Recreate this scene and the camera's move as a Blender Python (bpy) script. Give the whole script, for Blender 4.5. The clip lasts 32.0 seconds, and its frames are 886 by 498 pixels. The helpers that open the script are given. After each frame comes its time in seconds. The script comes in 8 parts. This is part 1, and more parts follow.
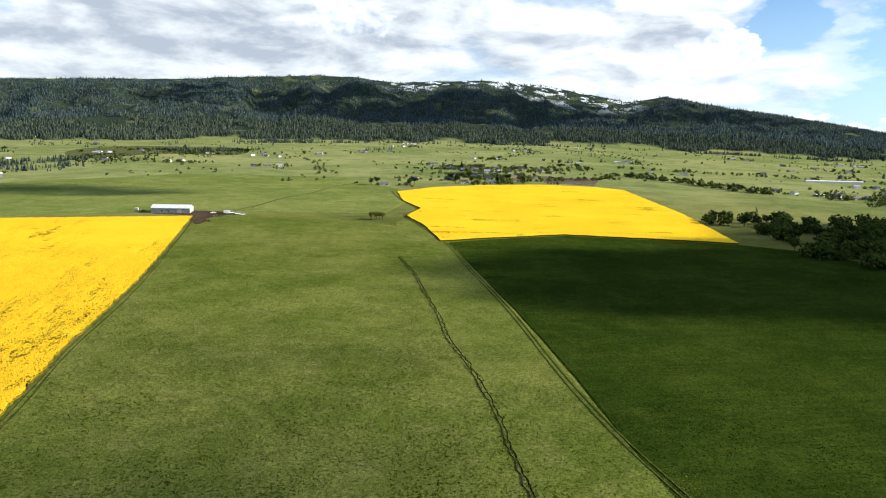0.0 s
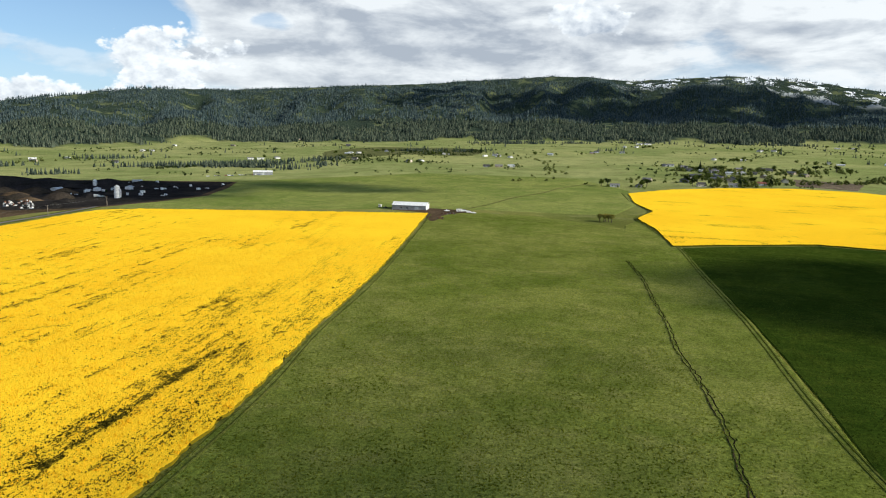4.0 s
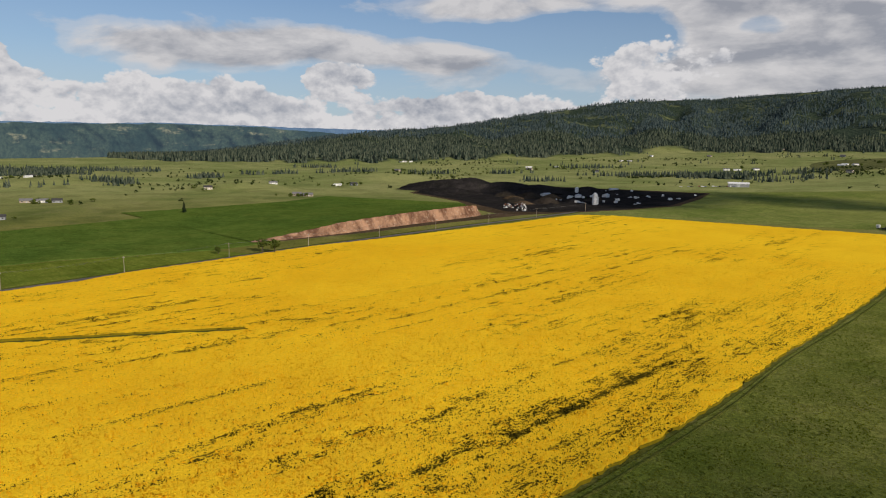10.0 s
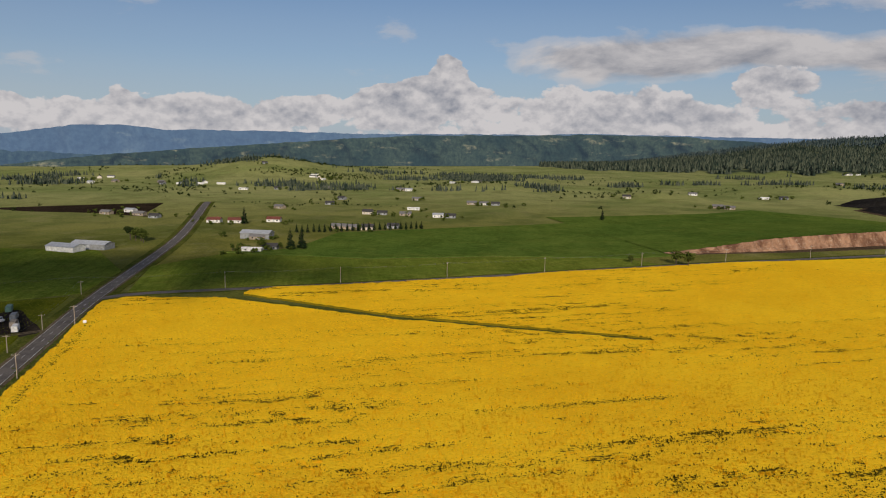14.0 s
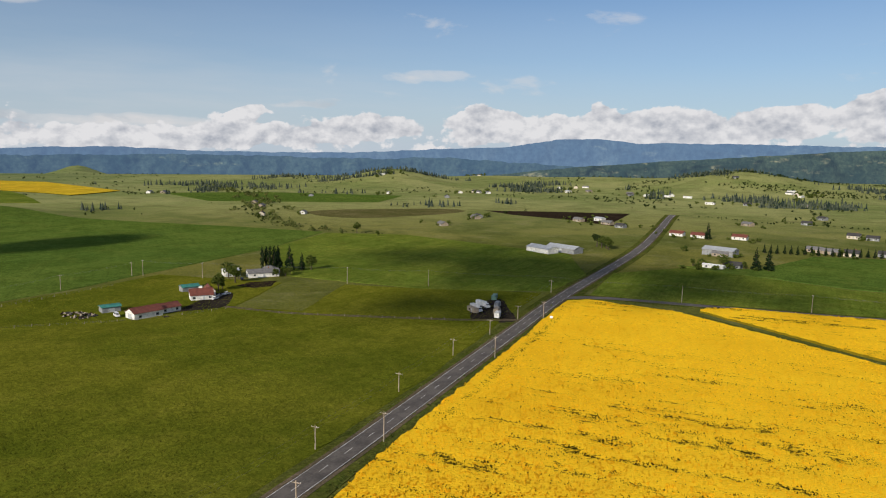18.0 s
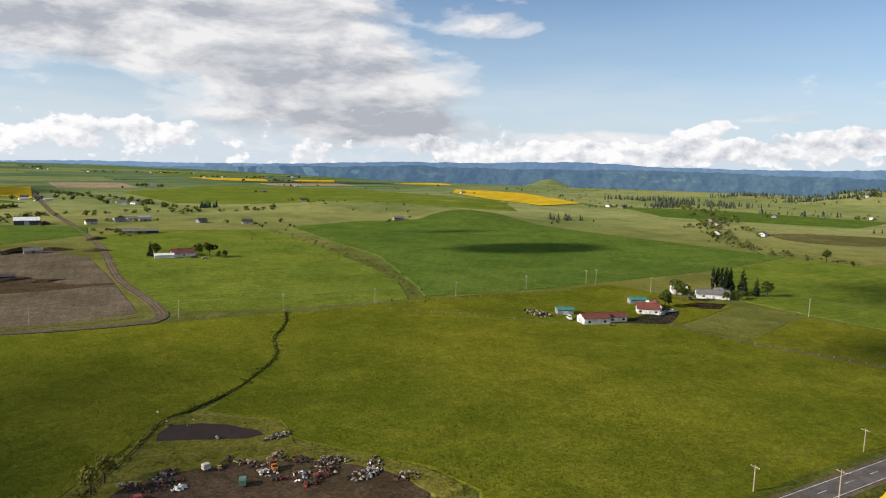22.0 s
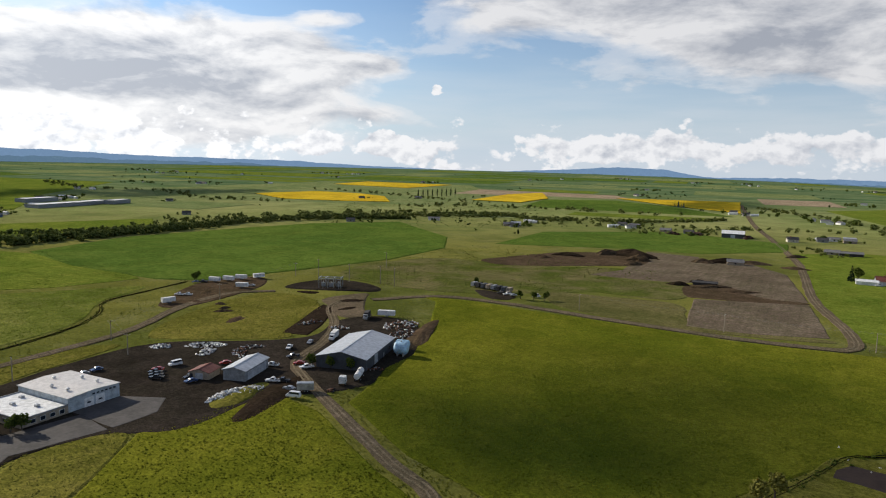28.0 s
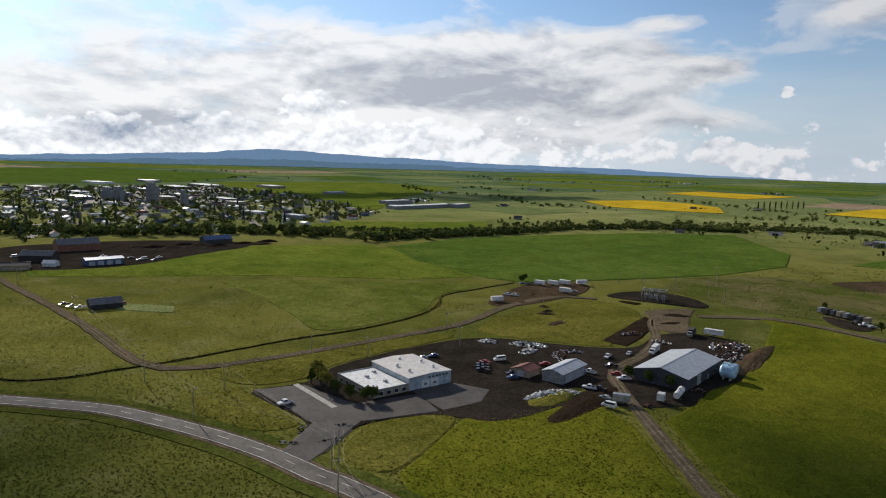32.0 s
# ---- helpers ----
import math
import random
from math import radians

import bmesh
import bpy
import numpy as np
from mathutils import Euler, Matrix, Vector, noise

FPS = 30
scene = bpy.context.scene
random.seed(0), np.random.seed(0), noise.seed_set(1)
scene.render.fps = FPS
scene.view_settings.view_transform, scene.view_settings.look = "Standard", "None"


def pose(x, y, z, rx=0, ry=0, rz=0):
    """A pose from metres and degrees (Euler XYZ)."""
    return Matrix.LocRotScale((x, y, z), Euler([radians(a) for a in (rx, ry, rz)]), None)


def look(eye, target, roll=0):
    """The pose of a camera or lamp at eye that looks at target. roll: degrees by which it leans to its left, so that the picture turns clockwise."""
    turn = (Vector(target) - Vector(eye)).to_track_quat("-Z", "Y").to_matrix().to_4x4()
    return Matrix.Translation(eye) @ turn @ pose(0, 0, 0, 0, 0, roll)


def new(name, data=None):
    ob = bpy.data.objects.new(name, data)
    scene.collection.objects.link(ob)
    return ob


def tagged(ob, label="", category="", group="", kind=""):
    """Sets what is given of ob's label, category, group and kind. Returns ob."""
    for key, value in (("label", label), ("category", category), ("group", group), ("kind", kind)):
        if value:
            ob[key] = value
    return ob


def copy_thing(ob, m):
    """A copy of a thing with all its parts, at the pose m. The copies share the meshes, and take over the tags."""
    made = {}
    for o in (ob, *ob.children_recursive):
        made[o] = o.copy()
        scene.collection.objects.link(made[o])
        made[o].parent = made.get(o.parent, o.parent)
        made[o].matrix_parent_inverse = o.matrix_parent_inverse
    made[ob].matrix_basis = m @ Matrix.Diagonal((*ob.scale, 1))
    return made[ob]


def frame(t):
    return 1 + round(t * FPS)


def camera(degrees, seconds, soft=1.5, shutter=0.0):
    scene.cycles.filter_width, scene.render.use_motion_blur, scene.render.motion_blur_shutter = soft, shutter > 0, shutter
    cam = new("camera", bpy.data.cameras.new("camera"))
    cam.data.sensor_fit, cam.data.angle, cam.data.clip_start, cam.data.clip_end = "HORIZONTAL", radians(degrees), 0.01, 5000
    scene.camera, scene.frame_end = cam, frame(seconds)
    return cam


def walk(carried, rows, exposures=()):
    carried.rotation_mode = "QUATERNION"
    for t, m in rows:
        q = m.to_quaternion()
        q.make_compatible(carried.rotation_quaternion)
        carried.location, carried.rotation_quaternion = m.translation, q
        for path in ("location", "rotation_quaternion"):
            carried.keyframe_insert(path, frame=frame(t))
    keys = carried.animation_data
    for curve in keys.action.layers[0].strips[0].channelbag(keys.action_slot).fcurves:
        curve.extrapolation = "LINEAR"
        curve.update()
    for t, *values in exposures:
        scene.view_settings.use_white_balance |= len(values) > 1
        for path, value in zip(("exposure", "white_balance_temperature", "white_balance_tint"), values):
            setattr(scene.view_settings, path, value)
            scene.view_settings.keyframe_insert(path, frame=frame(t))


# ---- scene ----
# The camera hangs high over the fields and turns where it is, 238 degrees to its left.
cam = camera(63.87, 32.0, soft=1.1)
EYE = 85.0
ROWS = [
    (0, 0.00, -8.08, -1.54),
    (0.5, 2.37, -8.15, -1.53),
    (1, 4.80, -8.20, -1.47),
    (1.5, 6.82, -8.29, -1.46),
    (2, 8.79, -8.33, -1.46),
    (2.5, 10.83, -8.38, -1.46),
    (3, 13.15, -8.42, -1.45),
    (3.5, 15.65, -8.45, -1.40),
    (5.5, 26.02, -8.56, -1.32),
    (6, 28.32, -8.58, -1.30),
    (6.5, 30.87, -8.56, -1.27),
    (7, 34.32, -8.55, -1.17),
    (7.5, 37.88, -8.54, -1.10),
    (8, 41.40, -8.55, -1.02),
    (8.5, 44.78, -8.53, -1.04),
    (9, 48.15, -8.49, -1.04),
    (9.5, 51.54, -8.46, -1.05),
    (10, 54.95, -8.43, -1.04),
    (10.5, 58.48, -8.39, -1.01),
    (11, 62.19, -8.38, -0.99),
    (11.5, 65.94, -8.35, -0.98),
    (12, 69.77, -8.32, -0.91),
    (12.5, 73.78, -8.30, -0.95),
    (13, 78.39, -8.27, -0.93),
    (13.5, 83.05, -8.24, -0.99),
    (14, 87.70, -8.21, -0.96),
    (14.5, 92.39, -8.17, -0.97),
    (16.5, 110.96, -8.04, -1.17),
    (17, 115.58, -7.96, -1.20),
    (17.5, 120.09, -7.91, -1.15),
    (18, 123.98, -7.83, -1.17),
    (18.5, 128.28, -7.77, -1.24),
    (19, 132.73, -7.71, -1.30),
    (19.5, 137.18, -7.63, -1.30),
    (20, 141.66, -7.56, -1.39),
    (20.5, 146.07, -7.48, -1.60),
    (21, 150.59, -7.44, -1.62),
    (21.5, 155.01, -7.41, -1.66),
    (22, 159.55, -7.40, -1.63),
    (22.5, 164.21, -7.37, -1.69),
    (23, 168.94, -7.37, -1.68),
    (23.5, 173.64, -7.38, -1.71),
    (24, 178.30, -7.40, -1.71),
    (24.5, 182.95, -7.41, -1.66),
    (25, 187.77, -7.38, -1.72),
    (25.5, 191.72, -7.37, -1.81),
    (27.5, 207.84, -7.41, -1.19),
    (28, 212.30, -7.39, -1.27),
    (28.5, 216.72, -7.35, -1.33),
    (29, 221.03, -7.37, -1.27),
    (29.5, 225.32, -7.33, -1.41),
    (30, 229.64, -7.35, -1.39),
    (30.5, 232.23, -7.31, -1.36),
    (31, 234.63, -7.30, -1.35),
    (31.5, 236.55, -7.29, -1.31),
    (32, 238.23, -7.31, -1.31),
]
walk(cam, [(t, pose(0, 0, EYE, 90 + pitch, roll, yaw)) for t, yaw, pitch, roll in ROWS],
     [(0, 0.66, 6050, 6), (3.5, 0.46, 6100, 6), (7, 0.02, 6250, 8), (9.5, -0.2, 6450, 12), (13, -0.52, 6650, 15), (16.5, -0.24, 6500, 13), (20, 0.12, 6400, 11), (22, 0.30, 6500, 11), (24, 0.28, 6550, 11), (28, 0.06, 6350, 11), (30, -0.1, 6280, 11), (32, -0.18, 6230, 11)])

# ---- light: late afternoon sun low over the east-facing side, broken cloud ----
SUN_EL = 24.0
world = bpy.data.worlds.new("sky")
scene.world = world
world.use_nodes = True


class Net:
    """Short hand for building a node tree."""

    def __init__(self, tree):
        self.tree = tree
        tree.nodes.clear()

    def node(self, kind, **given):
        made = self.tree.nodes.new(kind)
        for key, value in given.items():
            if key == "op":
                made.operation = value
            elif key == "blend":
                made.blend_type = value
            elif key == "data_type":
                made.data_type = value
        return made

    def put(self, value, socket):
        if isinstance(value, bpy.types.NodeSocket):
            self.tree.links.new(value, socket)
        elif value is not None:
            socket.default_value = value

    def math(self, op, a, b=None, c=None, clamp=False):
        n = self.node("ShaderNodeMath", op=op)
        n.use_clamp = clamp
        for value, socket in zip((a, b, c), n.inputs):
            self.put(value, socket)
        return n.outputs[0]

    def vmath(self, op, a, b=None):
        n = self.node("ShaderNodeVectorMath", op=op)
        self.put(a, n.inputs[0])
        self.put(b, n.inputs[1])
        return n.outputs[0]

    def noise(self, vector, scale, detail=4.0, rough=0.55, distortion=0.0):
        n = self.node("ShaderNodeTexNoise")
        self.put(vector, n.inputs["Vector"])
        n.inputs["Scale"].default_value = scale
        n.inputs["Detail"].default_value = detail
        n.inputs["Roughness"].default_value = rough
        n.inputs["Distortion"].default_value = distortion
        return n.outputs["Fac"]

    def ramp(self, value, stops, smooth=True):
        n = self.node("ShaderNodeValToRGB")
        n.color_ramp.interpolation = "EASE" if smooth else "LINEAR"
        el = n.color_ramp.elements
        while len(el) < len(stops):
            el.new(0.5)
        for e, (p, c) in zip(el, stops):
            e.position = p
            e.color = (c, c, c, 1) if isinstance(c, (int, float)) else (*c, 1)
        self.put(value, n.inputs[0])
        return n.outputs[0]

    def mix(self, fac, a, b, blend="MIX"):
        n = self.node("ShaderNodeMix", blend=blend, data_type="RGBA")
        n.data_type = "RGBA"
        n.blend_type = blend
        self.put(fac, n.inputs[0])
        self.put((*a, 1) if isinstance(a, tuple) else a, n.inputs[6])
        self.put((*b, 1) if isinstance(b, tuple) else b, n.inputs[7])
        return n.outputs[2]


# clouds as they stand round the turn: bearing to the left of the start, height over the skyline, half breadth and half height in degrees, weight
HEAPS_NORTH = [(-20.5, 7.5, 3.6, 2.0, 0.35), (7.2, 9.4, 4.2, 1.4, 0.35), (39.0, 6.1, 5.3, 2.3, 0.3), (53.1, 2.9, 4.4, 1.5, 0.42), (63.6, 4.8, 2.6, 1.6, 0.5), (74.5, 3.2, 7.9, 1.9, 0.3), (87.3, 6.1, 1.6, 0.9, 0.36),
               (88.2, 4.6, 4.6, 1.1, 0.36), (90.1, 3.5, 6.3, 1.6, 0.5), (98.9, 2.7, 2.4, 1.1, 0.4), (108.7, 2.1, 9.4, 1.4, 0.32), (111.4, 3.5, 1.4, 0.9, 0.42), (120.5, 2.2, 2.8, 1.5, 0.5)]
HEAPS_SOUTH = [(130.2, 1.7, 4.2, 1.0, 0.38), (138.9, 2.4, 1.5, 0.6, 0.38), (142.0, 0.7, 6.9, 1.0, 0.3), (148.5, 0.7, 13.3, 0.9, 0.2), (189.4, 1.1, 12.1, 1.5, 0.10), (201.4, 1.0, 7.4, 1.1, 0.10), (212.8, 5.3, 1.0, 0.65, 0.34),
               (216.7, 0.8, 1.6, 1.0, 0.35), (222.3, 0.9, 1.7, 0.8, 0.35), (247.2, 4.2, 4.3, 1.1, 0.25)]
SHEETS_NORTH = [(-24.1, 9.7, 2.7, 2.3, -0.4), (-18.5, 8.5, 12.9, 6.4, 0.5), (6.5, 8.8, 15.1, 6.1, 0.5), (7.2, 10.9, 2.4, 0.9, -0.35), (20.8, 7.9, 16.3, 5.9, 0.45), (29.2, 7.9, 10.9, 5.7, 0.4), (30.0, 8.6, 2.1, 0.9, -0.5), (34.3, 9.9, 3.8, 1.7, 0.4),
                (40.6, 5.4, 6.9, 1.5, 0.3), (41.1, 7.2, 4.7, 1.6, -0.3), (46.6, 8.4, 9.0, 1.3, -0.45), (51.2, 10.5, 11.8, 1.4, 0.4), (52.1, 6.4, 6.6, 2.3, 0.3), (61.0, 7.1, 10.0, 1.6, 0.3), (71.2, 6.8, 11.7, 2.0, 0.45)]
SHEETS_SOUTH = [(125.2, 5.7, 4.4, 0.7, 0.24), (135.5, 3.6, 3.6, 0.4, 0.26), (149.0, 1.7, 8.5, 0.6, 0.34), (155.2, 10.0, 4.5, 1.0, 0.28), (162.3, 2.3, 7.7, 1.3, 0.3), (168.1, 4.6, 11.2, 4.1, 0.5), (173.7, 8.4, 10.0, 3.6, 0.4), (182.6, 7.8, 9.3, 2.0, 0.3),
                (183.6, 11.2, 24.0, 3.0, 0.5), (191.3, 7.3, 10.9, 3.2, 0.3), (197.5, 11.9, 17.4, 2.7, 0.4)]
SHEETS_WEST = [(217.0, 6.8, 2.4, 1.0, 0.3), (215.9, 2.9, 4.6, 0.9, 0.27), (221.4, 10.1, 2.6, 0.5, 0.26), (231.1, 5.8, 13.8, 4.6, 0.45), (231.7, 2.3, 11.1, 2.3, 0.35), (234.4, 6.6, 17.0, 3.2, 0.35), (257.0, 4.9, 17.0, 5.5, 0.5)]
GLOOM_NORTH = [(-16.3, 8.2, 3.1, 1.8, 0.45), (-8.2, 9.2, 2.9, 1.4, 0.3), (-5.2, 6.8, 1.9, 0.8, 0.25), (6.0, 7.7, 2.7, 1.8, 0.55), (16.1, 7.7, 7.3, 1.6, 0.3), (22.9, 7.2, 4.6, 1.6, 0.2), (30.0, 6.5, 4.0, 1.4, 0.35), (39.9, 9.0, 4.3, 0.9, 0.15),
               (54.3, 5.9, 8.8, 1.4, 0.3), (56.5, 2.8, 2.2, 1.1, 0.4), (66.2, 2.4, 1.3, 0.7, 0.25), (69.6, 2.4, 2.9, 1.0, 0.25), (74.0, 6.8, 8.6, 1.4, 0.3)]
GLOOM_SOUTH = [(162.3, 2.3, 7.7, 1.5, 0.5), (167.0, 4.8, 10.2, 5.0, 0.2), (169.7, 2.4, 8.1, 2.5, 0.18), (171.2, 4.2, 7.8, 4.3, 0.12), (187.6, 8.2, 6.7, 2.5, 0.25), (191.5, 8.9, 9.4, 0.9, 0.15), (234.6, 5.1, 9.9, 1.8, 0.4), (237.0, 5.9, 14.0, 1.4, 0.2),
               (254.4, 3.9, 3.8, 1.1, 0.3), (260.2, 1.7, 6.4, 1.5, 0.6), (265.5, 4.1, 1.6, 1.0, 0.4)]
SKY_STRENGTH = 0.70
# how far the low bank of heaped cloud reaches, round the turn from a quarter turn to the right
BANK = [(0.0, 0.9), (0.25, 0.9), (0.35, 1.0), (0.43, 0.95), (0.48, 0.72), (0.56, 0.56), (0.62, 0.50), (0.70, 0.44), (0.78, 0.44), (0.86, 0.50), (0.93, 0.8), (1.0, 0.9)]


def build_sky():
    net = Net(world.node_tree)
    sky = net.node("ShaderNodeTexSky")
    sky.sky_type = "NISHITA"
    sky.sun_disc = False
    sky.sun_elevation, sky.sun_rotation = radians(SUN_EL), radians(90)
    sky.altitude, sky.air_density, sky.dust_density, sky.ozone_density = 1000, 1.0, 0.6, 2.0
    way = net.node("ShaderNodeTexCoord").outputs["Generated"]
    xyz = net.node("ShaderNodeSeparateXYZ")
    net.put(way, xyz.inputs[0])
    x, y, z = xyz.outputs
    up = net.math("MAXIMUM", z, 0.0)
    # bearing in degrees, from a quarter turn to the right of the start round to the left
    bearing = net.math("SUBTRACT", net.math("MULTIPLY", net.math("FRACT", net.math("ADD", net.math("DIVIDE", net.math("ARCTAN2", net.math("MULTIPLY", x, -1.0), y), 2 * math.pi), 1.25)), 360.0), 90.0)
    rise = net.math("MULTIPLY", net.math("ARCSINE", z), 180 / math.pi)
    spot = net.node("ShaderNodeCombineXYZ")
    net.put(bearing, spot.inputs[0])
    net.put(rise, spot.inputs[1])

    def along(kx, kz, shift, turn=0.0):
        n = net.node("ShaderNodeCombineXYZ")
        net.put(net.math("ADD", net.math("MULTIPLY", x, kx), turn), n.inputs[0])
        net.put(net.math("MULTIPLY", y, kx), n.inputs[1])
        net.put(net.math("ADD", net.math("MULTIPLY", z, kz), shift), n.inputs[2])
        return n.outputs[0]

    def ragged(scale, wide, high):
        """The place in the sky, pushed about so that outlines are uneven."""
        n = net.node("ShaderNodeTexNoise")
        net.put(along(scale, scale * 1.5, 1.0), n.inputs["Vector"])
        n.inputs["Scale"].default_value, n.inputs["Detail"].default_value, n.inputs["Roughness"].default_value = 1.0, 4.0, 0.6
        push = net.vmath("MULTIPLY", net.vmath("SUBTRACT", n.outputs["Color"], (0.5, 0.5, 0.5)), (wide, high, 0.0))
        return net.vmath("ADD", spot.outputs[0], push)

    def gathered(where, *lists):
        total = 0.0
        for b, e, wide, high, weight in [q for each in lists for q in each]:
            off = net.vmath("MULTIPLY", net.vmath("SUBTRACT", where, (b, e, 0.0)), (1 / wide, 1 / high, 0.0))
            far = net.node("ShaderNodeVectorMath", op="LENGTH")
            net.put(off, far.inputs[0])
            fade = net.node("ShaderNodeMapRange")
            fade.interpolation_type = "SMOOTHSTEP"
            net.put(far.outputs["Value"], fade.inputs[0])
            for socket, value in zip(fade.inputs[1:5], (0.25, 1.5, weight, 0.0)):
                socket.default_value = value
            total = net.math("ADD", fade.outputs[0], total)
        return total

    def cells(vector, scale):
        n = net.node("ShaderNodeTexVoronoi")
        net.put(vector, n.inputs["Vector"])
        n.inputs["Scale"].default_value, n.inputs["Detail"].default_value, n.inputs["Roughness"].default_value = scale, 3.0, 0.6
        n.normalize = True
        return net.math("SUBTRACT", 0.62, n.outputs["Distance"])

    def puff(up_by, turn):
        return net.math("ADD", net.math("MULTIPLY", net.noise(along(15.0, 22.0, up_by, turn), 1.0, 6.0, 0.55, 0.2), 0.62), net.math("MULTIPLY", cells(along(30.0, 44.0, up_by * 2.0, turn * 2.0), 1.0), 0.46))

    def sheet(up_by, turn):
        return net.noise(along(6.5, 19.0, 7.0 + up_by, turn), 1.0, 7.0, 0.58, 0.25)

    # heaped clouds: a bank over the skyline and single towers
    share = net.math("DIVIDE", net.math("ADD", bearing, 90.0), 360.0)
    bank = net.math("MULTIPLY", net.ramp(rise_share(net, rise), [(0.0, 0.36), (0.18, 0.40), (0.34, 0.28), (0.58, 0.0)]), net.ramp(share, BANK))
    heap_where = ragged(9.0, 6.0, 2.4)
    p0, p1 = puff(0.0, 0.0), puff(0.16, 0.10)
    heap = net.math("SUBTRACT", net.math("ADD", p0, net.math("ADD", bank, gathered(heap_where, HEAPS_NORTH, HEAPS_SOUTH))), 0.66)
    heap_a = net.ramp(heap, [(0.0, 0.0), (0.06, 1.0)])
    gloom = gathered(ragged(5.0, 4.0, 2.0), GLOOM_NORTH, GLOOM_SOUTH)
    lit = net.math("ADD", net.math("MULTIPLY", net.math("SUBTRACT", p0, p1), 3.4), net.math("SUBTRACT", net.math("SUBTRACT", 0.92, net.math("MULTIPLY", gloom, 0.8)), net.math("MULTIPLY", net.math("MAXIMUM", heap, 0.0), net.ramp(share, [(0.30, 0.8), (0.50, 0.55), (0.65, 0.25), (1.0, 0.25)]))), clamp=True)
    heap_c = net.mix(net.math("MAXIMUM", lit, 0.12), (0.27, 0.34, 0.46), (1.14, 1.14, 1.14))
    # flat sheets above
    s0, s1 = sheet(0.0, 0.0), sheet(0.25, 0.15)
    overhead = net.ramp(up, [(0.0, 0.0), (0.20, 0.0), (0.30, 0.22), (1.0, 0.10)])
    flat = net.math("SUBTRACT", net.math("ADD", s0, net.math("ADD", overhead, gathered(ragged(4.0, 10.0, 3.0), SHEETS_NORTH, SHEETS_SOUTH, SHEETS_WEST))), 0.62)
    flat_a = net.ramp(flat, [(0.0, 0.0), (0.10, 0.40), (0.30, 0.95)])
    flat_lit = net.math("ADD", net.math("MULTIPLY", net.math("SUBTRACT", s0, s1), 3.2), net.math("SUBTRACT", net.math("SUBTRACT", 1.0, net.math("MULTIPLY", gloom, net.math("ADD", 0.25, net.math("MULTIPLY", net.noise(along(14.0, 34.0, 2.0), 1.0, 5.0, 0.55, 0.2), 1.1)))), net.math("MULTIPLY", net.math("MAXIMUM", flat, 0.0), 0.45)), clamp=True)
    flat_c = net.mix(net.math("MAXIMUM", flat_lit, 0.24), (0.34, 0.38, 0.46), (1.04, 1.03, 1.02))
    blue = net.mix(1.0, sky.outputs[0], (0.098, 0.115, 0.130), "MULTIPLY")
    # pale air low over the skyline
    low = net.ramp(up, [(0.0, 0.85), (0.06, 0.55), (0.13, 0.28), (0.25, 0.0)])
    blue = net.mix(low, blue, (0.68, 0.82, 0.97))
    veil = net.math("MULTIPLY", net.ramp(share, [(0.52, 0.0), (0.68, 0.75), (0.95, 0.75), (1.0, 0.3)]), net.math("MULTIPLY", net.ramp(rise_share(net, rise), [(0.0, 1.0), (0.35, 0.75), (1.0, 0.1)]), net.ramp(net.noise(along(5.0, 40.0, 4.0), 1.0, 5.0, 0.55), [(0.25, 0.35), (0.75, 1.0)])))
    blue = net.mix(veil, blue, (0.86, 0.92, 0.97))
    over = net.mix(flat_a, blue, flat_c)
    over = net.mix(heap_a, over, heap_c)
    # the sky brightens towards the sun
    toward = net.node("ShaderNodeVectorMath", op="DOT_PRODUCT")
    net.put(way, toward.inputs[0])
    toward.inputs[1].default_value = (1.0, 0.02, 0.25)
    glow = net.ramp(toward.outputs["Value"], [(0.0, 0.0), (0.45, 0.12), (1.0, 1.0)])
    over = net.mix(net.math("MULTIPLY", glow, 0.42), over, net.mix(1.0, over, (2.1, 2.08, 2.0), "MULTIPLY"))
    back = net.node("ShaderNodeBackground")
    net.put(over, back.inputs[0])
    back.inputs[1].default_value = SKY_STRENGTH
    net.put(back.outputs[0], net.node("ShaderNodeOutputWorld").inputs[0])


def rise_share(net, rise):
    """Height over the skyline, from one degree below it to nine above, as 0 to 1."""
    return net.math("DIVIDE", net.math("ADD", rise, 1.0), 10.0, clamp=True)


build_sky()

sun = new("sun", bpy.data.lights.new("sun", "SUN"))
sun.data.energy, sun.data.angle, sun.data.color = 5.0, radians(0.55), (1.0, 0.90, 0.72)
SUN_WAY = Vector((math.cos(radians(SUN_EL)), 0.02, math.sin(radians(SUN_EL)))).normalized()
sun.matrix_world = look(SUN_WAY * 3000, (0, 0, 0))
scene.view_settings.exposure = 0.0


# ---- the lie of the land ----
def bell(d, width):
    return np.exp(-(d / width) ** 2)


def turn_from(a, b):
    return (a - b + 180) % 360 - 180


def lattice(ix, iy, seed):
    h = (ix.astype(np.int64) * 374761393 + iy.astype(np.int64) * 668265263 + seed * 982451653) & 0xFFFFFFFF
    h = ((h ^ (h >> 13)) * 1274126177) & 0xFFFFFFFF
    return ((h ^ (h >> 16)) & 0xFFFF) / 65535.0


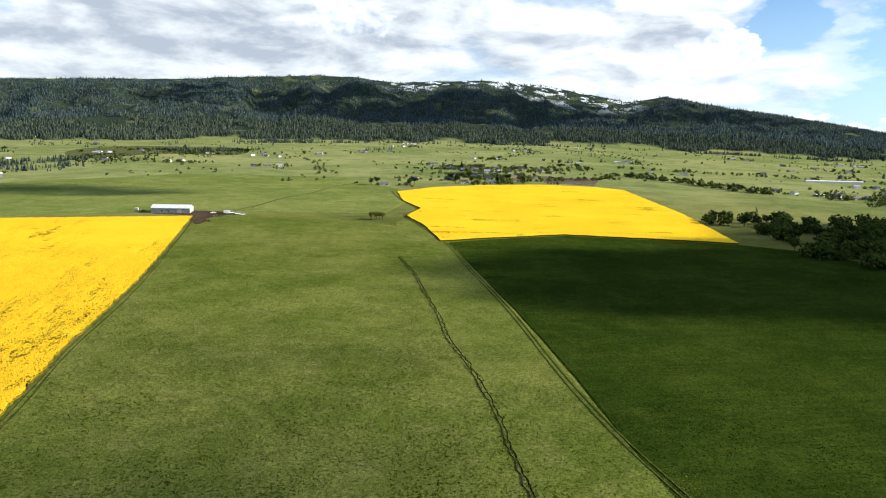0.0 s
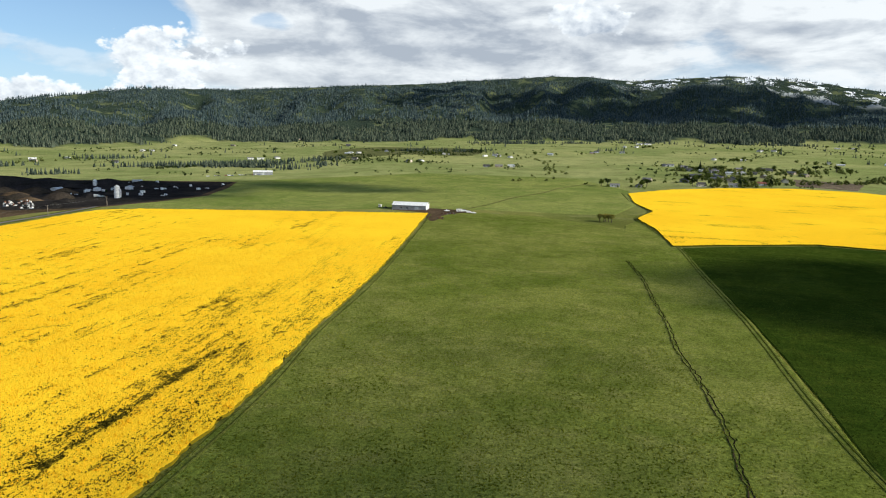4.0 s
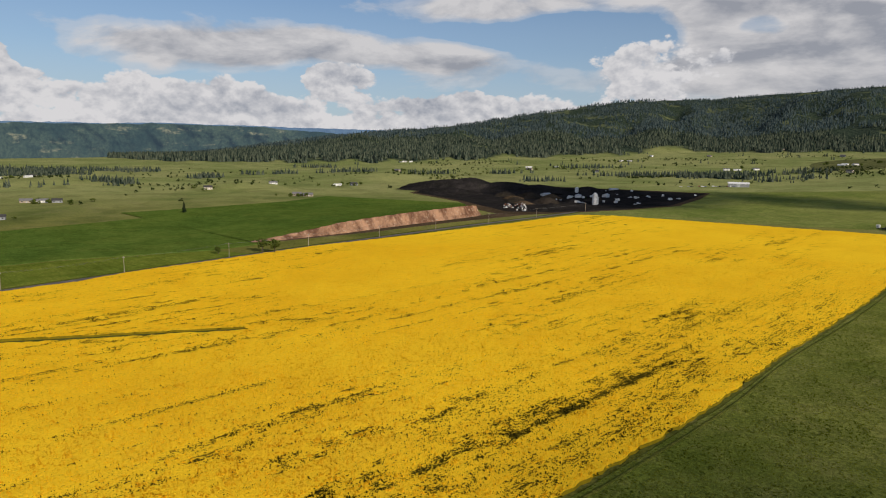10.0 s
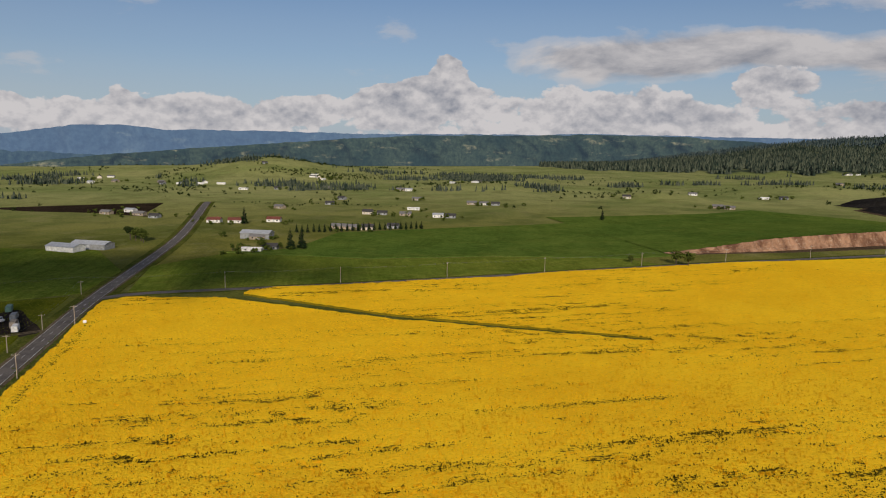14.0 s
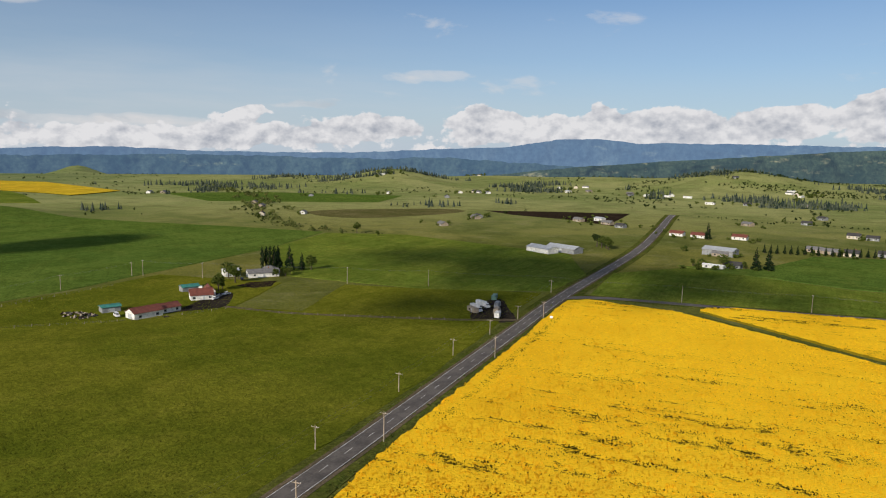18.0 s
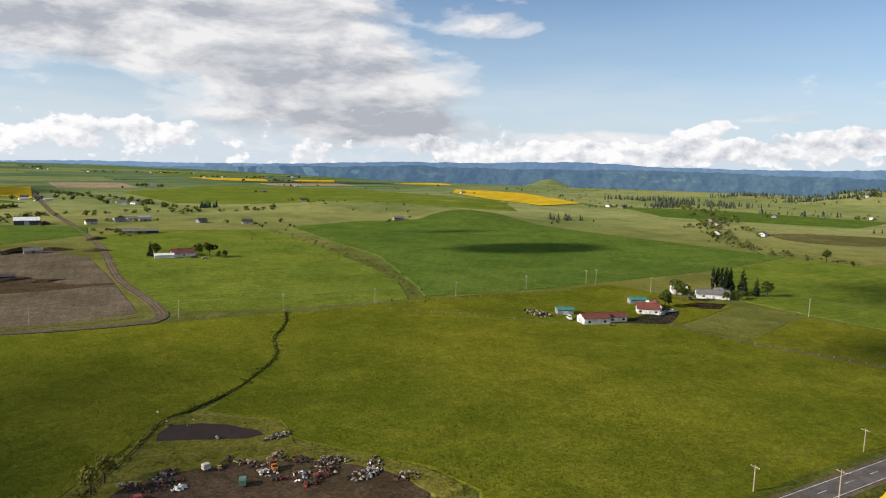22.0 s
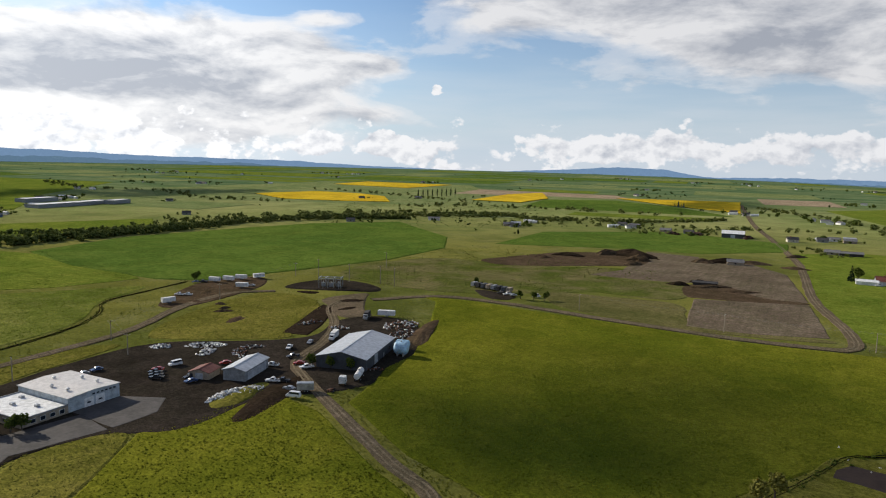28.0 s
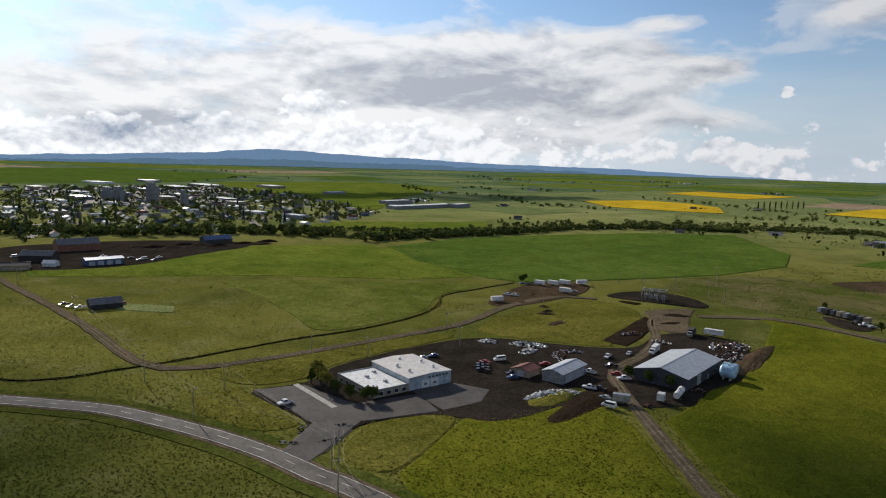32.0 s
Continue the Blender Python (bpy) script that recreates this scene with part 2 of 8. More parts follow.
def vnoise(x, y, seed=0):
    """Smooth random values over the plane, 0 to 1."""
    x, y = np.asarray(x, float), np.asarray(y, float)
    ix, iy = np.floor(x), np.floor(y)
    fx, fy = x - ix, y - iy
    fx, fy = fx * fx * (3 - 2 * fx), fy * fy * (3 - 2 * fy)
    a, b = lattice(ix, iy, seed), lattice(ix + 1, iy, seed)
    c, d = lattice(ix, iy + 1, seed), lattice(ix + 1, iy + 1, seed)
    return (a * (1 - fx) + b * fx) * (1 - fy) + (c * (1 - fx) + d * fx) * fy


def fnoise(x, y, seed=0):
    return 0.5 * vnoise(x, y, seed) + 0.3 * vnoise(x * 2.1, y * 2.1, seed + 1) + 0.2 * vnoise(x * 4.3, y * 4.3, seed + 2)


RIDGE_YAW = [-60, -45, -31.6, -25.7, -21.9, -17, -14.2, -11.6, -7.7, -2.8, 3.9, 7.4, 11.3, 20.7, 26.3, 31.4, 34.6, 40.8, 47.9, 52.8, 60, 65, 71, 75, 82]
RIDGE_EL = [1.0, 1.3, 1.9, 3.0, 3.5, 4.4, 3.95, 4.45, 5.1, 5.45, 5.1, 5.4, 5.35, 4.6, 4.3, 3.95, 3.72, 3.6, 2.6, 1.7, 0.95, 0.35, -0.6, -1.2, -2.4]
# hills that stand alone: yaw, distance, height, breadth across and along the view
HILLS = [
    (128.0, 1800, 30, 110, 200), (101.5, 1700, 36, 150, 220), (111, 1850, 14, 220, 200), (93, 1800, 10, 200, 200),
    (151, 3000, 40, 80, 200), (120, 2000, 8, 150, 150), (141, 1950, 6, 200, 150),
    (167, 1060, 13, 150, 110), (157, 960, 8, 70, 90), (160, 1250, 8, 160, 120),
    (71, 1150, 9, 60, 60), (60, 1350, 10, 90, 80), (84, 1300, 8, 100, 80), (22, 1600, 10, 110, 100), (12, 1800, 8, 120, 90),
]


def ground(x, y):
    """Height of the ground, for numbers or arrays."""
    x, y = np.asarray(x, float), np.asarray(y, float)
    r, yaw = np.hypot(x, y), np.degrees(np.arctan2(-x, y))
    rise = 0.047 * np.exp(-(yaw / np.where(yaw > 0, 52.0, 60.0)) ** 2) + 0.010 * np.exp(-((yaw - 95) / 45) ** 2)
    z = rise * (np.logaddexp(0, (np.minimum(r, 3200) - 350) / 120) * 120 - np.logaddexp(0, -350 / 120) * 120)
    for h_yaw, dist, high, wide, deep in HILLS:
        z = z + high * bell(np.radians(turn_from(yaw, h_yaw)) * r, wide) * bell(r - dist, deep) * (np.abs(turn_from(yaw, h_yaw)) < 60)
    # the land falls away into the canyon beyond the knolls
    fall = 0.10 * bell(turn_from(yaw, 122), 42)
    z = z - fall * np.logaddexp(0, (r - 2350) / 150) * 150
    # wooded range
    ridge = np.interp(yaw, RIDGE_YAW, RIDGE_EL)
    foot = np.interp(yaw, [-60, 35, 50, 62, 75, 82], [2650, 2600, 2300, 1950, 2100, 2500])
    top = np.interp(yaw, [-60, 35, 55, 82], [4500, 4500, 3600, 3000])
    u = np.clip((r - foot) / (top - foot), 0, 1.25)
    crest = np.maximum(85 + np.tan(np.radians(ridge)) * top - 9 - z, 0)
    inside = ((yaw > -75) & (yaw < 82)).astype(float)
    u1 = np.clip(u, 0, 1)
    spur = 1.3 * (fnoise(yaw / 5.5 + 0.9 * u1, u1 * 1.3, 41) - 0.5) + 0.9 * (fnoise(yaw / 1.9 + 0.7 * u1, u1 * 2.6, 47) - 0.5)
    folds = 1 + 0.95 * spur * np.sin(np.pi * np.clip(u1 / 0.9, 0, 1)) ** 0.8
    crest = crest * (1 + 0.05 * (fnoise(yaw / 0.8, r / 700, 53) - 0.5) * u1)
    shape = np.where(u < 1, 0.45 * u + 0.55 * u ** 1.9, 1 - (u - 1) * 1.2)
    return z + inside * crest * shape * folds


def zg(x, y):
    return float(ground(x, y))


def snow_at(x, y, z):
    """How much old snow lies on the upper slopes."""
    yaw, r = np.degrees(np.arctan2(-x, y)), np.hypot(x, y)
    return np.clip((r - 4080) / 250, 0, 1) * np.clip((6.5 - yaw) / 4, 0, 1) * np.clip((yaw + 16) / 3, 0, 1)


def wood_at(x, y):
    """How densely the range is wooded, 0 to 1."""
    r, yaw = np.hypot(x, y), np.degrees(np.arctan2(-x, y))
    foot = np.interp(yaw, [-60, 35, 50, 62, 75, 82], [2650, 2600, 2300, 1950, 2100, 2500])
    foot = foot + 520 * (fnoise(yaw / 3.1, r / 900, 61) - 0.5) + 200 * (fnoise(yaw / 0.7, r / 300, 62) - 0.5)
    return np.clip((r - foot) / 60, 0, 1) * ((yaw > -72) & (yaw < 80))


# ---- materials ----
def material(name, rough=0.85, metal=0.0, spec=0.3):
    m = bpy.data.materials.new(name)
    m.use_nodes = True
    net = Net(m.node_tree)
    b = net.node("ShaderNodeBsdfPrincipled")
    b.inputs["Roughness"].default_value, b.inputs["Metallic"].default_value = rough, metal
    b.inputs["Specular IOR Level"].default_value = spec
    net.put(b.outputs[0], net.node("ShaderNodeOutputMaterial").inputs[0])
    return m, net, b


def downy(b, weight=0.3):
    """The pale sheen of fine blades and hairs seen at a slant."""
    b.inputs["Sheen Weight"].default_value, b.inputs["Sheen Roughness"].default_value = weight, 0.45
    b.inputs["Sheen Tint"].default_value = (0.75, 0.92, 0.80, 1)


def place(net):
    return net.node("ShaderNodeNewGeometry").outputs["Position"]


def bump(net, b, height, strength, distance):
    n = net.node("ShaderNodeBump")
    n.inputs["Strength"].default_value, n.inputs["Distance"].default_value = strength, distance
    net.put(height, n.inputs["Height"])
    net.put(n.outputs[0], b.inputs["Normal"])


def stretched(net, angle, along, across):
    """The place, drawn out along one direction over the ground."""
    n = net.node("ShaderNodeMapping")
    n.vector_type = "TEXTURE"
    n.inputs["Rotation"].default_value = (0, 0, radians(angle))
    n.inputs["Scale"].default_value = (along, across, 10)
    net.put(place(net), n.inputs["Vector"])
    return n.outputs[0]


def earth(name, a, b_col, c, scale=0.02, fine=0.9, rows=None, relief=0.35, row_step=3.0, row_mix=0.35, tuft=0.55):
    """Grass, crop or soil: two colours in wide drifts, a third in speckles, and rows where it is drilled."""
    m, net, b = material(name, 1.0, 0, 0.0)
    p = place(net)
    wide = net.noise(p, scale, 5, 0.6, 0.4)
    col = net.mix(net.ramp(wide, [(0.36, 0.0), (0.64, 1.0)]), a, b_col)
    mid = net.noise(p, scale * 7, 4, 0.65)
    col = net.mix(net.math("MULTIPLY", net.ramp(mid, [(0.45, 0.0), (0.75, 1.0)]), 0.55), col, c)
    grain = net.noise(p, fine, 6, 0.72)
    blotch = net.noise(p, fine * 0.22, 4, 0.6)
    drift = net.noise(p, 0.032, 5, 0.62, 0.6)
    col = net.mix(net.math("MULTIPLY", net.ramp(drift, [(0.38, 1.0), (0.60, 0.0)]), 0.5), col, net.mix(1.0, col, (0.62, 0.68, 0.6), "MULTIPLY"))
    col = net.mix(net.math("MULTIPLY", net.ramp(blotch, [(0.42, 1.0), (0.58, 0.0)]), 0.35), col, net.mix(1.0, col, (0.55, 0.6, 0.5), "MULTIPLY"))
    dark = net.mix(1.0, col, (0.42, 0.44, 0.42), "MULTIPLY")
    light = net.mix(1.0, col, (1.5, 1.45, 1.35), "MULTIPLY")
    speck = net.mix(net.ramp(grain, [(0.38, 0.0), (0.64, 1.0)]), dark, light)
    col = net.mix(tuft, col, speck)
    if rows is not None:
        streak = net.noise(stretched(net, rows, 60.0, row_step), 1.0, 3, 0.6)
        col = net.mix(net.math("MULTIPLY", net.ramp(streak, [(0.4, 0.0), (0.62, 1.0)]), row_mix), col, net.mix(1.0, col, (0.55, 0.58, 0.55), "MULTIPLY"))
    net.put(col, b.inputs["Base Color"])
    bump(net, b, grain, relief, 0.6)
    return m


def plain(name, col, rough=0.7, metal=0.0, vary=0.18, scale=0.6, spec=0.4, relief=0.0):
    """Paint, metal, concrete: one colour with wear at two scales."""
    m, net, b = material(name, rough, metal, spec)
    p = place(net)
    n1, n2 = net.noise(p, scale, 5, 0.6), net.noise(p, scale * 9, 3, 0.6)
    both = net.math("ADD", net.math("MULTIPLY", n1, 0.65), net.math("MULTIPLY", n2, 0.35))
    worn = tuple(c * (1 - 2 * vary) for c in col)
    fresh = tuple(min(1, c * (1 + vary * 0.6)) for c in col)
    net.put(net.mix(net.ramp(both, [(0.36, 0.0), (0.62, 1.0)]), worn, fresh), b.inputs["Base Color"])
    if relief:
        bump(net, b, n2, relief, 0.1)
    return m


GREEN_A, GREEN_B, GREEN_C = (0.060, 0.098, 0.018), (0.092, 0.118, 0.024), (0.125, 0.130, 0.034)
M_pasture = earth("pasture", (0.1782, 0.2255, 0.0858), (0.2431, 0.2695, 0.1111), (0.2849, 0.2695, 0.1309), 0.008)
M_crop = earth("wheat", (0.1425, 0.1938, 0.0275), (0.1963, 0.2325, 0.0350), (0.2350, 0.2375, 0.0450), 0.012, rows=8, row_step=2.2)
M_meadow = earth("meadow", (0.128, 0.158, 0.027), (0.195, 0.208, 0.048), (0.230, 0.218, 0.069), 0.011)
M_spring = earth("spring_grass", (0.175, 0.215, 0.051), (0.249, 0.270, 0.075), (0.281, 0.270, 0.102), 0.008)
M_rut = earth("wheel_rut", (0.210, 0.165, 0.115), (0.240, 0.192, 0.138), (0.16, 0.12, 0.08), 0.1, 1.5)
M_rough = earth("rough_pasture", (0.128, 0.126, 0.022), (0.192, 0.174, 0.036), (0.212, 0.178, 0.050), 0.02)
# dark young wheat, its colour lowered further to deepen the cloud shade there
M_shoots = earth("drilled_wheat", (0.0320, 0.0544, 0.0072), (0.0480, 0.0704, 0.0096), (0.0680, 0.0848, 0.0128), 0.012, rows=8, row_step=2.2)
M_lush = earth("lush_hay", (0.112, 0.131, 0.012), (0.166, 0.168, 0.017), (0.196, 0.184, 0.024), 0.009, tuft=0.42)
M_brush = earth("brushland", (0.120, 0.128, 0.051), (0.168, 0.168, 0.067), (0.072, 0.080, 0.035), 0.03, 0.5)
M_deep = earth("deep_green_wheat", (0.0912, 0.1488, 0.0264), (0.1200, 0.1752, 0.0312), (0.1536, 0.1860, 0.0360), 0.006, rows=60, row_mix=0.15)
M_dry = earth("dry_grass", (0.125, 0.118, 0.042), (0.17, 0.145, 0.062), (0.09, 0.10, 0.03), 0.02)
M_stubble = earth("stubble", (0.160, 0.120, 0.092), (0.205, 0.158, 0.118), (0.086, 0.094, 0.036), 0.03, rows=95, row_step=2.5, row_mix=0.3)
M_weedy = earth("weedy_ground", (0.092, 0.112, 0.022), (0.175, 0.150, 0.068), (0.120, 0.135, 0.030), 0.028)
M_soil = earth("ploughed_soil", (0.030, 0.021, 0.015), (0.040, 0.028, 0.020), (0.055, 0.04, 0.028), 0.03)
M_dirt = earth("brown_dirt", (0.085, 0.058, 0.038), (0.115, 0.08, 0.052), (0.06, 0.043, 0.032), 0.05)
M_yard = earth("gravel_yard", (0.036, 0.029, 0.024), (0.052, 0.042, 0.035), (0.024, 0.020, 0.018), 0.06, 1.6)
M_track = earth("dirt_track", (0.145, 0.112, 0.078), (0.180, 0.138, 0.096), (0.098, 0.077, 0.055), 0.08, 1.5)
M_verge = earth("verge_grass", (0.078, 0.098, 0.019), (0.110, 0.118, 0.025), (0.165, 0.148, 0.048), 0.05)
M_hay = earth("far_grain", (0.36, 0.265, 0.185), (0.41, 0.31, 0.22), (0.30, 0.225, 0.155), 0.01)
M_asphalt = plain("asphalt", (0.112, 0.097, 0.086), 0.9, 0, 0.22, 0.15)
M_line = plain("road_paint", (0.72, 0.71, 0.68), 0.7, 0, 0.25, 0.5)
M_lot = plain("worn_asphalt", (0.060, 0.053, 0.050), 0.92, 0, 0.22, 0.08)
M_water = plain("pond_water", (0.046, 0.031, 0.024), 0.65, 0, 0.15, 0.1, 0.06)


def canola_material(name):
    m, net, b = material(name, 1.0, 0, 0.0)
    p = place(net)
    att = net.node("ShaderNodeAttribute")
    att.attribute_name = "gap"
    fine = net.noise(stretched(net, 102, 1.5, 0.8), 1.0, 5, 0.75)
    row = net.noise(stretched(net, 102, 34.0, 1.1), 1.0, 4, 0.6)
    wide = net.noise(p, 0.012, 4, 0.6)
    yellow = net.mix(net.ramp(wide, [(0.35, 0.0), (0.65, 1.0)]), (0.91, 0.530, 0.018), (0.97, 0.600, 0.022))
    yellow = net.mix(net.math("MULTIPLY", net.ramp(fine, [(0.28, 1.0), (0.50, 0.0)]), 0.6), yellow, (0.42, 0.28, 0.012))
    leaf = net.mix(net.ramp(net.noise(p, 0.9, 4, 0.7), [(0.35, 0.0), (0.65, 1.0)]), (0.045, 0.036, 0.004), (0.16, 0.112, 0.011))
    bare = net.math("ADD", net.math("MULTIPLY", att.outputs["Fac"], 1.15), net.math("ADD", net.math("MULTIPLY", net.math("SUBTRACT", fine, 0.5), 2.6), net.math("MULTIPLY", net.math("SUBTRACT", row, 0.5), 1.1)))
    net.put(net.mix(net.ramp(bare, [(0.56, 0.0), (0.66, 1.0)]), yellow, leaf), b.inputs["Base Color"])
    bump(net, b, fine, 0.6, 0.5)
    return m


M_canola = canola_material("rapeseed_bloom")
M_canola_far = earth("muted_rapeseed", (0.66, 0.42, 0.030), (0.78, 0.52, 0.036), (0.50, 0.36, 0.040), 0.01, rows=12, row_step=8.0, row_mix=0.25, tuft=0.3)


def land_material():
    """Pasture on the open ground, forest floor on the range, snow near its top."""
    m, net, b = material("open_land", 1.0, 0, 0.0)
    p = place(net)

    def att(name):
        a = net.node("ShaderNodeAttribute")
        a.attribute_name = name
        return a.outputs["Fac"]

    wide, mid, fine = net.noise(p, 0.0042, 6, 0.6, 0.5), net.noise(p, 0.035, 5, 0.65), net.noise(p, 0.6, 6, 0.7)
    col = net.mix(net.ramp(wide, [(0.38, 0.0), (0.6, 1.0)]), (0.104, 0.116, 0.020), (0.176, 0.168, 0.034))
    # paler pasture with growing distance from the camera
    col = net.mix(att("far_land"), col, net.mix(net.ramp(wide, [(0.38, 0.0), (0.6, 1.0)]), (0.196, 0.228, 0.068), (0.290, 0.296, 0.108)))
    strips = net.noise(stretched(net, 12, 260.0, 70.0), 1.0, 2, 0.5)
    # bluer strips on the far plain: distance haze put into the crop colour
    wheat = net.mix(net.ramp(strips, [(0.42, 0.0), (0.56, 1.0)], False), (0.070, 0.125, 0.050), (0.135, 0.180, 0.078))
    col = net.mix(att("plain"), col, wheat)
    col = net.mix(net.math("MULTIPLY", net.ramp(mid, [(0.48, 0.0), (0.72, 1.0)]), net.math("SUBTRACT", 0.6, net.math("MULTIPLY", att("plain"), 0.4))), col, (0.220, 0.205, 0.080))
    col = net.mix(0.4, col, net.mix(net.ramp(fine, [(0.35, 0.0), (0.65, 1.0)]), net.mix(1.0, col, (0.4, 0.42, 0.4), "MULTIPLY"), net.mix(1.0, col, (1.5, 1.45, 1.4), "MULTIPLY")))
    hollow = net.noise(p, 0.021, 5, 0.62, 0.5)
    col = net.mix(net.math("MULTIPLY", net.ramp(hollow, [(0.36, 1.0), (0.56, 0.0)]), 0.55), col, net.mix(1.0, col, (0.55, 0.60, 0.52), "MULTIPLY"))
    floor_ = net.mix(net.ramp(net.noise(p, 0.009, 5, 0.6), [(0.53, 0.0), (0.62, 1.0)]), net.mix(net.ramp(net.noise(p, 0.11, 4, 0.7), [(0.40, 0.0), (0.60, 1.0)]), (0.012, 0.022, 0.015), (0.044, 0.060, 0.038)), (0.100, 0.114, 0.052))
    col = net.mix(att("wooded"), col, floor_)
    drift = net.math("ADD", 0.5, net.math("MULTIPLY", net.math("SUBTRACT", net.noise(net.vmath("MULTIPLY", p, (1.0, 0.5, 1.8)), 0.010, 6, 0.66), 0.5), 2.0))
    col = net.mix(net.math("MULTIPLY", att("snow"), net.ramp(drift, [(0.55, 0.0), (0.59, 1.0)], False)), col, (0.86, 0.88, 0.92))
    net.put(col, b.inputs["Base Color"])
    downy(b, 0.015)
    bump(net, b, fine, 0.3, 0.5)
    return m


M_land = land_material()


# ---- building blocks ----
def mesh_object(name, verts, faces, mat, parent=None):
    me = bpy.data.meshes.new(name)
    me.from_pydata(verts, [], faces)
    me.materials.append(mat)
    ob = new(name, me)
    ob.parent = parent
    return ob


def attribute(ob, name, values):
    a = ob.data.attributes.new(name, "FLOAT", "POINT")
    a.data.foreach_set("value", np.asarray(values, np.float32))


def smooth(ob):
    ob.data.shade_smooth()
    return ob


def build_ground():
    rings = np.concatenate([[0.5], np.arange(20, 700, 14), 700 * 1.021 ** np.arange(0, 94.5)])
    rings = np.unique(np.concatenate([rings[rings < 4900], np.arange(3560, 3640, 20), np.arange(4380, 4560, 24)]))
    n = 720
    a = np.linspace(0, 2 * np.pi, n, endpoint=False)
    X, Y = (np.outer(rings, np.cos(a)).ravel(), np.outer(rings, np.sin(a)).ravel())
    Z = ground(X, Y)
    R = np.hypot(X, Y)
    yaw = np.degrees(np.arctan2(-X, Y))
    k, j = np.meshgrid(np.arange(len(rings) - 1), np.arange(n), indexing="ij")
    j2 = (j + 1) % n
    faces = np.stack([k * n + j, (k + 1) * n + j, (k + 1) * n + j2, k * n + j2], -1).reshape(-1, 4)
    ob = mesh_object("ground", np.stack([X, Y, Z], -1).tolist(), faces.tolist(), M_land)
    attribute(ob, "wooded", wood_at(X, Y))
    attribute(ob, "far_land", np.clip((R - 650) / 500, 0, 1))
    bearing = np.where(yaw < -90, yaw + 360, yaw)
    # mask of the haze tint, growing with distance over the plain
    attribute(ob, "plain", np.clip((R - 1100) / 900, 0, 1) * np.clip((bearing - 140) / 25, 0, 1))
    attribute(ob, "snow", snow_at(X, Y, Z))
    tagged(smooth(ob), "green pasture land rising to a wooded range", "ground", kind="structure")


build_ground()


def inside(poly, x, y):
    """Which points lie within the outline."""
    x, y = np.asarray(x, float), np.asarray(y, float)
    hit = np.zeros(x.shape, bool)
    for (ax, ay), (bx, by) in zip(poly, poly[1:] + poly[:1]):
        if ay == by:
            continue
        cross = ((ay > y) != (by > y)) & (x < (bx - ax) * (y - ay) / (by - ay) + ax)
        hit ^= cross
    return hit


def edge_distance(poly, x, y):
    best = np.full(np.shape(x), 1e9)
    for (ax, ay), (bx, by) in zip(poly, poly[1:] + poly[:1]):
        dx, dy = bx - ax, by - ay
        t = np.clip(((x - ax) * dx + (y - ay) * dy) / (dx * dx + dy * dy + 1e-9), 0, 1)
        best = np.minimum(best, np.hypot(x - ax - t * dx, y - ay - t * dy))
    return best


def rim(poly, step, wobble, rng):
    """The outline in steps, slightly uneven."""
    out = []
    for (ax, ay), (bx, by) in zip(poly, poly[1:] + poly[:1]):
        n = max(1, int(math.hypot(bx - ax, by - ay) / step))
        for i in range(n):
            t = i / n
            jx, jy = (rng.uniform(-wobble, wobble), rng.uniform(-wobble, wobble)) if i else (0, 0)
            out.append((ax + (bx - ax) * t + jx, ay + (by - ay) * t + jy))
    return out


from mathutils.geometry import delaunay_2d_cdt


def drape(name, poly, lift, mat, cell=18.0, wobble=0.4, skirt=True, height=None, side=None):
    """A sheet over the ground inside the outline, lifted by the height of what grows there."""
    rng = random.Random(name + str(poly[0]))
    poly = [tuple(map(float, p)) for p in poly]
    edge = rim(poly, cell, wobble, rng)
    xs, ys = [p[0] for p in poly], [p[1] for p in poly]
    gx, gy = np.meshgrid(np.arange(min(xs), max(xs), cell), np.arange(min(ys), max(ys), cell))
    gx, gy = gx.ravel() + np.array([rng.uniform(-.2, .2) * cell for _ in range(gx.size)]), gy.ravel()
    ok = inside(poly, gx, gy) & (edge_distance(poly, gx, gy) > cell * 0.55)
    pts = [Vector(p) for p in edge] + [Vector(p) for p in zip(gx[ok], gy[ok])]
    n = len(edge)
    v, _, f, *_ = delaunay_2d_cdt(pts, [(i, (i + 1) % n) for i in range(n)], [], 1, 1e-4)
    X, Y = np.array([p.x for p in v]), np.array([p.y for p in v])
    top = ground(X, Y) + lift
    if height is not None:
        top = top + height(X, Y)
    keep = [list(t) for t in f]
    verts = np.stack([X, Y, top], -1).tolist()
    if skirt:
        count = {}
        for t in keep:
            for a, b in zip(t, t[1:] + t[:1]):
                count[(a, b)] = count.get((a, b), 0) + 1
        border = [(a, b) for a, b in count if (b, a) not in count]
        low, out = {}, {}
        for a, b in border:
            dx, dy = X[b] - X[a], Y[b] - Y[a]
            far = math.hypot(dx, dy) + 1e-6
            for i in (a, b):
                ox, oy = out.get(i, (0.0, 0.0))
                out[i] = (ox + dy / far, oy - dx / far)
        run = 0.0 if side is not None else 3.2 * lift
        for a, b in border:
            for i in (a, b):
                if i not in low:
                    low[i] = len(verts)
                    verts.append([X[i], Y[i], float(top[i])])
                    verts.append([X[i] + out[i][0] * 0.5 * run, Y[i] + out[i][1] * 0.5 * run, float(top[i]) - lift - (0.5 if side is not None else 0.06)])
            keep.append([low[b], low[a], low[a] + 1, low[b] + 1])
    ob = mesh_object(name, verts, keep, mat)
    if side is not None:
        ob.data.materials.append(side)
        for p in ob.data.polygons[len(f):]:
            p.material_index = 1
    return ob


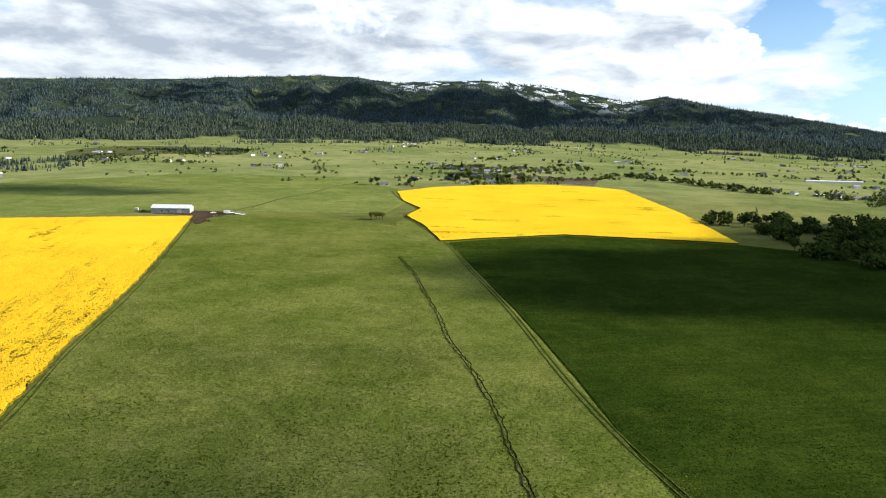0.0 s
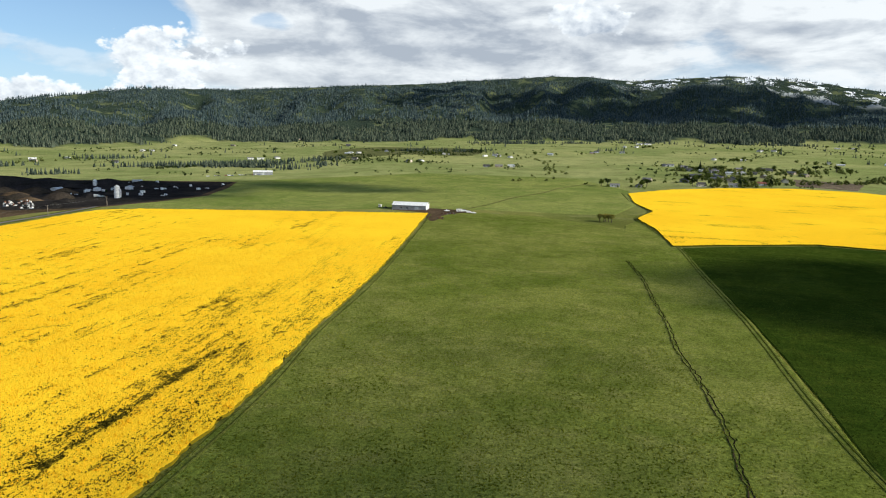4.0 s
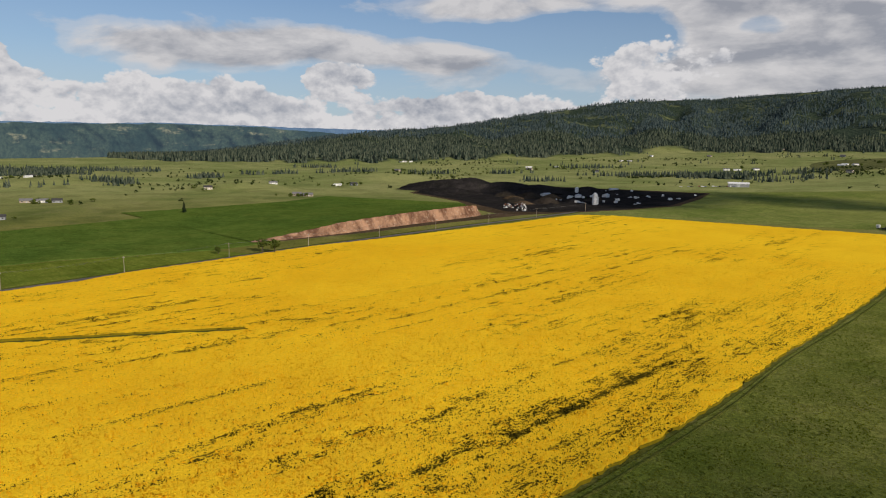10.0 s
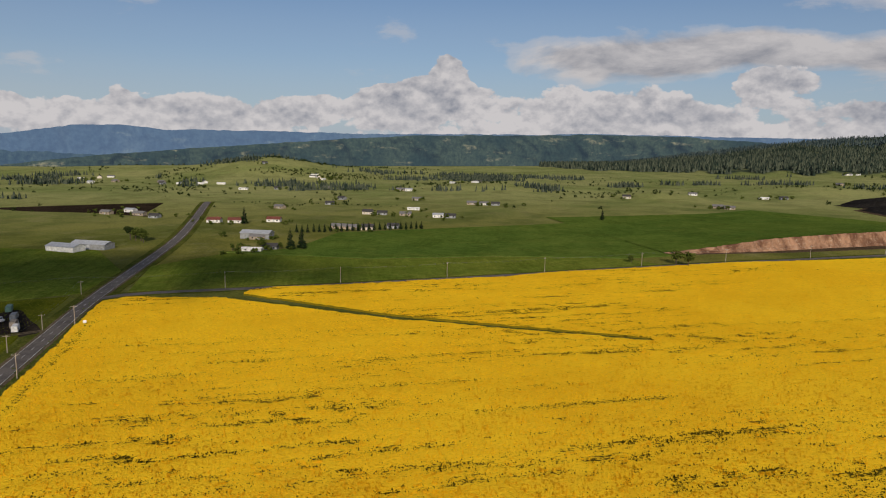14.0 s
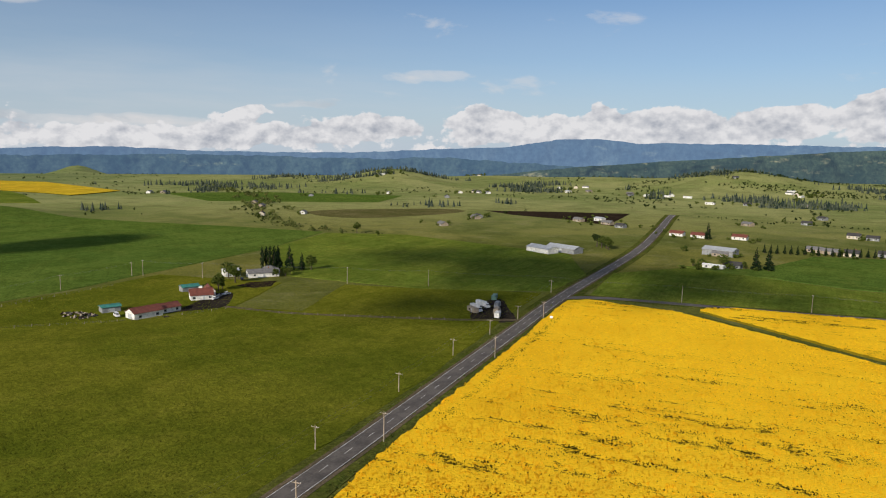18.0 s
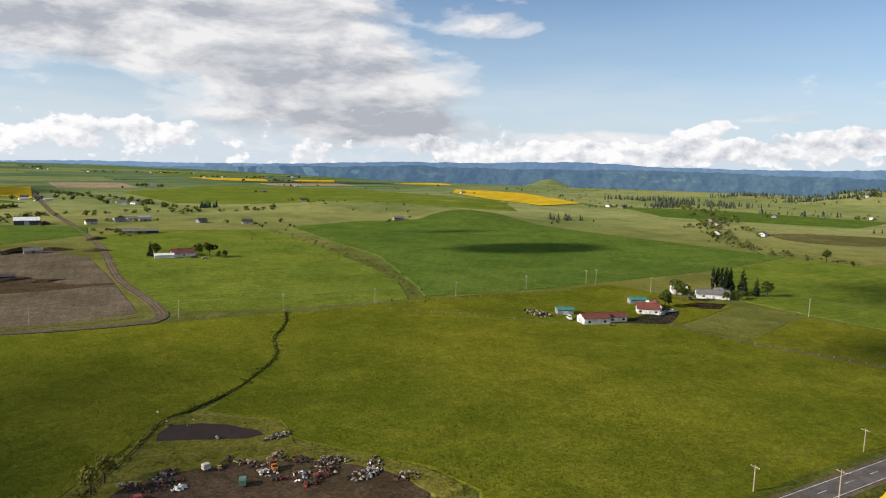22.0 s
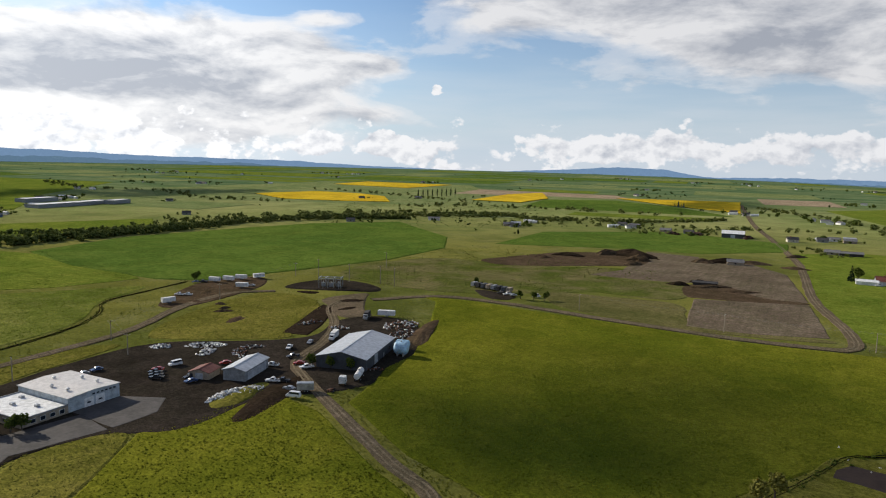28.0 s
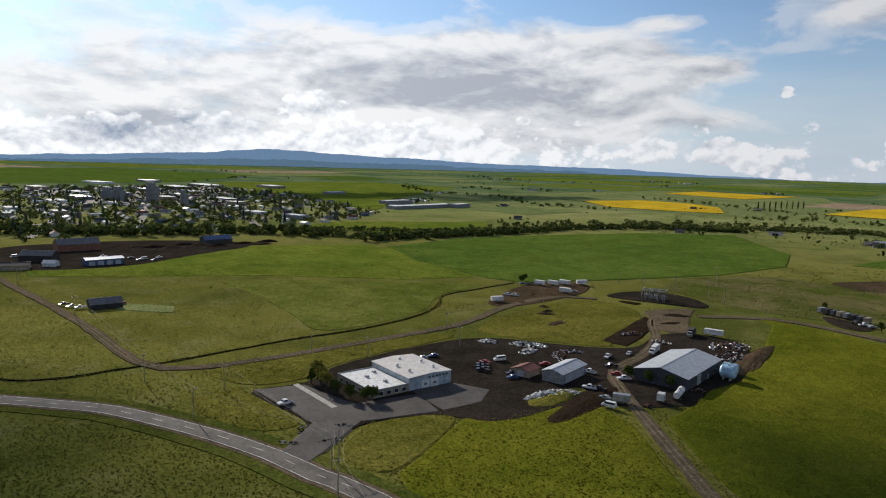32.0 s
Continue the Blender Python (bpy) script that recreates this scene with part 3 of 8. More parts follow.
def rounded(poly):
    """The outline with its corners worn round."""
    for _ in range(2):
        poly = [q for (ax, ay), (bx, by) in zip(poly, poly[1:] + poly[:1]) for q in ((ax * 0.78 + bx * 0.22, ay * 0.78 + by * 0.22), (ax * 0.22 + bx * 0.78, ay * 0.22 + by * 0.78))]
    return poly


def field(name, poly, lift, mat, label, cell=18.0, kind="structure", category="field", **more):
    if mat in (M_meadow, M_rough, M_weedy, M_dry, M_dirt, M_yard, M_track, M_brush) and name not in ("wheat_field", "quarry_floor"):
        poly, cell = rounded([tuple(map(float, p)) for p in poly]), min(cell, 7.0)
        more.setdefault("wobble", 1.3)
    return tagged(drape(name, poly, lift, mat, cell, **more), label, category, kind=kind)


def curve_points(pts, step):
    """A smooth line through the points."""
    p = [Vector((*q, 0)) for q in pts]
    p = [2 * p[0] - p[1]] + p + [2 * p[-1] - p[-2]]
    out = []
    for a, b, c, d in zip(p, p[1:], p[2:], p[3:]):
        n = max(2, int((c - b).length / step))
        for i in range(n):
            t = i / n
            out.append(0.5 * ((2 * b) + (c - a) * t + (2 * a - 5 * b + 4 * c - d) * t * t + (3 * b - a - 3 * c + d) * t ** 3))
    out.append(p[-2])
    return out


def ribbon(name, pts, width, lift, mat, step=8.0, camber=0.0, offset=0.0, wobble=0.0, thick=0.4):
    """A strip of ground along a line: a road, a track, a painted line, a ditch."""
    rng = random.Random(name + str(pts[0]))
    line = curve_points(pts, step)
    verts, faces = [], []
    for i, q in enumerate(line):
        d = (line[min(i + 1, len(line) - 1)] - line[max(i - 1, 0)]).normalized()
        side = Vector((-d.y, d.x, 0))
        w = width * (1 + rng.uniform(-wobble, wobble))
        c = q + side * (offset + rng.uniform(-wobble, wobble) * width * 0.4)
        for s, dz in ((-0.5, -thick), (-0.5, 0), (0, camber), (0.5, 0), (0.5, -thick)):
            e = c + side * (w * s)
            verts.append((e.x, e.y, zg(e.x, e.y) + lift + dz))
        if i:
            k = 5 * i
            faces += [(k - 5 + j, k - 4 + j, k + 1 + j, k + j) for j in range(4)]
    return mesh_object(name, verts, faces, mat)


def leaf_material(name, dark, light, rough=0.9):
    m, net, b = material(name, 1.0, 0, 0.0)
    g = net.node("ShaderNodeNewGeometry")
    wide = net.noise(g.outputs["Position"], 0.5, 4, 0.7)
    mixed = net.math("ADD", net.math("MULTIPLY", g.outputs["Random Per Island"], 0.55), net.math("MULTIPLY", wide, 0.5))
    col = net.mix(net.ramp(mixed, [(0.2, 0.0), (0.8, 1.0)]), dark, light)
    net.put(col, b.inputs["Base Color"])
    thin(net, b, col, 0.08 if "fir" in name else 0.42)
    return m


def thin(net, b, col, share):
    """Leaves let part of the light through."""
    through_leaf, both = net.node("ShaderNodeBsdfTranslucent"), net.node("ShaderNodeMixShader")
    net.put(net.mix(1.0, col, (1.3, 1.35, 0.8), "MULTIPLY"), through_leaf.inputs[0])
    both.inputs[0].default_value = share
    net.put(b.outputs[0], both.inputs[1])
    net.put(through_leaf.outputs[0], both.inputs[2])
    net.put(both.outputs[0], next(n for n in net.tree.nodes if n.type == "OUTPUT_MATERIAL").inputs[0])


# ---- fields ----
CANOLA = [(-234, 666), (-390, 622), (-512, 582), (-538, 560), (-541, 535), (-505, 232), (-465, 92), (-450, 62), (-411, -80), (-404, -93), (-392, -94),
          (-346, -10), (-305, 106), (-300, 107), (-339, -13), (-382, -104), (-382, -152), (-373, -163), (-350, -159), (-274, -143), (-204, -130), (-140, -117),
          (-122, -112), (-80, -104), (-98, 0), (-115, 117), (-131, 204), (-148, 272), (-172, 397)]
# lines where nothing has come up: ends, half width, strength
BARE = [((-166, 233), (-163, 205), 3.0, 0.75), ((-163, 205), (-148, 131), 2.8, 0.8), ((-159, 255), (-157, 263), 1.5, 0.75), ((-206, 395), (-205, 350), 7, 0.36), ((-205, 345), (-190, 215), 12, 0.36),
        ((-227, 469), (-212, 400), 10, 0.34), ((-240, 303), (-228, 220), 4, 0.34), ((-180, 160), (-160, 110), 12, 0.34), ((-227, -79), (-242, -9), 2.0, 0.42), ((-217, 21), (-230, 89), 3.0, 0.42), ((-307, 126), (-299, 145), 3.5, 0.5), ((-326, 146), (-347, 289), 2.5, 0.36),
        ((-181, -95), (-184, -76), 1.6, 0.7), ((-157, -105), (-155, -94), 1.8, 0.6), ((-290, -110), (-294, -80), 2.0, 0.4), ((-213, -61), (-224, -10), 1.6, 0.36), ((-330, -149), (-180, -119), 2.5, 0.42), ((-282, 366), (-262, 250), 3, 0.3)]


def canola_gap(x, y):
    """0 where the crop stands full, 1 where it is bare."""
    u, v = x * -0.215 + y * 0.977, x * 0.977 + y * 0.215
    streak = 0.62 * fnoise(u / 55, v / 2.6, 5) + 0.38 * fnoise(u / 6, v / 1.8, 15)
    patch = fnoise(u / 140, v / 60, 9)
    g = np.clip((streak - 0.46) * 3.0, 0, 0.55) * np.clip((patch - 0.24) * 3.0, 0.2, 1)
    for (ax, ay), (bx, by), w, s in BARE:
        dx, dy = bx - ax, by - ay
        t = np.clip(((x - ax) * dx + (y - ay) * dy) / (dx * dx + dy * dy), 0, 1)
        d = np.hypot(x - ax - t * dx, y - ay - t * dy)
        g = np.maximum(g, s * np.exp(-(d / w) ** 2) * (0.55 + 0.9 * fnoise(u / 9, v / 2.5, 3)))
    near_edge = np.exp(-((v - (-98)) / 32) ** 2) * np.clip((u - 60) / 60, 0, 1) * np.clip((520 - u) / 120, 0, 1)
    g = np.maximum(g, near_edge * np.clip((fnoise(u / 9, v / 3.0, 14) - 0.30) * 1.6, 0, 0.42))
    wheel = np.minimum(np.abs(((v + 8) % 36) - 18 - 0.9), np.abs(((v + 8) % 36) - 18 + 0.9))
    g = np.maximum(g, 0.26 * np.exp(-(wheel / 0.8) ** 2) * (vnoise(u / 30, v / 36, 4) > 0.5))
    return g


M_stem = leaf_material("rapeseed_stems", (0.10, 0.10, 0.012), (0.34, 0.25, 0.014))


def canola(name, poly, cell, label, gap=True):
    ob = drape(name, poly, 1.15, M_canola if cell < 20 else M_canola_far, cell, wobble=0.7, side=M_stem, height=lambda x, y: 0.28 * (vnoise(x / 2.3, y / 2.3, 8) - 0.5) - (0.5 * canola_gap(x, y) if gap else 0))
    co = np.empty(len(ob.data.vertices) * 3)
    ob.data.vertices.foreach_get("co", co)
    x, y = co[0::3], co[1::3]
    attribute(ob, "gap", canola_gap(x, y) if gap else 0.5 * np.clip((fnoise(x / 60, y / 7, 2) - 0.5) * 4, 0, 1))
    flags = np.array([p.material_index == 0 for p in ob.data.polygons])
    ob.data.polygons.foreach_set("use_smooth", flags)
    tagged(ob, label, "rapeseed field", kind="stuff")
    return ob


canola("rapeseed_field", CANOLA, 3.0, "bright yellow flowering rapeseed with thin dark bare streaks")
canola("rapeseed_field", [(-58, 925), (-12, 990), (60, 1040), (151, 1072), (225, 1058), (262, 1025), (264, 770), (249, 588), (180, 602), (108, 613), (40, 585), (0, 565), (-14, 640), (-34, 705), (-22, 765), (-45, 830)], 9.0, "yellow rapeseed in flower on a low rise", False)
FAR_CANOLA = [
    [(1123, -1045), (1109, -1218), (1000, -1230), (892, -1186), (779, -1053), (860, -1000), (963, -965)],
    [(1355, -1560), (1427, -1806), (1132, -1846), (1091, -1550)],
    [(712, -1237), (768, -1509), (742, -1643), (628, -1423), (608, -1244)],
    [(527, -1569), (278, -1655), (215, -1290), (344, -1390)],
    [(-26, -2351), (-257, -2288), (-245, -2037), (-105, -2125)],
    [(-342, -2241), (-474, -2260), (-421, -2003), (-330, -2050)],
    [(-602, -1542), (-670, -1700), (-744, -1643), (-782, -1538), (-735, -1190), (-601, -1110), (-590, -1300)],
    [(-579, -2029), (-815, -2192), (-762, -1956)],
]
for poly in FAR_CANOLA:
    canola("rapeseed_field", poly, 40.0, "distant yellow field of flowering rapeseed", False)

FIELDS = [
    ("wheat_field", [(-230, 668), (-170, 397), (-146, 272), (-129, 204), (-113, 117), (-96, 0), (-78, -100), (20, -98), (60, 60), (70, 180), (20, 200), (16, 245), (4, 302), (-9, 395), (-29, 500), (-40, 640), (-130, 690), (-195, 690)], 0.25, M_meadow, "green spring meadow with pale tufts", 16),
    ("wheat_field", [(26, 164), (60, 160), (50, 254), (38, 355), (8, 556), (-12, 640), (-32, 700), (-42, 660), (-38, 580), (-30, 500), (-10, 395), (3, 302), (15, 245)], 0.3, M_meadow, "strip of green meadow between ditch and track", 14),
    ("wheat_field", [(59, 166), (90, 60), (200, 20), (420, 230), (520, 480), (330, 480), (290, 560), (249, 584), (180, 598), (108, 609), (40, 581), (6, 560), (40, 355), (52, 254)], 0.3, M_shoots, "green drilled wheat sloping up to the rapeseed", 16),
    ("wheat_field", [(-250, 705), (-390, 640), (-540, 580), (-560, 620), (-520, 720), (-710, 830), (-590, 905), (-400, 1120), (-150, 1110), (-60, 960), (-40, 830), (-60, 720), (-200, 715)], 0.3, M_spring, "wide green field behind the barn", 24),
    ("wheat_field", [(-124, -818), (-208, -867), (-289, -862), (-408, -978), (-430, -790), (-490, -616), (-524, -497), (-407, -451), (-353, -439), (-265, -420), (-221, -409), (-141, -402), (-147, -431), (-160, -575), (-138, -708)], 0.5, M_deep, "deep bluish green wheat field on a low swell", 22),
    ("wheat_field", [(-140, -396), (-225, -402), (-280, -412), (-310, -330), (-240, -296), (-150, -345), (-60, -374)], 0.25, M_lush, "grazed paddock behind the farmstead", 16),
    ("wheat_field", [(-62, -376), (-150, -342), (-245, -300), (-300, -186), (-312, -172), (-222, -150), (-126, -133), (-60, -122), (-72, -158), (-64, -176), (-48, -190), (-32, -206), (-30, -222), (-8, -236), (-19, -255), (-34, -282), (-40, -300), (-42, -325), (-51, -352), (-55, -376)], 0.3, M_lush, "lush green hayfield beside the road", 14),
    ("wheat_field", [(-53, -378), (-50, -352), (-41, -325), (-39, -300), (-33, -282), (-18, -255), (-4, -239), (4, -232), (14, -214), (26, -190), (36, -166), (48, -140), (84, -152), (110, -160), (152, -184), (158, -205), (166, -222), (168, -246), (180, -270), (196, -303), (222, -348), (240, -356), (200, -362), (170, -359), (115, -359), (58, -357), (14, -364)], 0.3, M_lush, "lush green hayfield round the pond", 14),
    ("wheat_field", [(90, -136), (112, -146), (156, -171), (190, -178), (180, -140), (186, -126), (160, -88), (150, -86), (60, -104)], 0.25, M_lush, "green meadow between the road and the yard", 10),
    ("wheat_field", [(8, -395), (36, -500), (76, -745), (20, -800), (-90, -790), (-112, -714), (-126, -609), (-137, -517), (-140, -457), (-128, -396), (-56, -388)], 0.3, M_crop, "bright green grass field along the dirt lane", 18),
    ("wheat_field", [(-330, -345), (-407, -448), (-520, -490), (-560, -420), (-545, -240), (-460, -188), (-394, -184), (-352, -246)], 0.3, M_crop, "green field dipping towards the crossroads", 18),
    ("wheat_field", [(-255, -260), (-330, -295), (-352, -246), (-385, -186), (-310, -172), (-297, -186)], 0.25, M_lush, "green paddock by the parked trucks", 14),
    ("wheat_field", [(-542, -148), (-562, -94), (-660, -70), (-689, 3), (-767, 208), (-890, 431), (-721, 534), (-640, 380), (-600, 300), (-545, 218), (-528, 162), (-535, 60), (-520, -31)], 0.5, M_deep, "dark green wheat above the quarry cut", 24),
    ("wheat_field", [(-404, -130), (-432, -41), (-476, 97), (-500, 180), (-524, 160), (-530, 60), (-515, -31), (-538, -140), (-480, -176), (-400, -160)], 0.25, M_crop, "green field along the country road", 18),
    ("wheat_field", [(592, -308), (628, -417), (615, -560), (599, -650), (536, -746), (398, -640), (352, -561), (346, -470), (360, -400), (381, -310), (409, -294), (500, -290)], 0.5, M_deep, "curving field of deep green wheat", 22),
    ("wheat_field", [(330, -625), (342, -765), (228, -878), (90, -835), (82, -760), (146, -688), (218, -676)], 0.4, M_deep, "green wheat behind the dug pit", 24),
    ("brushland", [(-700, 1348), (-900, 1700), (-850, 1950), (-690, 1930), (-522, 1927), (-437, 1613), (-561, 1473)], 0.4, M_brush, "olive brush-covered hillside below the woods", 40),
    ("hay_meadow", [(469, -119), (463, -154), (417, -231), (392, -279), (378, -251), (375, -232), (334, -197), (321, -165), (314, -125), (356, -130), (407, -129), (439, -125)], 0.25, M_meadow, "bright yellow-green hay meadow above the creek", 14),
    ("rough_pasture", [(303, -224), (316, -262), (322, -300), (309, -312), (284, -310), (262, -292), (244, -246), (228, -236), (254, -214), (270, -202), (284, -196)], 0.25, M_rough, "rough yellowish grass beside the substation", 10),
    ("rough_pasture", [(282, -84), (287, -122), (292, -170), (280, -184), (276, -172), (264, -112), (250, -98), (250, -74), (276, -62)], 0.25, M_rough, "rough grass between yard and gravel road", 10),
    ("mown_grass", [(252, -70), (248, -52), (228, -52), (206, -64), (206, -78), (222, -76)], 0.25, M_rough, "mown yellow-green grass by the road", 8),
    ("mown_grass", [(194, -122), (198, -97), (183, -80), (172, -80), (160, -86), (186, -124)], 0.3, M_rough, "mown yellow-green grass below the car park", 8),
    ("stubble_field", [(138, -641), (99, -648), (64, -602), (38, -488), (65, -484), (88, -515), (113, -523)], 0.24, M_stubble, "bare mauve-brown stubble plot under the spoil heaps", 12),
    ("stubble_field", [(99, -455), (67, -467), (37, -479), (20, -393), (60, -377), (85, -376)], 0.24, M_stubble, "bare mauve-brown stubble plot beside the lane", 12),
    ("dirt_strip", [(118, -500), (105, -523), (86, -513), (65, -483), (38, -487), (37, -480), (67, -468), (93, -462), (107, -459)], 0.3, M_dirt, "churned brown strip between the two plots", 8),
    ("dry_grass", [(182, -421), (137, -429), (99, -436), (86, -376), (59, -376), (19, -390), (15, -382), (85, -364), (108, -368), (157, -378), (176, -398)], 0.22, M_dry, "pale dry grass margin along the hayfield", 12),
    ("stubble_field", [(191, -667), (143, -662), (112, -518), (143, -502), (187, -504), (173, -542)], 0.26, M_stubble, "brown fallow running up to the dug pit", 14),
    ("regrowth", [(253, -484), (186, -501), (110, -510), (102, -444), (139, -436), (206, -448)], 0.28, M_weedy, "patch of green regrowth in the stubble", 14),
    ("wheat_field", [(810, -301), (840, -367), (778, -555), (679, -485), (704, -361)], 0.3, M_crop, "green wheat field below the town", 24),
    ("hay_meadow", [(686, -17), (655, -143), (618, -293), (546, -313), (419, -288), (429, -238), (480, -160), (539, -12)], 0.22, M_crop, "darker green band of meadow below the town", 18),
    ("ploughed_field", [(-849, -500), (-905, -400), (-938, -325), (-800, -300), (-776, -285), (-810, -357), (-820, -440)], 0.2, M_soil, "ploughed field of dark brown soil", 20),
    ("stubble_field", [(-673, -698), (-849, -555), (-815, -500), (-628, -560)], 0.3, M_dry, "strip of dry straw-coloured grass", 24),
    ("grain_field", [(872, -1422), (936, -1672), (570, -1695), (486, -1561), (685, -1518)], 0.5, M_hay, "distant pale pinkish bare field", 40),
    ("stubble_field", [(173, 1236), (262, 1194), (231, 1085), (161, 1120)], 0.3, M_stubble, "grey fallow ground behind the rapeseed", 20),
    ("wheat_field", [(690, -1050), (800, -1500), (1100, -1900), (1500, -1700), (1400, -1000), (1100, -800)], 0.4, M_pasture, "distant pale green farmland", 60),
    ("wheat_field", [(350, -1380), (280, -1290), (210, -1200), (560, -1150), (620, -1390), (500, -1480)], 0.6, M_deep, "distant dark green wheat", 50),
    ("wheat_field", [(-500, -1000), (-590, -1280), (-400, -1700), (-100, -1800), (100, -1500), (0, -1200)], 0.5, M_crop, "rolling green wheat in the distance", 60),
    ("wheat_field", [(-760, -1100), (-900, -1000), (-1000, -760), (-860, -700), (-700, -900)], 0.5, M_deep, "strip of dark wheat in the valley", 50),
    ("wheat_field", [(1000, -500), (1300, -700), (1700, -1100), (2100, -1000), (2000, -500), (1500, -450)], 0.5, M_crop, "green fields beyond the town", 70),
    ("wheat_field", [(1800, 100), (2800, 300), (3300, -400), (2600, -800), (2000, -420)], 0.5, M_deep, "far green plain", 90),
]
def plain_fields():
    """The chequer of farmland on the plain, in strips lying along one grid."""
    rng = random.Random(31)
    mats = [(M_deep, "dark green wheat strip on the plain"), (M_crop, "green wheat strip on the plain"), (M_pasture, "pale green pasture on the plain"), (M_deep, "dark green wheat strip on the plain"), (M_hay, "pale bare field on the plain"), (M_pasture, "pale green pasture on the plain"), (M_crop, "green wheat strip on the plain")]
    out = []
    for _ in range(400):
        yaw, r = radians(rng.uniform(168, 272)), rng.uniform(1050, 4300)
        cx, cy = -r * math.sin(yaw), r * math.cos(yaw)
        w, d, a = rng.uniform(120, 420) * r / 1600, rng.uniform(60, 200) * r / 1600, radians(12 + rng.choice((0, 90)))
        poly = [(cx + sx * w / 2 * math.cos(a) - sy * d / 2 * math.sin(a), cy + sx * w / 2 * math.sin(a) + sy * d / 2 * math.cos(a)) for sx, sy in ((-1, -1), (1, -1), (1, 1), (-1, 1))]
        ring = [(cx, cy)] + poly + [((p[0] + q[0]) / 2, (p[1] + q[1]) / 2) for p, q in zip(poly, poly[1:] + poly[:1])]
        solid = [f[1] for f in FIELDS] + FAR_CANOLA + [o[1] for o in out] + [[(700, 120), (1800, 120), (1800, -560), (900, -560), (700, -300)]]
        if any(bool(inside(p, *q)) for p in solid for q in ring) or any(bool(inside(poly, *q)) for p in solid for q in p):
            continue
        mat, label = rng.choice(mats)
        out.append(("wheat_field" if mat not in (M_hay, M_soil) else "bare_field", poly, 0.5, mat, label, 120))
        if len(out) > 70:
            break
    return out


FIELDS += plain_fields()
for name, poly, lift, mat, label, cell in FIELDS:
    field(name, poly, lift, mat, label, cell)

# ---- roads and tracks ----
MAIN = [(-960, -274), (-905, -263), (-745, -228), (-590, -198), (-390, -172), (-301, -156.5), (-222, -142), (-126, -124.5), (-20, -108), (80, -92), (151, -75.5), (170, -68), (188, -62), (209, -52), (229, -40), (248, -27), (261, -13), (276, 5), (310, 50), (372, 140)]
CROSS = [(-380, -168), (-396, -145), (-424, -41), (-468, 97), (-485, 150), (-508, 235), (-540, 390), (-558, 536), (-575, 640), (-560, 760)]
DIRT = [(62, -100), (88, -140), (109, -151), (154, -177), (184, -195), (202, -210), (214, -240), (232, -268), (262, -300), (268, -330)]
LANE = [(260, -1560), (164, -1088), (114, -887), (66, -690), (54, -620), (36, -500), (12, -410), (9, -376), (22, -368), (58, -363), (115, -364), (183, -368), (228, -362), (255, -328)]
RAIL = [(640, 30), (528, 3), (436, -19), (367, -33), (300, -44), (284, -60), (282, -86), (286, -122), (291, -156), (297, -191), (308, -217), (325, -249), (334, -290), (318, -312)]


def road(name, pts, width, mat, label, lift=0.35, kind="structure"):
    return tagged(ribbon(name, pts, width, lift, mat, camber=0.08 if mat is M_asphalt else -0.05, wobble=0.0 if mat is M_asphalt else 0.1), label, "road", kind=kind)


road("road", MAIN, 7.2, M_asphalt, "two-lane grey asphalt country road")
road("road", CROSS, 6.0, M_asphalt, "narrow asphalt side road between fields", 0.32)
road("dirt_track", DIRT, 5.0, M_track, "rutted brown dirt drive into the yard")
for rut_line in (DIRT, LANE, RAIL):
    for off in (-0.95, 0.95):
        tagged(ribbon("wheel_rut", rut_line, 0.75, 0.46, M_rut, 5, 0.0, offset=off, wobble=0.15, thick=0.02), "pale worn wheel rut of the track", "track", kind="structure")
road("dirt_track", LANE, 6.4, M_track, "pale dirt lane between fields", 0.4)
road("dirt_track", RAIL, 5.5, M_track, "brown gravel road past the creek", 0.4)
for off in (-3.3, 3.3):
    tagged(ribbon("edge_line", MAIN, 0.16, 0.37, M_line, offset=off, thick=0.0), "white edge line painted on the road", "road marking", kind="structure")
for off in (-4.35, 4.35):
    tagged(ribbon("road_shoulder", MAIN, 1.3, 0.30, M_track, offset=off, wobble=0.15), "pale gravel shoulder of the road", "road", kind="structure")
for off in (-7.0, 7.0):
    tagged(ribbon("verge", MAIN, 4.6, 0.22, M_verge, offset=off, wobble=0.12), "rough grass verge along the road", "verge", kind="structure")
    tagged(ribbon("verge", CROSS, 4.0, 0.22, M_verge, offset=off * 0.72, wobble=0.15), "rough grass verge along the side road", "verge", kind="structure")

dashes = tagged(new("centre_line"), "broken white centre line on the road", "road marking", kind="structure")
for i, (p, q) in enumerate(zip(curve_points(MAIN, 4.0), curve_points(MAIN, 4.0)[1:])):
    if i % 3 == 0 and -520 < p.x < 300:
        d = ribbon("dash", [(p.x, p.y), (q.x, q.y)], 0.16, 0.46, M_line, 4.0, thick=0.0)
        d.parent = dashes

# ---- the far ranges ----
FAR_RANGE = [(45, 0.8), (62, 1.0), (69, 1.05), (75, 1.18), (80, 1.05), (86, 1.0), (94, 0.86), (97, 0.96), (102, 0.94), (107, 0.95), (109, 0.9), (112, 1.22), (115, 1.07), (119, 0.4), (124, 0.2), (132, -0.28), (141, -0.35), (149, -0.1), (157, -0.42), (164, -0.5), (170, -0.85), (178, -1.0)]
WEST_RANGE = [(170, -0.85), (178, -1.0), (186, -0.98), (192, -1.1), (195, -0.62), (199, -0.5), (203, -0.8), (209, -1.1), (220, -0.78), (226, -0.5), (233, -0.43), (242, -0.1), (248, 0.18), (252, 0.42), (256, 0.05), (263, -0.24), (270, -0.44), (290, -0.4), (315, 0.8), (330, 1.5)]
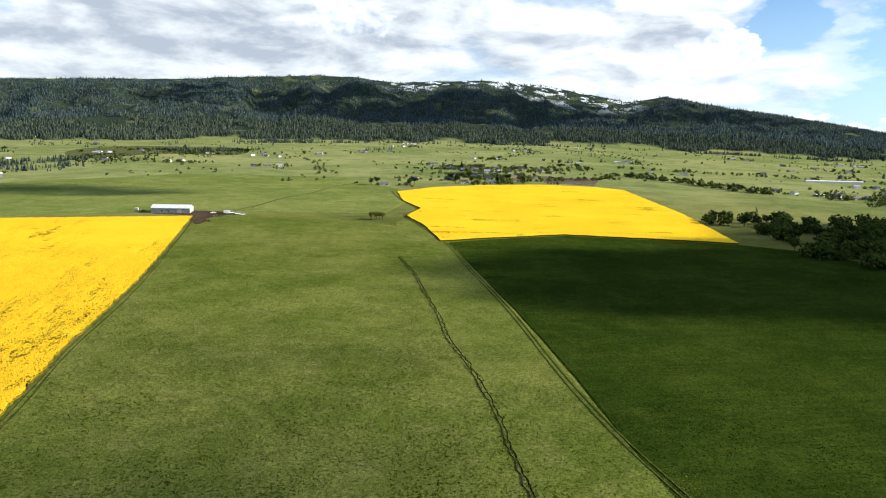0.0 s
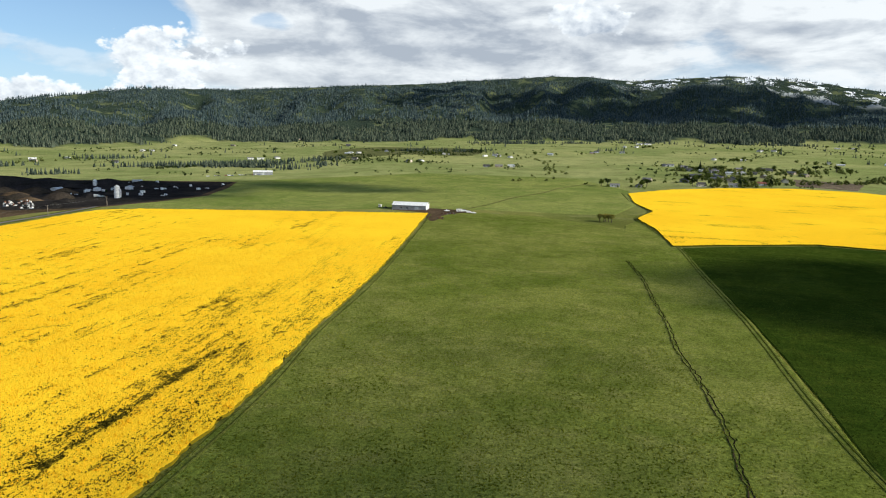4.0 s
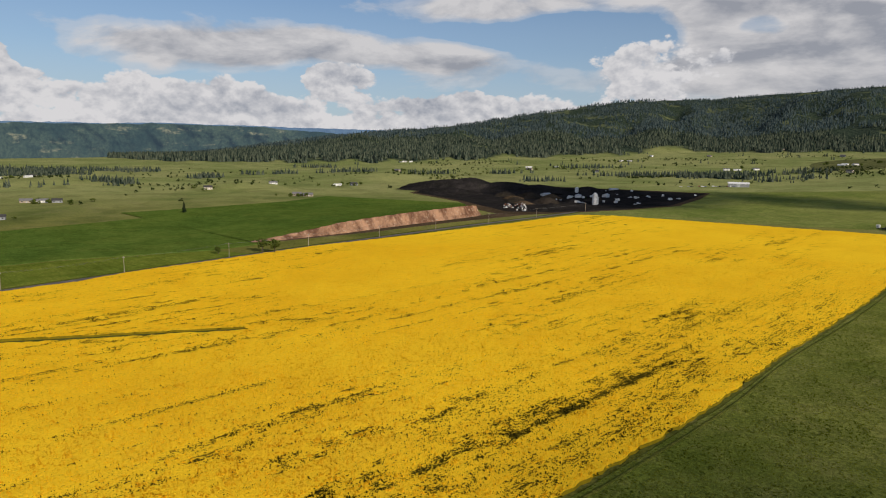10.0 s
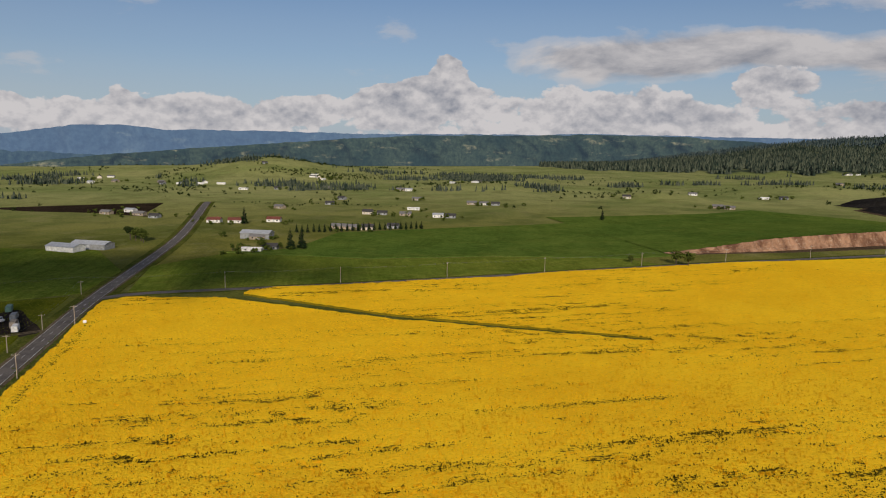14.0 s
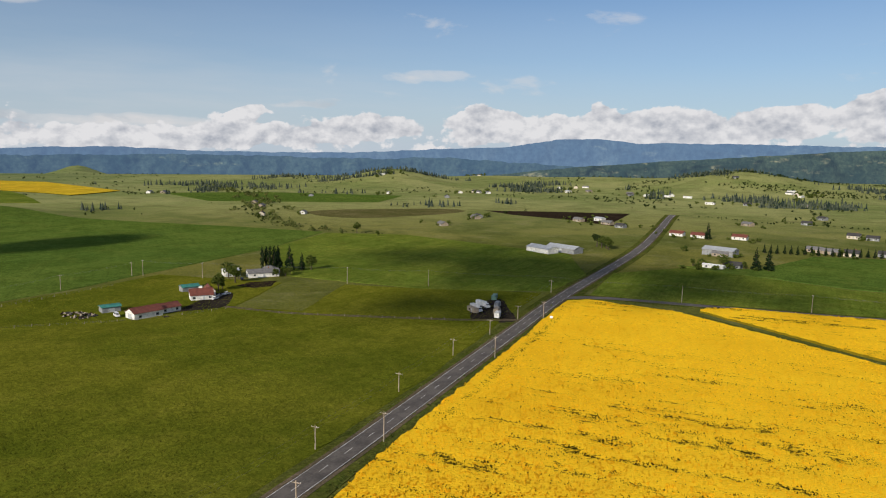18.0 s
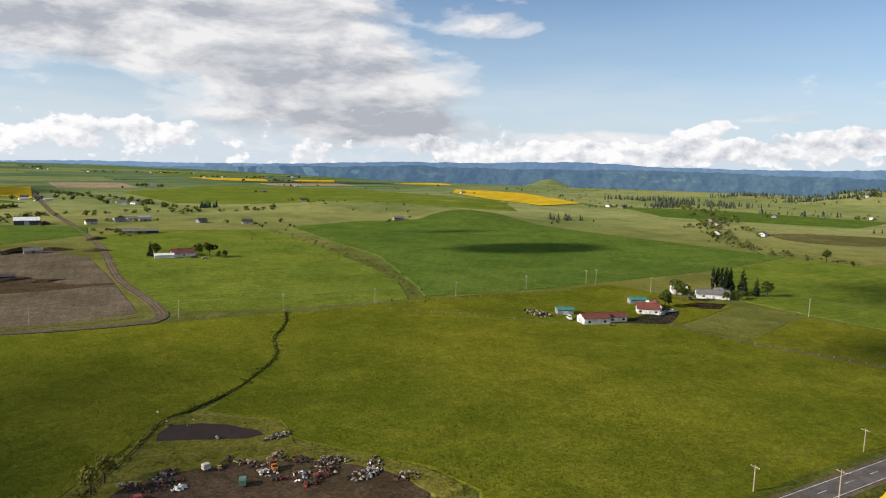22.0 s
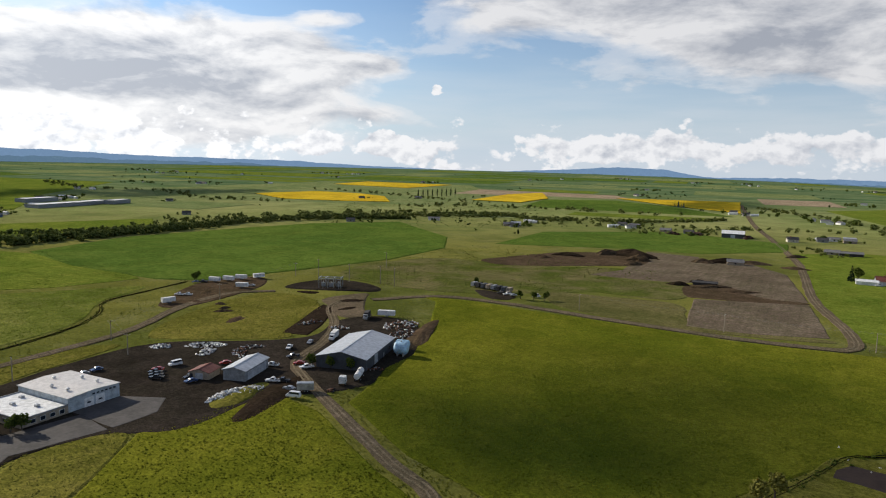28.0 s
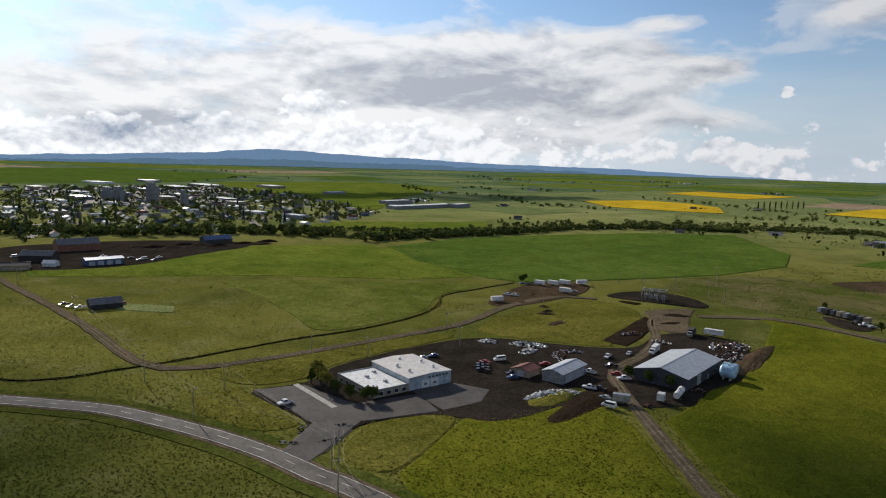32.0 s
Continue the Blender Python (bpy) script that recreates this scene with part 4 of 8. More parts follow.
NEAR_RANGE = [(55, 0.2), (63, 0.6), (69, 0.98), (75, 1.1), (82, 0.98), (90, 0.8), (95, 0.5), (100, 0.1), (106, -0.4), (113, -1.0), (120, -1.8)]


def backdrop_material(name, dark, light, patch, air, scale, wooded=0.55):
    """A distant slope: woods and clearings, its blue haze painted in as a glow."""
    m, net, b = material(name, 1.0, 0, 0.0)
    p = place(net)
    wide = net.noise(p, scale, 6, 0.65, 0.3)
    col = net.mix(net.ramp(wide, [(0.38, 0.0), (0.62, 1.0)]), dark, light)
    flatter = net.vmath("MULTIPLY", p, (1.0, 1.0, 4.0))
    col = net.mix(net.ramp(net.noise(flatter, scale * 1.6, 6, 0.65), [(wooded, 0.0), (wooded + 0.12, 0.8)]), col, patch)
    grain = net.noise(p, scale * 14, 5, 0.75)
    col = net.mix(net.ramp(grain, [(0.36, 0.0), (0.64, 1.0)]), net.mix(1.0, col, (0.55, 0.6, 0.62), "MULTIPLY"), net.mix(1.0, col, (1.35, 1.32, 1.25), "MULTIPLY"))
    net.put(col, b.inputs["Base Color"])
    # air: the haze colour, given off by the slope itself
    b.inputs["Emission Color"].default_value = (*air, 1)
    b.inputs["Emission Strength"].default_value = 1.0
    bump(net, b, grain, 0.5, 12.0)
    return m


def far_range(name, profile, dist, mat, label, step=0.16, rough=0.05, seed=1, depth=90.0, foot=-4.5):
    """A range of folded slopes that lean back to their crest."""
    yaws = np.arange(profile[0][0], profile[-1][0], step)
    el = np.interp(yaws, [p[0] for p in profile], [p[1] for p in profile])
    el = el + rough * (fnoise(yaws / 1.5, yaws * 0, seed) - 0.5) * 2 + rough * 0.5 * (fnoise(yaws / 0.35, yaws * 0, seed + 3) - 0.5) * 2
    verts, faces = [], []
    share = np.concatenate([[0.0, 0.5], np.linspace(0.66, 1.0, 22)])
    rows = len(share)
    for i, (a, e) in enumerate(zip(yaws, el)):
        v = foot + (e - foot) * share
        gully = (fnoise(a / 1.3 + (e - v) * 0.30, v * 0.55, seed + 7) - 0.5) * 1.4 + (fnoise(a / 0.42 - (e - v) * 0.25, v * 1.6, seed + 17) - 0.5) * 0.6
        d = dist - depth * (1 - share) + depth * gully * np.clip((1 - share) * 9, 0, 1) - 30
        verts += [(-q * math.sin(radians(a)), q * math.cos(radians(a)), EYE + q * math.tan(radians(w))) for q, w in zip(d, v)]
        if i:
            q = rows * i
            faces += [(q - rows + k, q + k, q + k + 1, q - rows + k + 1) for k in range(rows - 1)]
    return tagged(smooth(mesh_object(name, verts, faces, mat)), label, "mountains", kind="structure")


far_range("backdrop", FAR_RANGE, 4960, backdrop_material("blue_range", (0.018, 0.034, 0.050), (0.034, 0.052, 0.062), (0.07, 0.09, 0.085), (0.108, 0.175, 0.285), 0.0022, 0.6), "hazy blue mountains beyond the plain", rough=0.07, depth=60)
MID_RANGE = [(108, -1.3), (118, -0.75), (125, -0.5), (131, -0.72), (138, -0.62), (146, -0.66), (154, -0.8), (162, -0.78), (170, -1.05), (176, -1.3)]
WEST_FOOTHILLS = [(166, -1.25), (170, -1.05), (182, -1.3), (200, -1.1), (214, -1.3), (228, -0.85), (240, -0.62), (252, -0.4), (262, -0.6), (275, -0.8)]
far_range("backdrop", MID_RANGE, 4860, backdrop_material("foothills", (0.014, 0.028, 0.030), (0.030, 0.048, 0.044), (0.10, 0.12, 0.08), (0.062, 0.108, 0.178), 0.003, 0.58), "dark foothills with a blue haze glow before the far range", rough=0.12, seed=9, depth=60)
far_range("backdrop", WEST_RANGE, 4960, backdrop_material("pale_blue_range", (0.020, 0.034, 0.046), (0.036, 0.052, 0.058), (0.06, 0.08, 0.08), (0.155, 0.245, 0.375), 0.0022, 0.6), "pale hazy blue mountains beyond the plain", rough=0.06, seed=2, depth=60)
far_range("backdrop", WEST_FOOTHILLS, 4860, backdrop_material("blue_foothills", (0.014, 0.028, 0.030), (0.030, 0.048, 0.044), (0.08, 0.10, 0.07), (0.105, 0.175, 0.250), 0.003, 0.58), "foothills with a blue haze glow along the plain's edge", rough=0.10, seed=12, depth=60)
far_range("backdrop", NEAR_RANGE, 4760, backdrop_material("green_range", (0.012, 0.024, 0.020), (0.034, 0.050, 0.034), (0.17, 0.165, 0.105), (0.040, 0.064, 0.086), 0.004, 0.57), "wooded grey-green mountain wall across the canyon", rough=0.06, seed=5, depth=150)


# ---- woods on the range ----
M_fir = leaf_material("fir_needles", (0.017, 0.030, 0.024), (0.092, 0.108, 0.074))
# firs of the upper range: distance haze tinted into the needle colour
M_firfar = leaf_material("hazed_fir_needles", (0.020, 0.038, 0.046), (0.084, 0.110, 0.104))


def scatter_firs(name, x, y, high, mat, label, sides=5, slim=0.17):
    """Many firs in one mesh: each a trunkless spire of two skirts."""
    n = len(x)
    rng = np.random.default_rng(3)
    z = ground(x, y)
    a = np.linspace(0, 2 * np.pi, sides, endpoint=False)
    w = high * slim * rng.uniform(0.8, 1.25, n)
    spin = rng.uniform(0, 6.3, n)
    blocks = []
    for base, tip, share in ((0.02, 0.72, 1.0), (0.42, 1.0, 0.62)):
        ring = np.stack([x[:, None] + np.cos(a + spin[:, None]) * (w * share)[:, None], y[:, None] + np.sin(a + spin[:, None]) * (w * share)[:, None],
                         np.repeat((z + high * base)[:, None], sides, 1)], -1)
        top = np.stack([x, y, z + high * tip], -1)[:, None]
        blocks.append(np.concatenate([ring, top], 1))
    verts = np.concatenate(blocks, 1).reshape(-1, 3)
    per = 2 * (sides + 1)
    one = np.array([(k * (sides + 1) + i, k * (sides + 1) + (i + 1) % sides, k * (sides + 1) + sides) for k in range(2) for i in range(sides)])
    faces = (one[None] + (np.arange(n) * per)[:, None, None]).reshape(-1, 3)
    me = bpy.data.meshes.new(name)
    me.vertices.add(len(verts))
    me.vertices.foreach_set("co", verts.ravel().astype(np.float32))
    me.loops.add(faces.size)
    me.loops.foreach_set("vertex_index", faces.ravel().astype(np.int32))
    me.polygons.add(len(faces))
    me.polygons.foreach_set("loop_start", np.arange(0, faces.size, 3, dtype=np.int32))
    me.update(calc_edges=True)
    me.materials.append(mat)
    return tagged(new(name, me), label, "trees", kind="stuff")


def plant_range():
    rng = np.random.default_rng(11)
    n = 150000
    yaw = rng.uniform(-38, 80, n)
    r = np.sqrt(1850 ** 2 + (4580 ** 2 - 1850 ** 2) * rng.random(n))
    x, y = -r * np.sin(np.radians(yaw)), r * np.cos(np.radians(yaw))
    clear = fnoise(x / 150, y / 150, 21)
    keep = (wood_at(x, y) > rng.random(n)) & (clear < 0.575 + 0.10 * rng.random(n))
    x, y = x[keep][:90000], y[keep][:90000]
    bare = snow_at(x, y, ground(x, y)) * 0.75 > rng.random(len(x))
    x, y = x[~bare], y[~bare]
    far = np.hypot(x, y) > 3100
    for name, which, mat, label, sides in (("conifer_forest", ~far, M_fir, "dense dark conifer forest over the lower range", 5), ("conifer_forest", far, M_firfar, "conifer forest on the upper range, haze tint in its colour", 3)):
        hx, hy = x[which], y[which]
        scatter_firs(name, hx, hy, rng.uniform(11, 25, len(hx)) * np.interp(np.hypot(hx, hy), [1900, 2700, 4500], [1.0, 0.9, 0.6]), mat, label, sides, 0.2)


plant_range()


# ---- helpers for things ----
class Shape:
    """Gathers boxes, prisms and turned pieces into one mesh."""

    def __init__(self):
        self.v, self.f = [], []

    def add(self, verts, faces):
        k = len(self.v)
        self.v += [tuple(p) for p in verts]
        self.f += [tuple(i + k for i in f) for f in faces]
        return self

    def box(self, x, y, z, sx, sy, sz, rz=0.0, cut=0.0):
        """A block standing on z, with its upper edges cut back."""
        c, s = math.cos(rz), math.sin(rz)
        rings = [(0, 0.0), (sz - cut, 0.0), (sz, cut)] if cut else [(0, 0.0), (sz, 0.0)]
        pts = []
        for h, inn in rings:
            for ux, uy in ((-1, -1), (1, -1), (1, 1), (-1, 1)):
                px, py = ux * (sx / 2 - inn), uy * (sy / 2 - inn)
                pts.append((x + px * c - py * s, y + px * s + py * c, z + h))
        faces = [(3, 2, 1, 0)]
        for r in range(len(rings) - 1):
            faces += [(4 * r + i, 4 * r + (i + 1) % 4, 4 * r + 4 + (i + 1) % 4, 4 * r + 4 + i) for i in range(4)]
        n = 4 * (len(rings) - 1)
        faces.append((n, n + 1, n + 2, n + 3))
        return self.add(pts, faces)

    def prism(self, outline, y0, y1):
        """An outline in x and z drawn out along y."""
        n = len(outline)
        pts = [(x, y0, z) for x, z in outline] + [(x, y1, z) for x, z in outline]
        return self.add(pts, [tuple(range(n)), tuple(range(2 * n - 1, n - 1, -1))] + [(i, i + n, (i + 1) % n + n, (i + 1) % n) for i in range(n)])

    def turned(self, x, y, profile, sides=10, axis="z", z=0.0):
        """A round piece from pairs of radius and height; axis x lays it down."""
        pts = []
        for r, h in profile:
            for i in range(sides):
                a = 2 * math.pi * i / sides
                q = (r * math.cos(a), r * math.sin(a), h)
                if axis == "x":
                    q = (q[2], q[0], q[1])
                elif axis == "y":
                    q = (q[0], q[2], q[1])
                pts.append((x + q[0], y + q[1], z + q[2]))
        faces = [(r * sides + i, r * sides + (i + 1) % sides, (r + 1) * sides + (i + 1) % sides, (r + 1) * sides + i) for r in range(len(profile) - 1) for i in range(sides)]
        faces += [tuple(range(sides - 1, -1, -1)), tuple((len(profile) - 1) * sides + i for i in range(sides))]
        return self.add(pts, faces)

    def clump(self, x, y, z, r, rng, squash=0.8):
        """An uneven eight-sided tuft of leaves."""
        def j():
            return r * rng.uniform(0.65, 1.3)
        pts = [(x + j(), y + rng.uniform(-.3, .3) * r, z), (x - j(), y, z + rng.uniform(-.3, .3) * r), (x, y + j(), z), (x + rng.uniform(-.3, .3) * r, y - j(), z), (x, y, z + j() * squash), (x, y, z - j() * squash)]
        return self.add(pts, [(0, 2, 4), (2, 1, 4), (1, 3, 4), (3, 0, 4), (2, 0, 5), (1, 2, 5), (3, 1, 5), (0, 3, 5)])


def part(name, shape, mat, parent, label=""):
    me = bpy.data.meshes.new(name)
    me.from_pydata(shape.v, [], shape.f)
    me.materials.append(mat)
    me.update()
    ob = new(name, me)
    ob.parent = parent
    if label:
        tagged(ob, label)
    return ob


def thing(name, x, y, rot, label, category, group="", lift=0.0):
    ob = new(name)
    ob.matrix_basis = pose(x, y, zg(x, y) + lift, 0, 0, rot)
    ob.empty_display_size = 0.5
    return tagged(ob, label, category, group)


def at(x, y, rot=0.0, lift=0.0):
    return pose(x, y, zg(x, y) + lift, 0, 0, rot)


# ---- paints ----
M_white = plain("white_siding", (0.72, 0.71, 0.68), 0.8, 0, 0.16)
M_cream = plain("cream_siding", (0.60, 0.54, 0.44), 0.7)
M_tan = plain("tan_siding", (0.33, 0.27, 0.20), 0.75)
M_grey = plain("grey_siding", (0.24, 0.25, 0.26), 0.7)
M_blue = plain("blue_metal_siding", (0.055, 0.10, 0.21), 0.55)
M_slate = plain("dark_blue_grey_siding", (0.055, 0.062, 0.072), 0.6)
M_brick = plain("red_brown_wall", (0.26, 0.12, 0.075), 0.85)
M_roofgrey = plain("grey_shingle", (0.17, 0.165, 0.165), 0.85)
M_roofdark = plain("dark_shingle", (0.055, 0.052, 0.052), 0.85)
M_roofred = plain("weathered_red_metal_roof", (0.17, 0.052, 0.036), 0.75)
M_roofgreen = plain("green_metal_roof", (0.05, 0.23, 0.19), 0.5)
M_roofwhite = plain("white_membrane_roof", (0.76, 0.76, 0.75), 0.85, 0, 0.14)
M_roofmetal = plain("galvanised_roof", (0.48, 0.50, 0.53), 0.55, 0.3, 0.12)
M_glass = plain("window_glass", (0.025, 0.03, 0.038), 0.08, 0, 0.1, 1.0, 0.8)
M_trim = plain("white_trim", (0.72, 0.72, 0.70), 0.6)
M_door = plain("grey_roll_door", (0.42, 0.44, 0.46), 0.5)
M_wood = plain("weathered_pole_wood", (0.36, 0.30, 0.23), 0.9)
M_bark = plain("bark", (0.075, 0.055, 0.042), 0.95)
M_steel = plain("galvanised_steel", (0.40, 0.41, 0.42), 0.45, 0.6)
M_wire = plain("wire", (0.16, 0.16, 0.16), 0.6)
M_tyre = plain("tyre_rubber", (0.018, 0.018, 0.018), 0.9)
M_rust = plain("rusty_iron", (0.15, 0.065, 0.035), 0.85, 0.2, 0.3, 1.5)
M_concrete = plain("concrete", (0.38, 0.36, 0.33), 0.9)
M_tank = plain("pale_blue_tank_paint", (0.40, 0.60, 0.76), 0.45)
M_dark = plain("dark_junk", (0.035, 0.033, 0.032), 0.8)
M_slag = earth("dark_crushed_rock", (0.022, 0.020, 0.021), (0.034, 0.030, 0.030), (0.045, 0.040, 0.038), 0.03, 0.7)
M_rock = None
CAR_PAINT = {
    "white": plain("white_car_paint", (0.72, 0.72, 0.72), 0.25, 0, 0.05), "silver": plain("silver_car_paint", (0.38, 0.39, 0.40), 0.3, 0.3, 0.05),
    "dark": plain("black_car_paint", (0.03, 0.032, 0.036), 0.25, 0, 0.05), "red": plain("red_car_paint", (0.32, 0.03, 0.022), 0.3, 0, 0.08),
    "blue": plain("blue_car_paint", (0.045, 0.085, 0.20), 0.3, 0, 0.08), "orange": plain("orange_machine_paint", (0.55, 0.20, 0.03), 0.5), "green": plain("faded_green_paint", (0.12, 0.22, 0.17), 0.6),
    "yellow": plain("yellow_machine_paint", (0.55, 0.40, 0.04), 0.5)}


def rock_material():
    m, net, b = material("quarry_rock", 0.95, 0, 0.15)
    p = place(net)
    col = net.mix(net.ramp(net.noise(stretched(net, 75, 3, 3), 0.25, 5, 0.65), [(0.36, 0.0), (0.66, 1.0)]), (0.12, 0.058, 0.034), (0.36, 0.21, 0.13))
    col = net.mix(net.ramp(net.noise(p, 0.35, 5, 0.7), [(0.52, 0.0), (0.72, 0.7)]), col, (0.44, 0.33, 0.24))
    net.put(col, b.inputs["Base Color"])
    bump(net, b, net.noise(p, 1.2, 5, 0.7), 0.6, 0.6)
    return m


M_rock = rock_material()


# ---- houses, barns and sheds ----
def gable(name, label, category, x, y, rot, w, d, eave, ridge, wall, roof, doors=(), windows=(), group="", over=0.5, flat=False, chimney=False):
    """A building w by d with its ridge along x; doors and windows as (side, along, sill, width, height)."""
    ob = thing(name, x, y, rot, label, category, group)
    body = Shape()
    if flat:
        body.box(0, 0, -0.6, w, d, eave + 0.6)
    else:
        body.add([(sx * w / 2, sy * d / 2, z) for z in (-0.6, eave) for sx, sy in ((-1, -1), (1, -1), (1, 1), (-1, 1))] + [(-w / 2, 0, ridge), (w / 2, 0, ridge)],
                 [(3, 2, 1, 0), (0, 1, 5, 4), (2, 3, 7, 6), (1, 2, 6, 9, 5), (3, 0, 4, 8, 7)])
    part("wall", body, wall, ob)
    if flat:
        part("roof", Shape().box(0, 0, eave, w - 0.5, d - 0.5, 0.12), roof, ob)
        rimmed = Shape()
        for sx, sy, bx, by in ((0, -1, w, 0.3), (0, 1, w, 0.3), (-1, 0, 0.3, d - 0.6), (1, 0, 0.3, d - 0.6)):
            rimmed.box(sx * (w / 2 - 0.15), sy * (d / 2 - 0.15), eave + 0.003, bx, by, 0.45)
        part("parapet", rimmed, wall, ob)
    else:
        slope = (ridge - eave) / (d / 2)
        for s in (-1, 1):
            e, t = d / 2 + over, 0.16
            zl = eave - over * slope
            pts = [(sx * (w / 2 + over), yy, zz) for sx in (-1, 1) for yy, zz in ((s * e, zl + 0.02), (0, ridge + 0.02), (0, ridge + t), (s * e, zl + t))]
            part("roof_slope", Shape().add(pts, [(0, 1, 2, 3), (7, 6, 5, 4), (0, 4, 5, 1), (3, 2, 6, 7), (0, 3, 7, 4), (1, 5, 6, 2)]), roof, ob)
        part("ridge_cap", Shape().box(0, 0, ridge + 0.12, w + 2 * over, 0.4, 0.12), roof, ob)
    if chimney:
        part("chimney", Shape().box(w * 0.2, 0.6, ridge - 0.8, 0.8, 0.8, 1.9, 0, 0.05), M_brick, ob)

    def panel(kind, side, u, z, pw, ph, mat, proud):
        s = Shape()
        if side in "fb":
            s.box(u, (-1 if side == "f" else 1) * (d / 2 + proud / 2), z, pw, proud, ph)
        else:
            s.box((-1 if side == "l" else 1) * (w / 2 + proud / 2), u, z, proud, pw, ph)
        return part(kind, s, mat, ob)

    for side, u, z, pw, ph in doors:
        panel("door", side, u, z, pw, ph, M_door, 0.08)
    for side, u, z, pw, ph in windows:
        panel("window", side, u, z, pw, ph, M_glass, 0.06)
    return ob


def house_windows(w, d):
    return [("f", -w * 0.3, 1.0, 1.4, 1.2), ("f", w * 0.3, 1.0, 1.4, 1.2), ("b", 0, 1.0, 1.6, 1.2)]


HOUSE_KINDS = [
    ("white-sided single-storey house with a grey shingle roof", 12.5, 7.5, 2.8, 4.6, M_white, M_roofgrey), ("cream farmhouse with a dark shingle roof", 11.5, 8, 3.2, 5.6, M_cream, M_roofdark),
    ("tan house with a brown-grey gable roof", 13, 7.5, 2.8, 4.8, M_tan, M_roofgrey), ("white house with a rusty red metal roof", 14, 8, 3.0, 5.2, M_white, M_roofred),
    ("grey house with a dark roof", 11, 7.5, 2.9, 4.9, M_grey, M_roofdark), ("long white mobile home with a pale roof", 15, 4.5, 2.7, 3.3, M_white, M_roofwhite),
    ("white metal outbuilding with a pale roof", 12, 8, 3.4, 4.8, M_white, M_roofmetal), ("blue-sided house with a grey roof", 11.5, 7.5, 3.0, 4.9, M_blue, M_roofgrey),
]
HOUSE_MADE = {}


def house(kind, x, y, rot, group="scattered houses"):
    label, w, d, eave, ridge, wall, roof = HOUSE_KINDS[kind]
    if kind not in HOUSE_MADE:
        HOUSE_MADE[kind] = gable("house", label, "house", x, y, rot, w, d, eave, ridge, wall, roof, [("f", 0.8, 0.0, 1.0, 2.1)], house_windows(w, d), group, chimney=kind in (1, 3))
        return HOUSE_MADE[kind]
    return tagged(copy_thing(HOUSE_MADE[kind], at(x, y, rot)), group=group)


# ---- vehicles ----
def wheels(ob, xs, half, r=0.34, wide=0.24):
    for x in xs:
        for s in (-1, 1):
            w = part("wheel", Shape().turned(x, s * half, [(r * 0.92, -wide / 2), (r, -wide / 3), (r, wide / 3), (r * 0.92, wide / 2)], 10, "y", r), M_tyre, ob)
            part("rim", Shape().turned(x, s * (half + wide / 2), [(r * 0.55, -0.02), (r * 0.5, 0.02)], 8, "y", r), M_steel, w)


def car_proto(paint, x, y, rot, label, kind="car"):
    ob = thing("car" if kind != "pickup" else "pickup_truck", x, y, rot, label, "car" if kind != "pickup" else "pickup", "parked vehicles", 0.35)
    half = 0.9
    if kind == "pickup":
        low = [(-2.8, 0.45), (2.75, 0.45), (2.8, 0.95), (1.3, 1.1), (-2.8, 1.1)]
        cab = [(-0.75, 1.1), (1.25, 1.1), (0.7, 1.82), (-0.6, 1.86)]
    elif kind == "van":
        low = [(-2.6, 0.4), (2.6, 0.4), (2.6, 1.0), (1.9, 1.3), (-2.6, 1.3)]
        cab = [(-2.6, 1.3), (1.85, 1.3), (1.3, 2.15), (-2.5, 2.2)]
    else:
        low = [(-2.3, 0.35), (2.25, 0.35), (2.3, 0.75), (1.1, 0.98), (-1.7, 1.0), (-2.3, 0.9)]
        cab = [(-1.7, 0.98), (1.0, 0.98), (0.35, 1.45), (-1.15, 1.47)]
    part("body", Shape().prism(low, -half, half), CAR_PAINT[paint], ob)
    part("roof", Shape().prism([(q[0] * 0.97, q[1]) for q in cab], -half * 0.86, half * 0.86), CAR_PAINT[paint], ob)
    (ax, az), (bx, bz), (cx, cz), (dx, dz) = cab
    for s in (-1, 1):
        pts = [(ax + 0.25, s * half * 0.875, az + 0.06), (bx - 0.3, s * half * 0.875, bz + 0.06), (cx - 0.12, s * half * 0.875, cz - 0.08), (dx + 0.15, s * half * 0.875, dz - 0.08)]
        part("side_window", Shape().add(pts, [(0, 1, 2, 3)] if s < 0 else [(3, 2, 1, 0)]), M_glass, ob)
    part("windscreen", Shape().add([(bx * 0.97 + 0.02, -0.7, bz + 0.05), (bx * 0.97 + 0.02, 0.7, bz + 0.05), (cx * 0.97 + 0.03, 0.62, cz - 0.06), (cx * 0.97 + 0.03, -0.62, cz - 0.06)], [(0, 1, 2, 3)]), M_glass, ob)
    if kind == "pickup":
        part("load_bed", Shape().box(-1.8, 0, 1.104, 1.9, 1.5, 0.02), M_dark, ob)
    for s in (-1, 1):
        part("headlight", Shape().box(low[1][0] - 0.02, s * 0.62, 0.62, 0.08, 0.32, 0.16), M_trim, ob)
    wheels(ob, (-1.45 if kind != "pickup" else -1.75, 1.45 if kind != "pickup" else 1.8), half - 0.08)
    return ob


CARS = {}
CAR_KINDS = [("white", "pickup", "white pickup truck parked on bare ground"), ("silver", "car", "silver saloon car parked on gravel"), ("dark", "pickup", "black pickup truck parked on gravel"),
             ("red", "car", "dull red car parked in a yard"), ("white", "van", "white van parked beside a building"), ("blue", "car", "dark blue car parked on gravel")]


def car(kind, x, y, rot, lift=0.35):
    if kind not in CARS:
        paint, body, label = CAR_KINDS[kind]
        CARS[kind] = car_proto(paint, x, y, rot, label, body)
        CARS[kind].location.z = zg(x, y) + lift
        return CARS[kind]
    return copy_thing(CARS[kind], at(x, y, rot, lift))


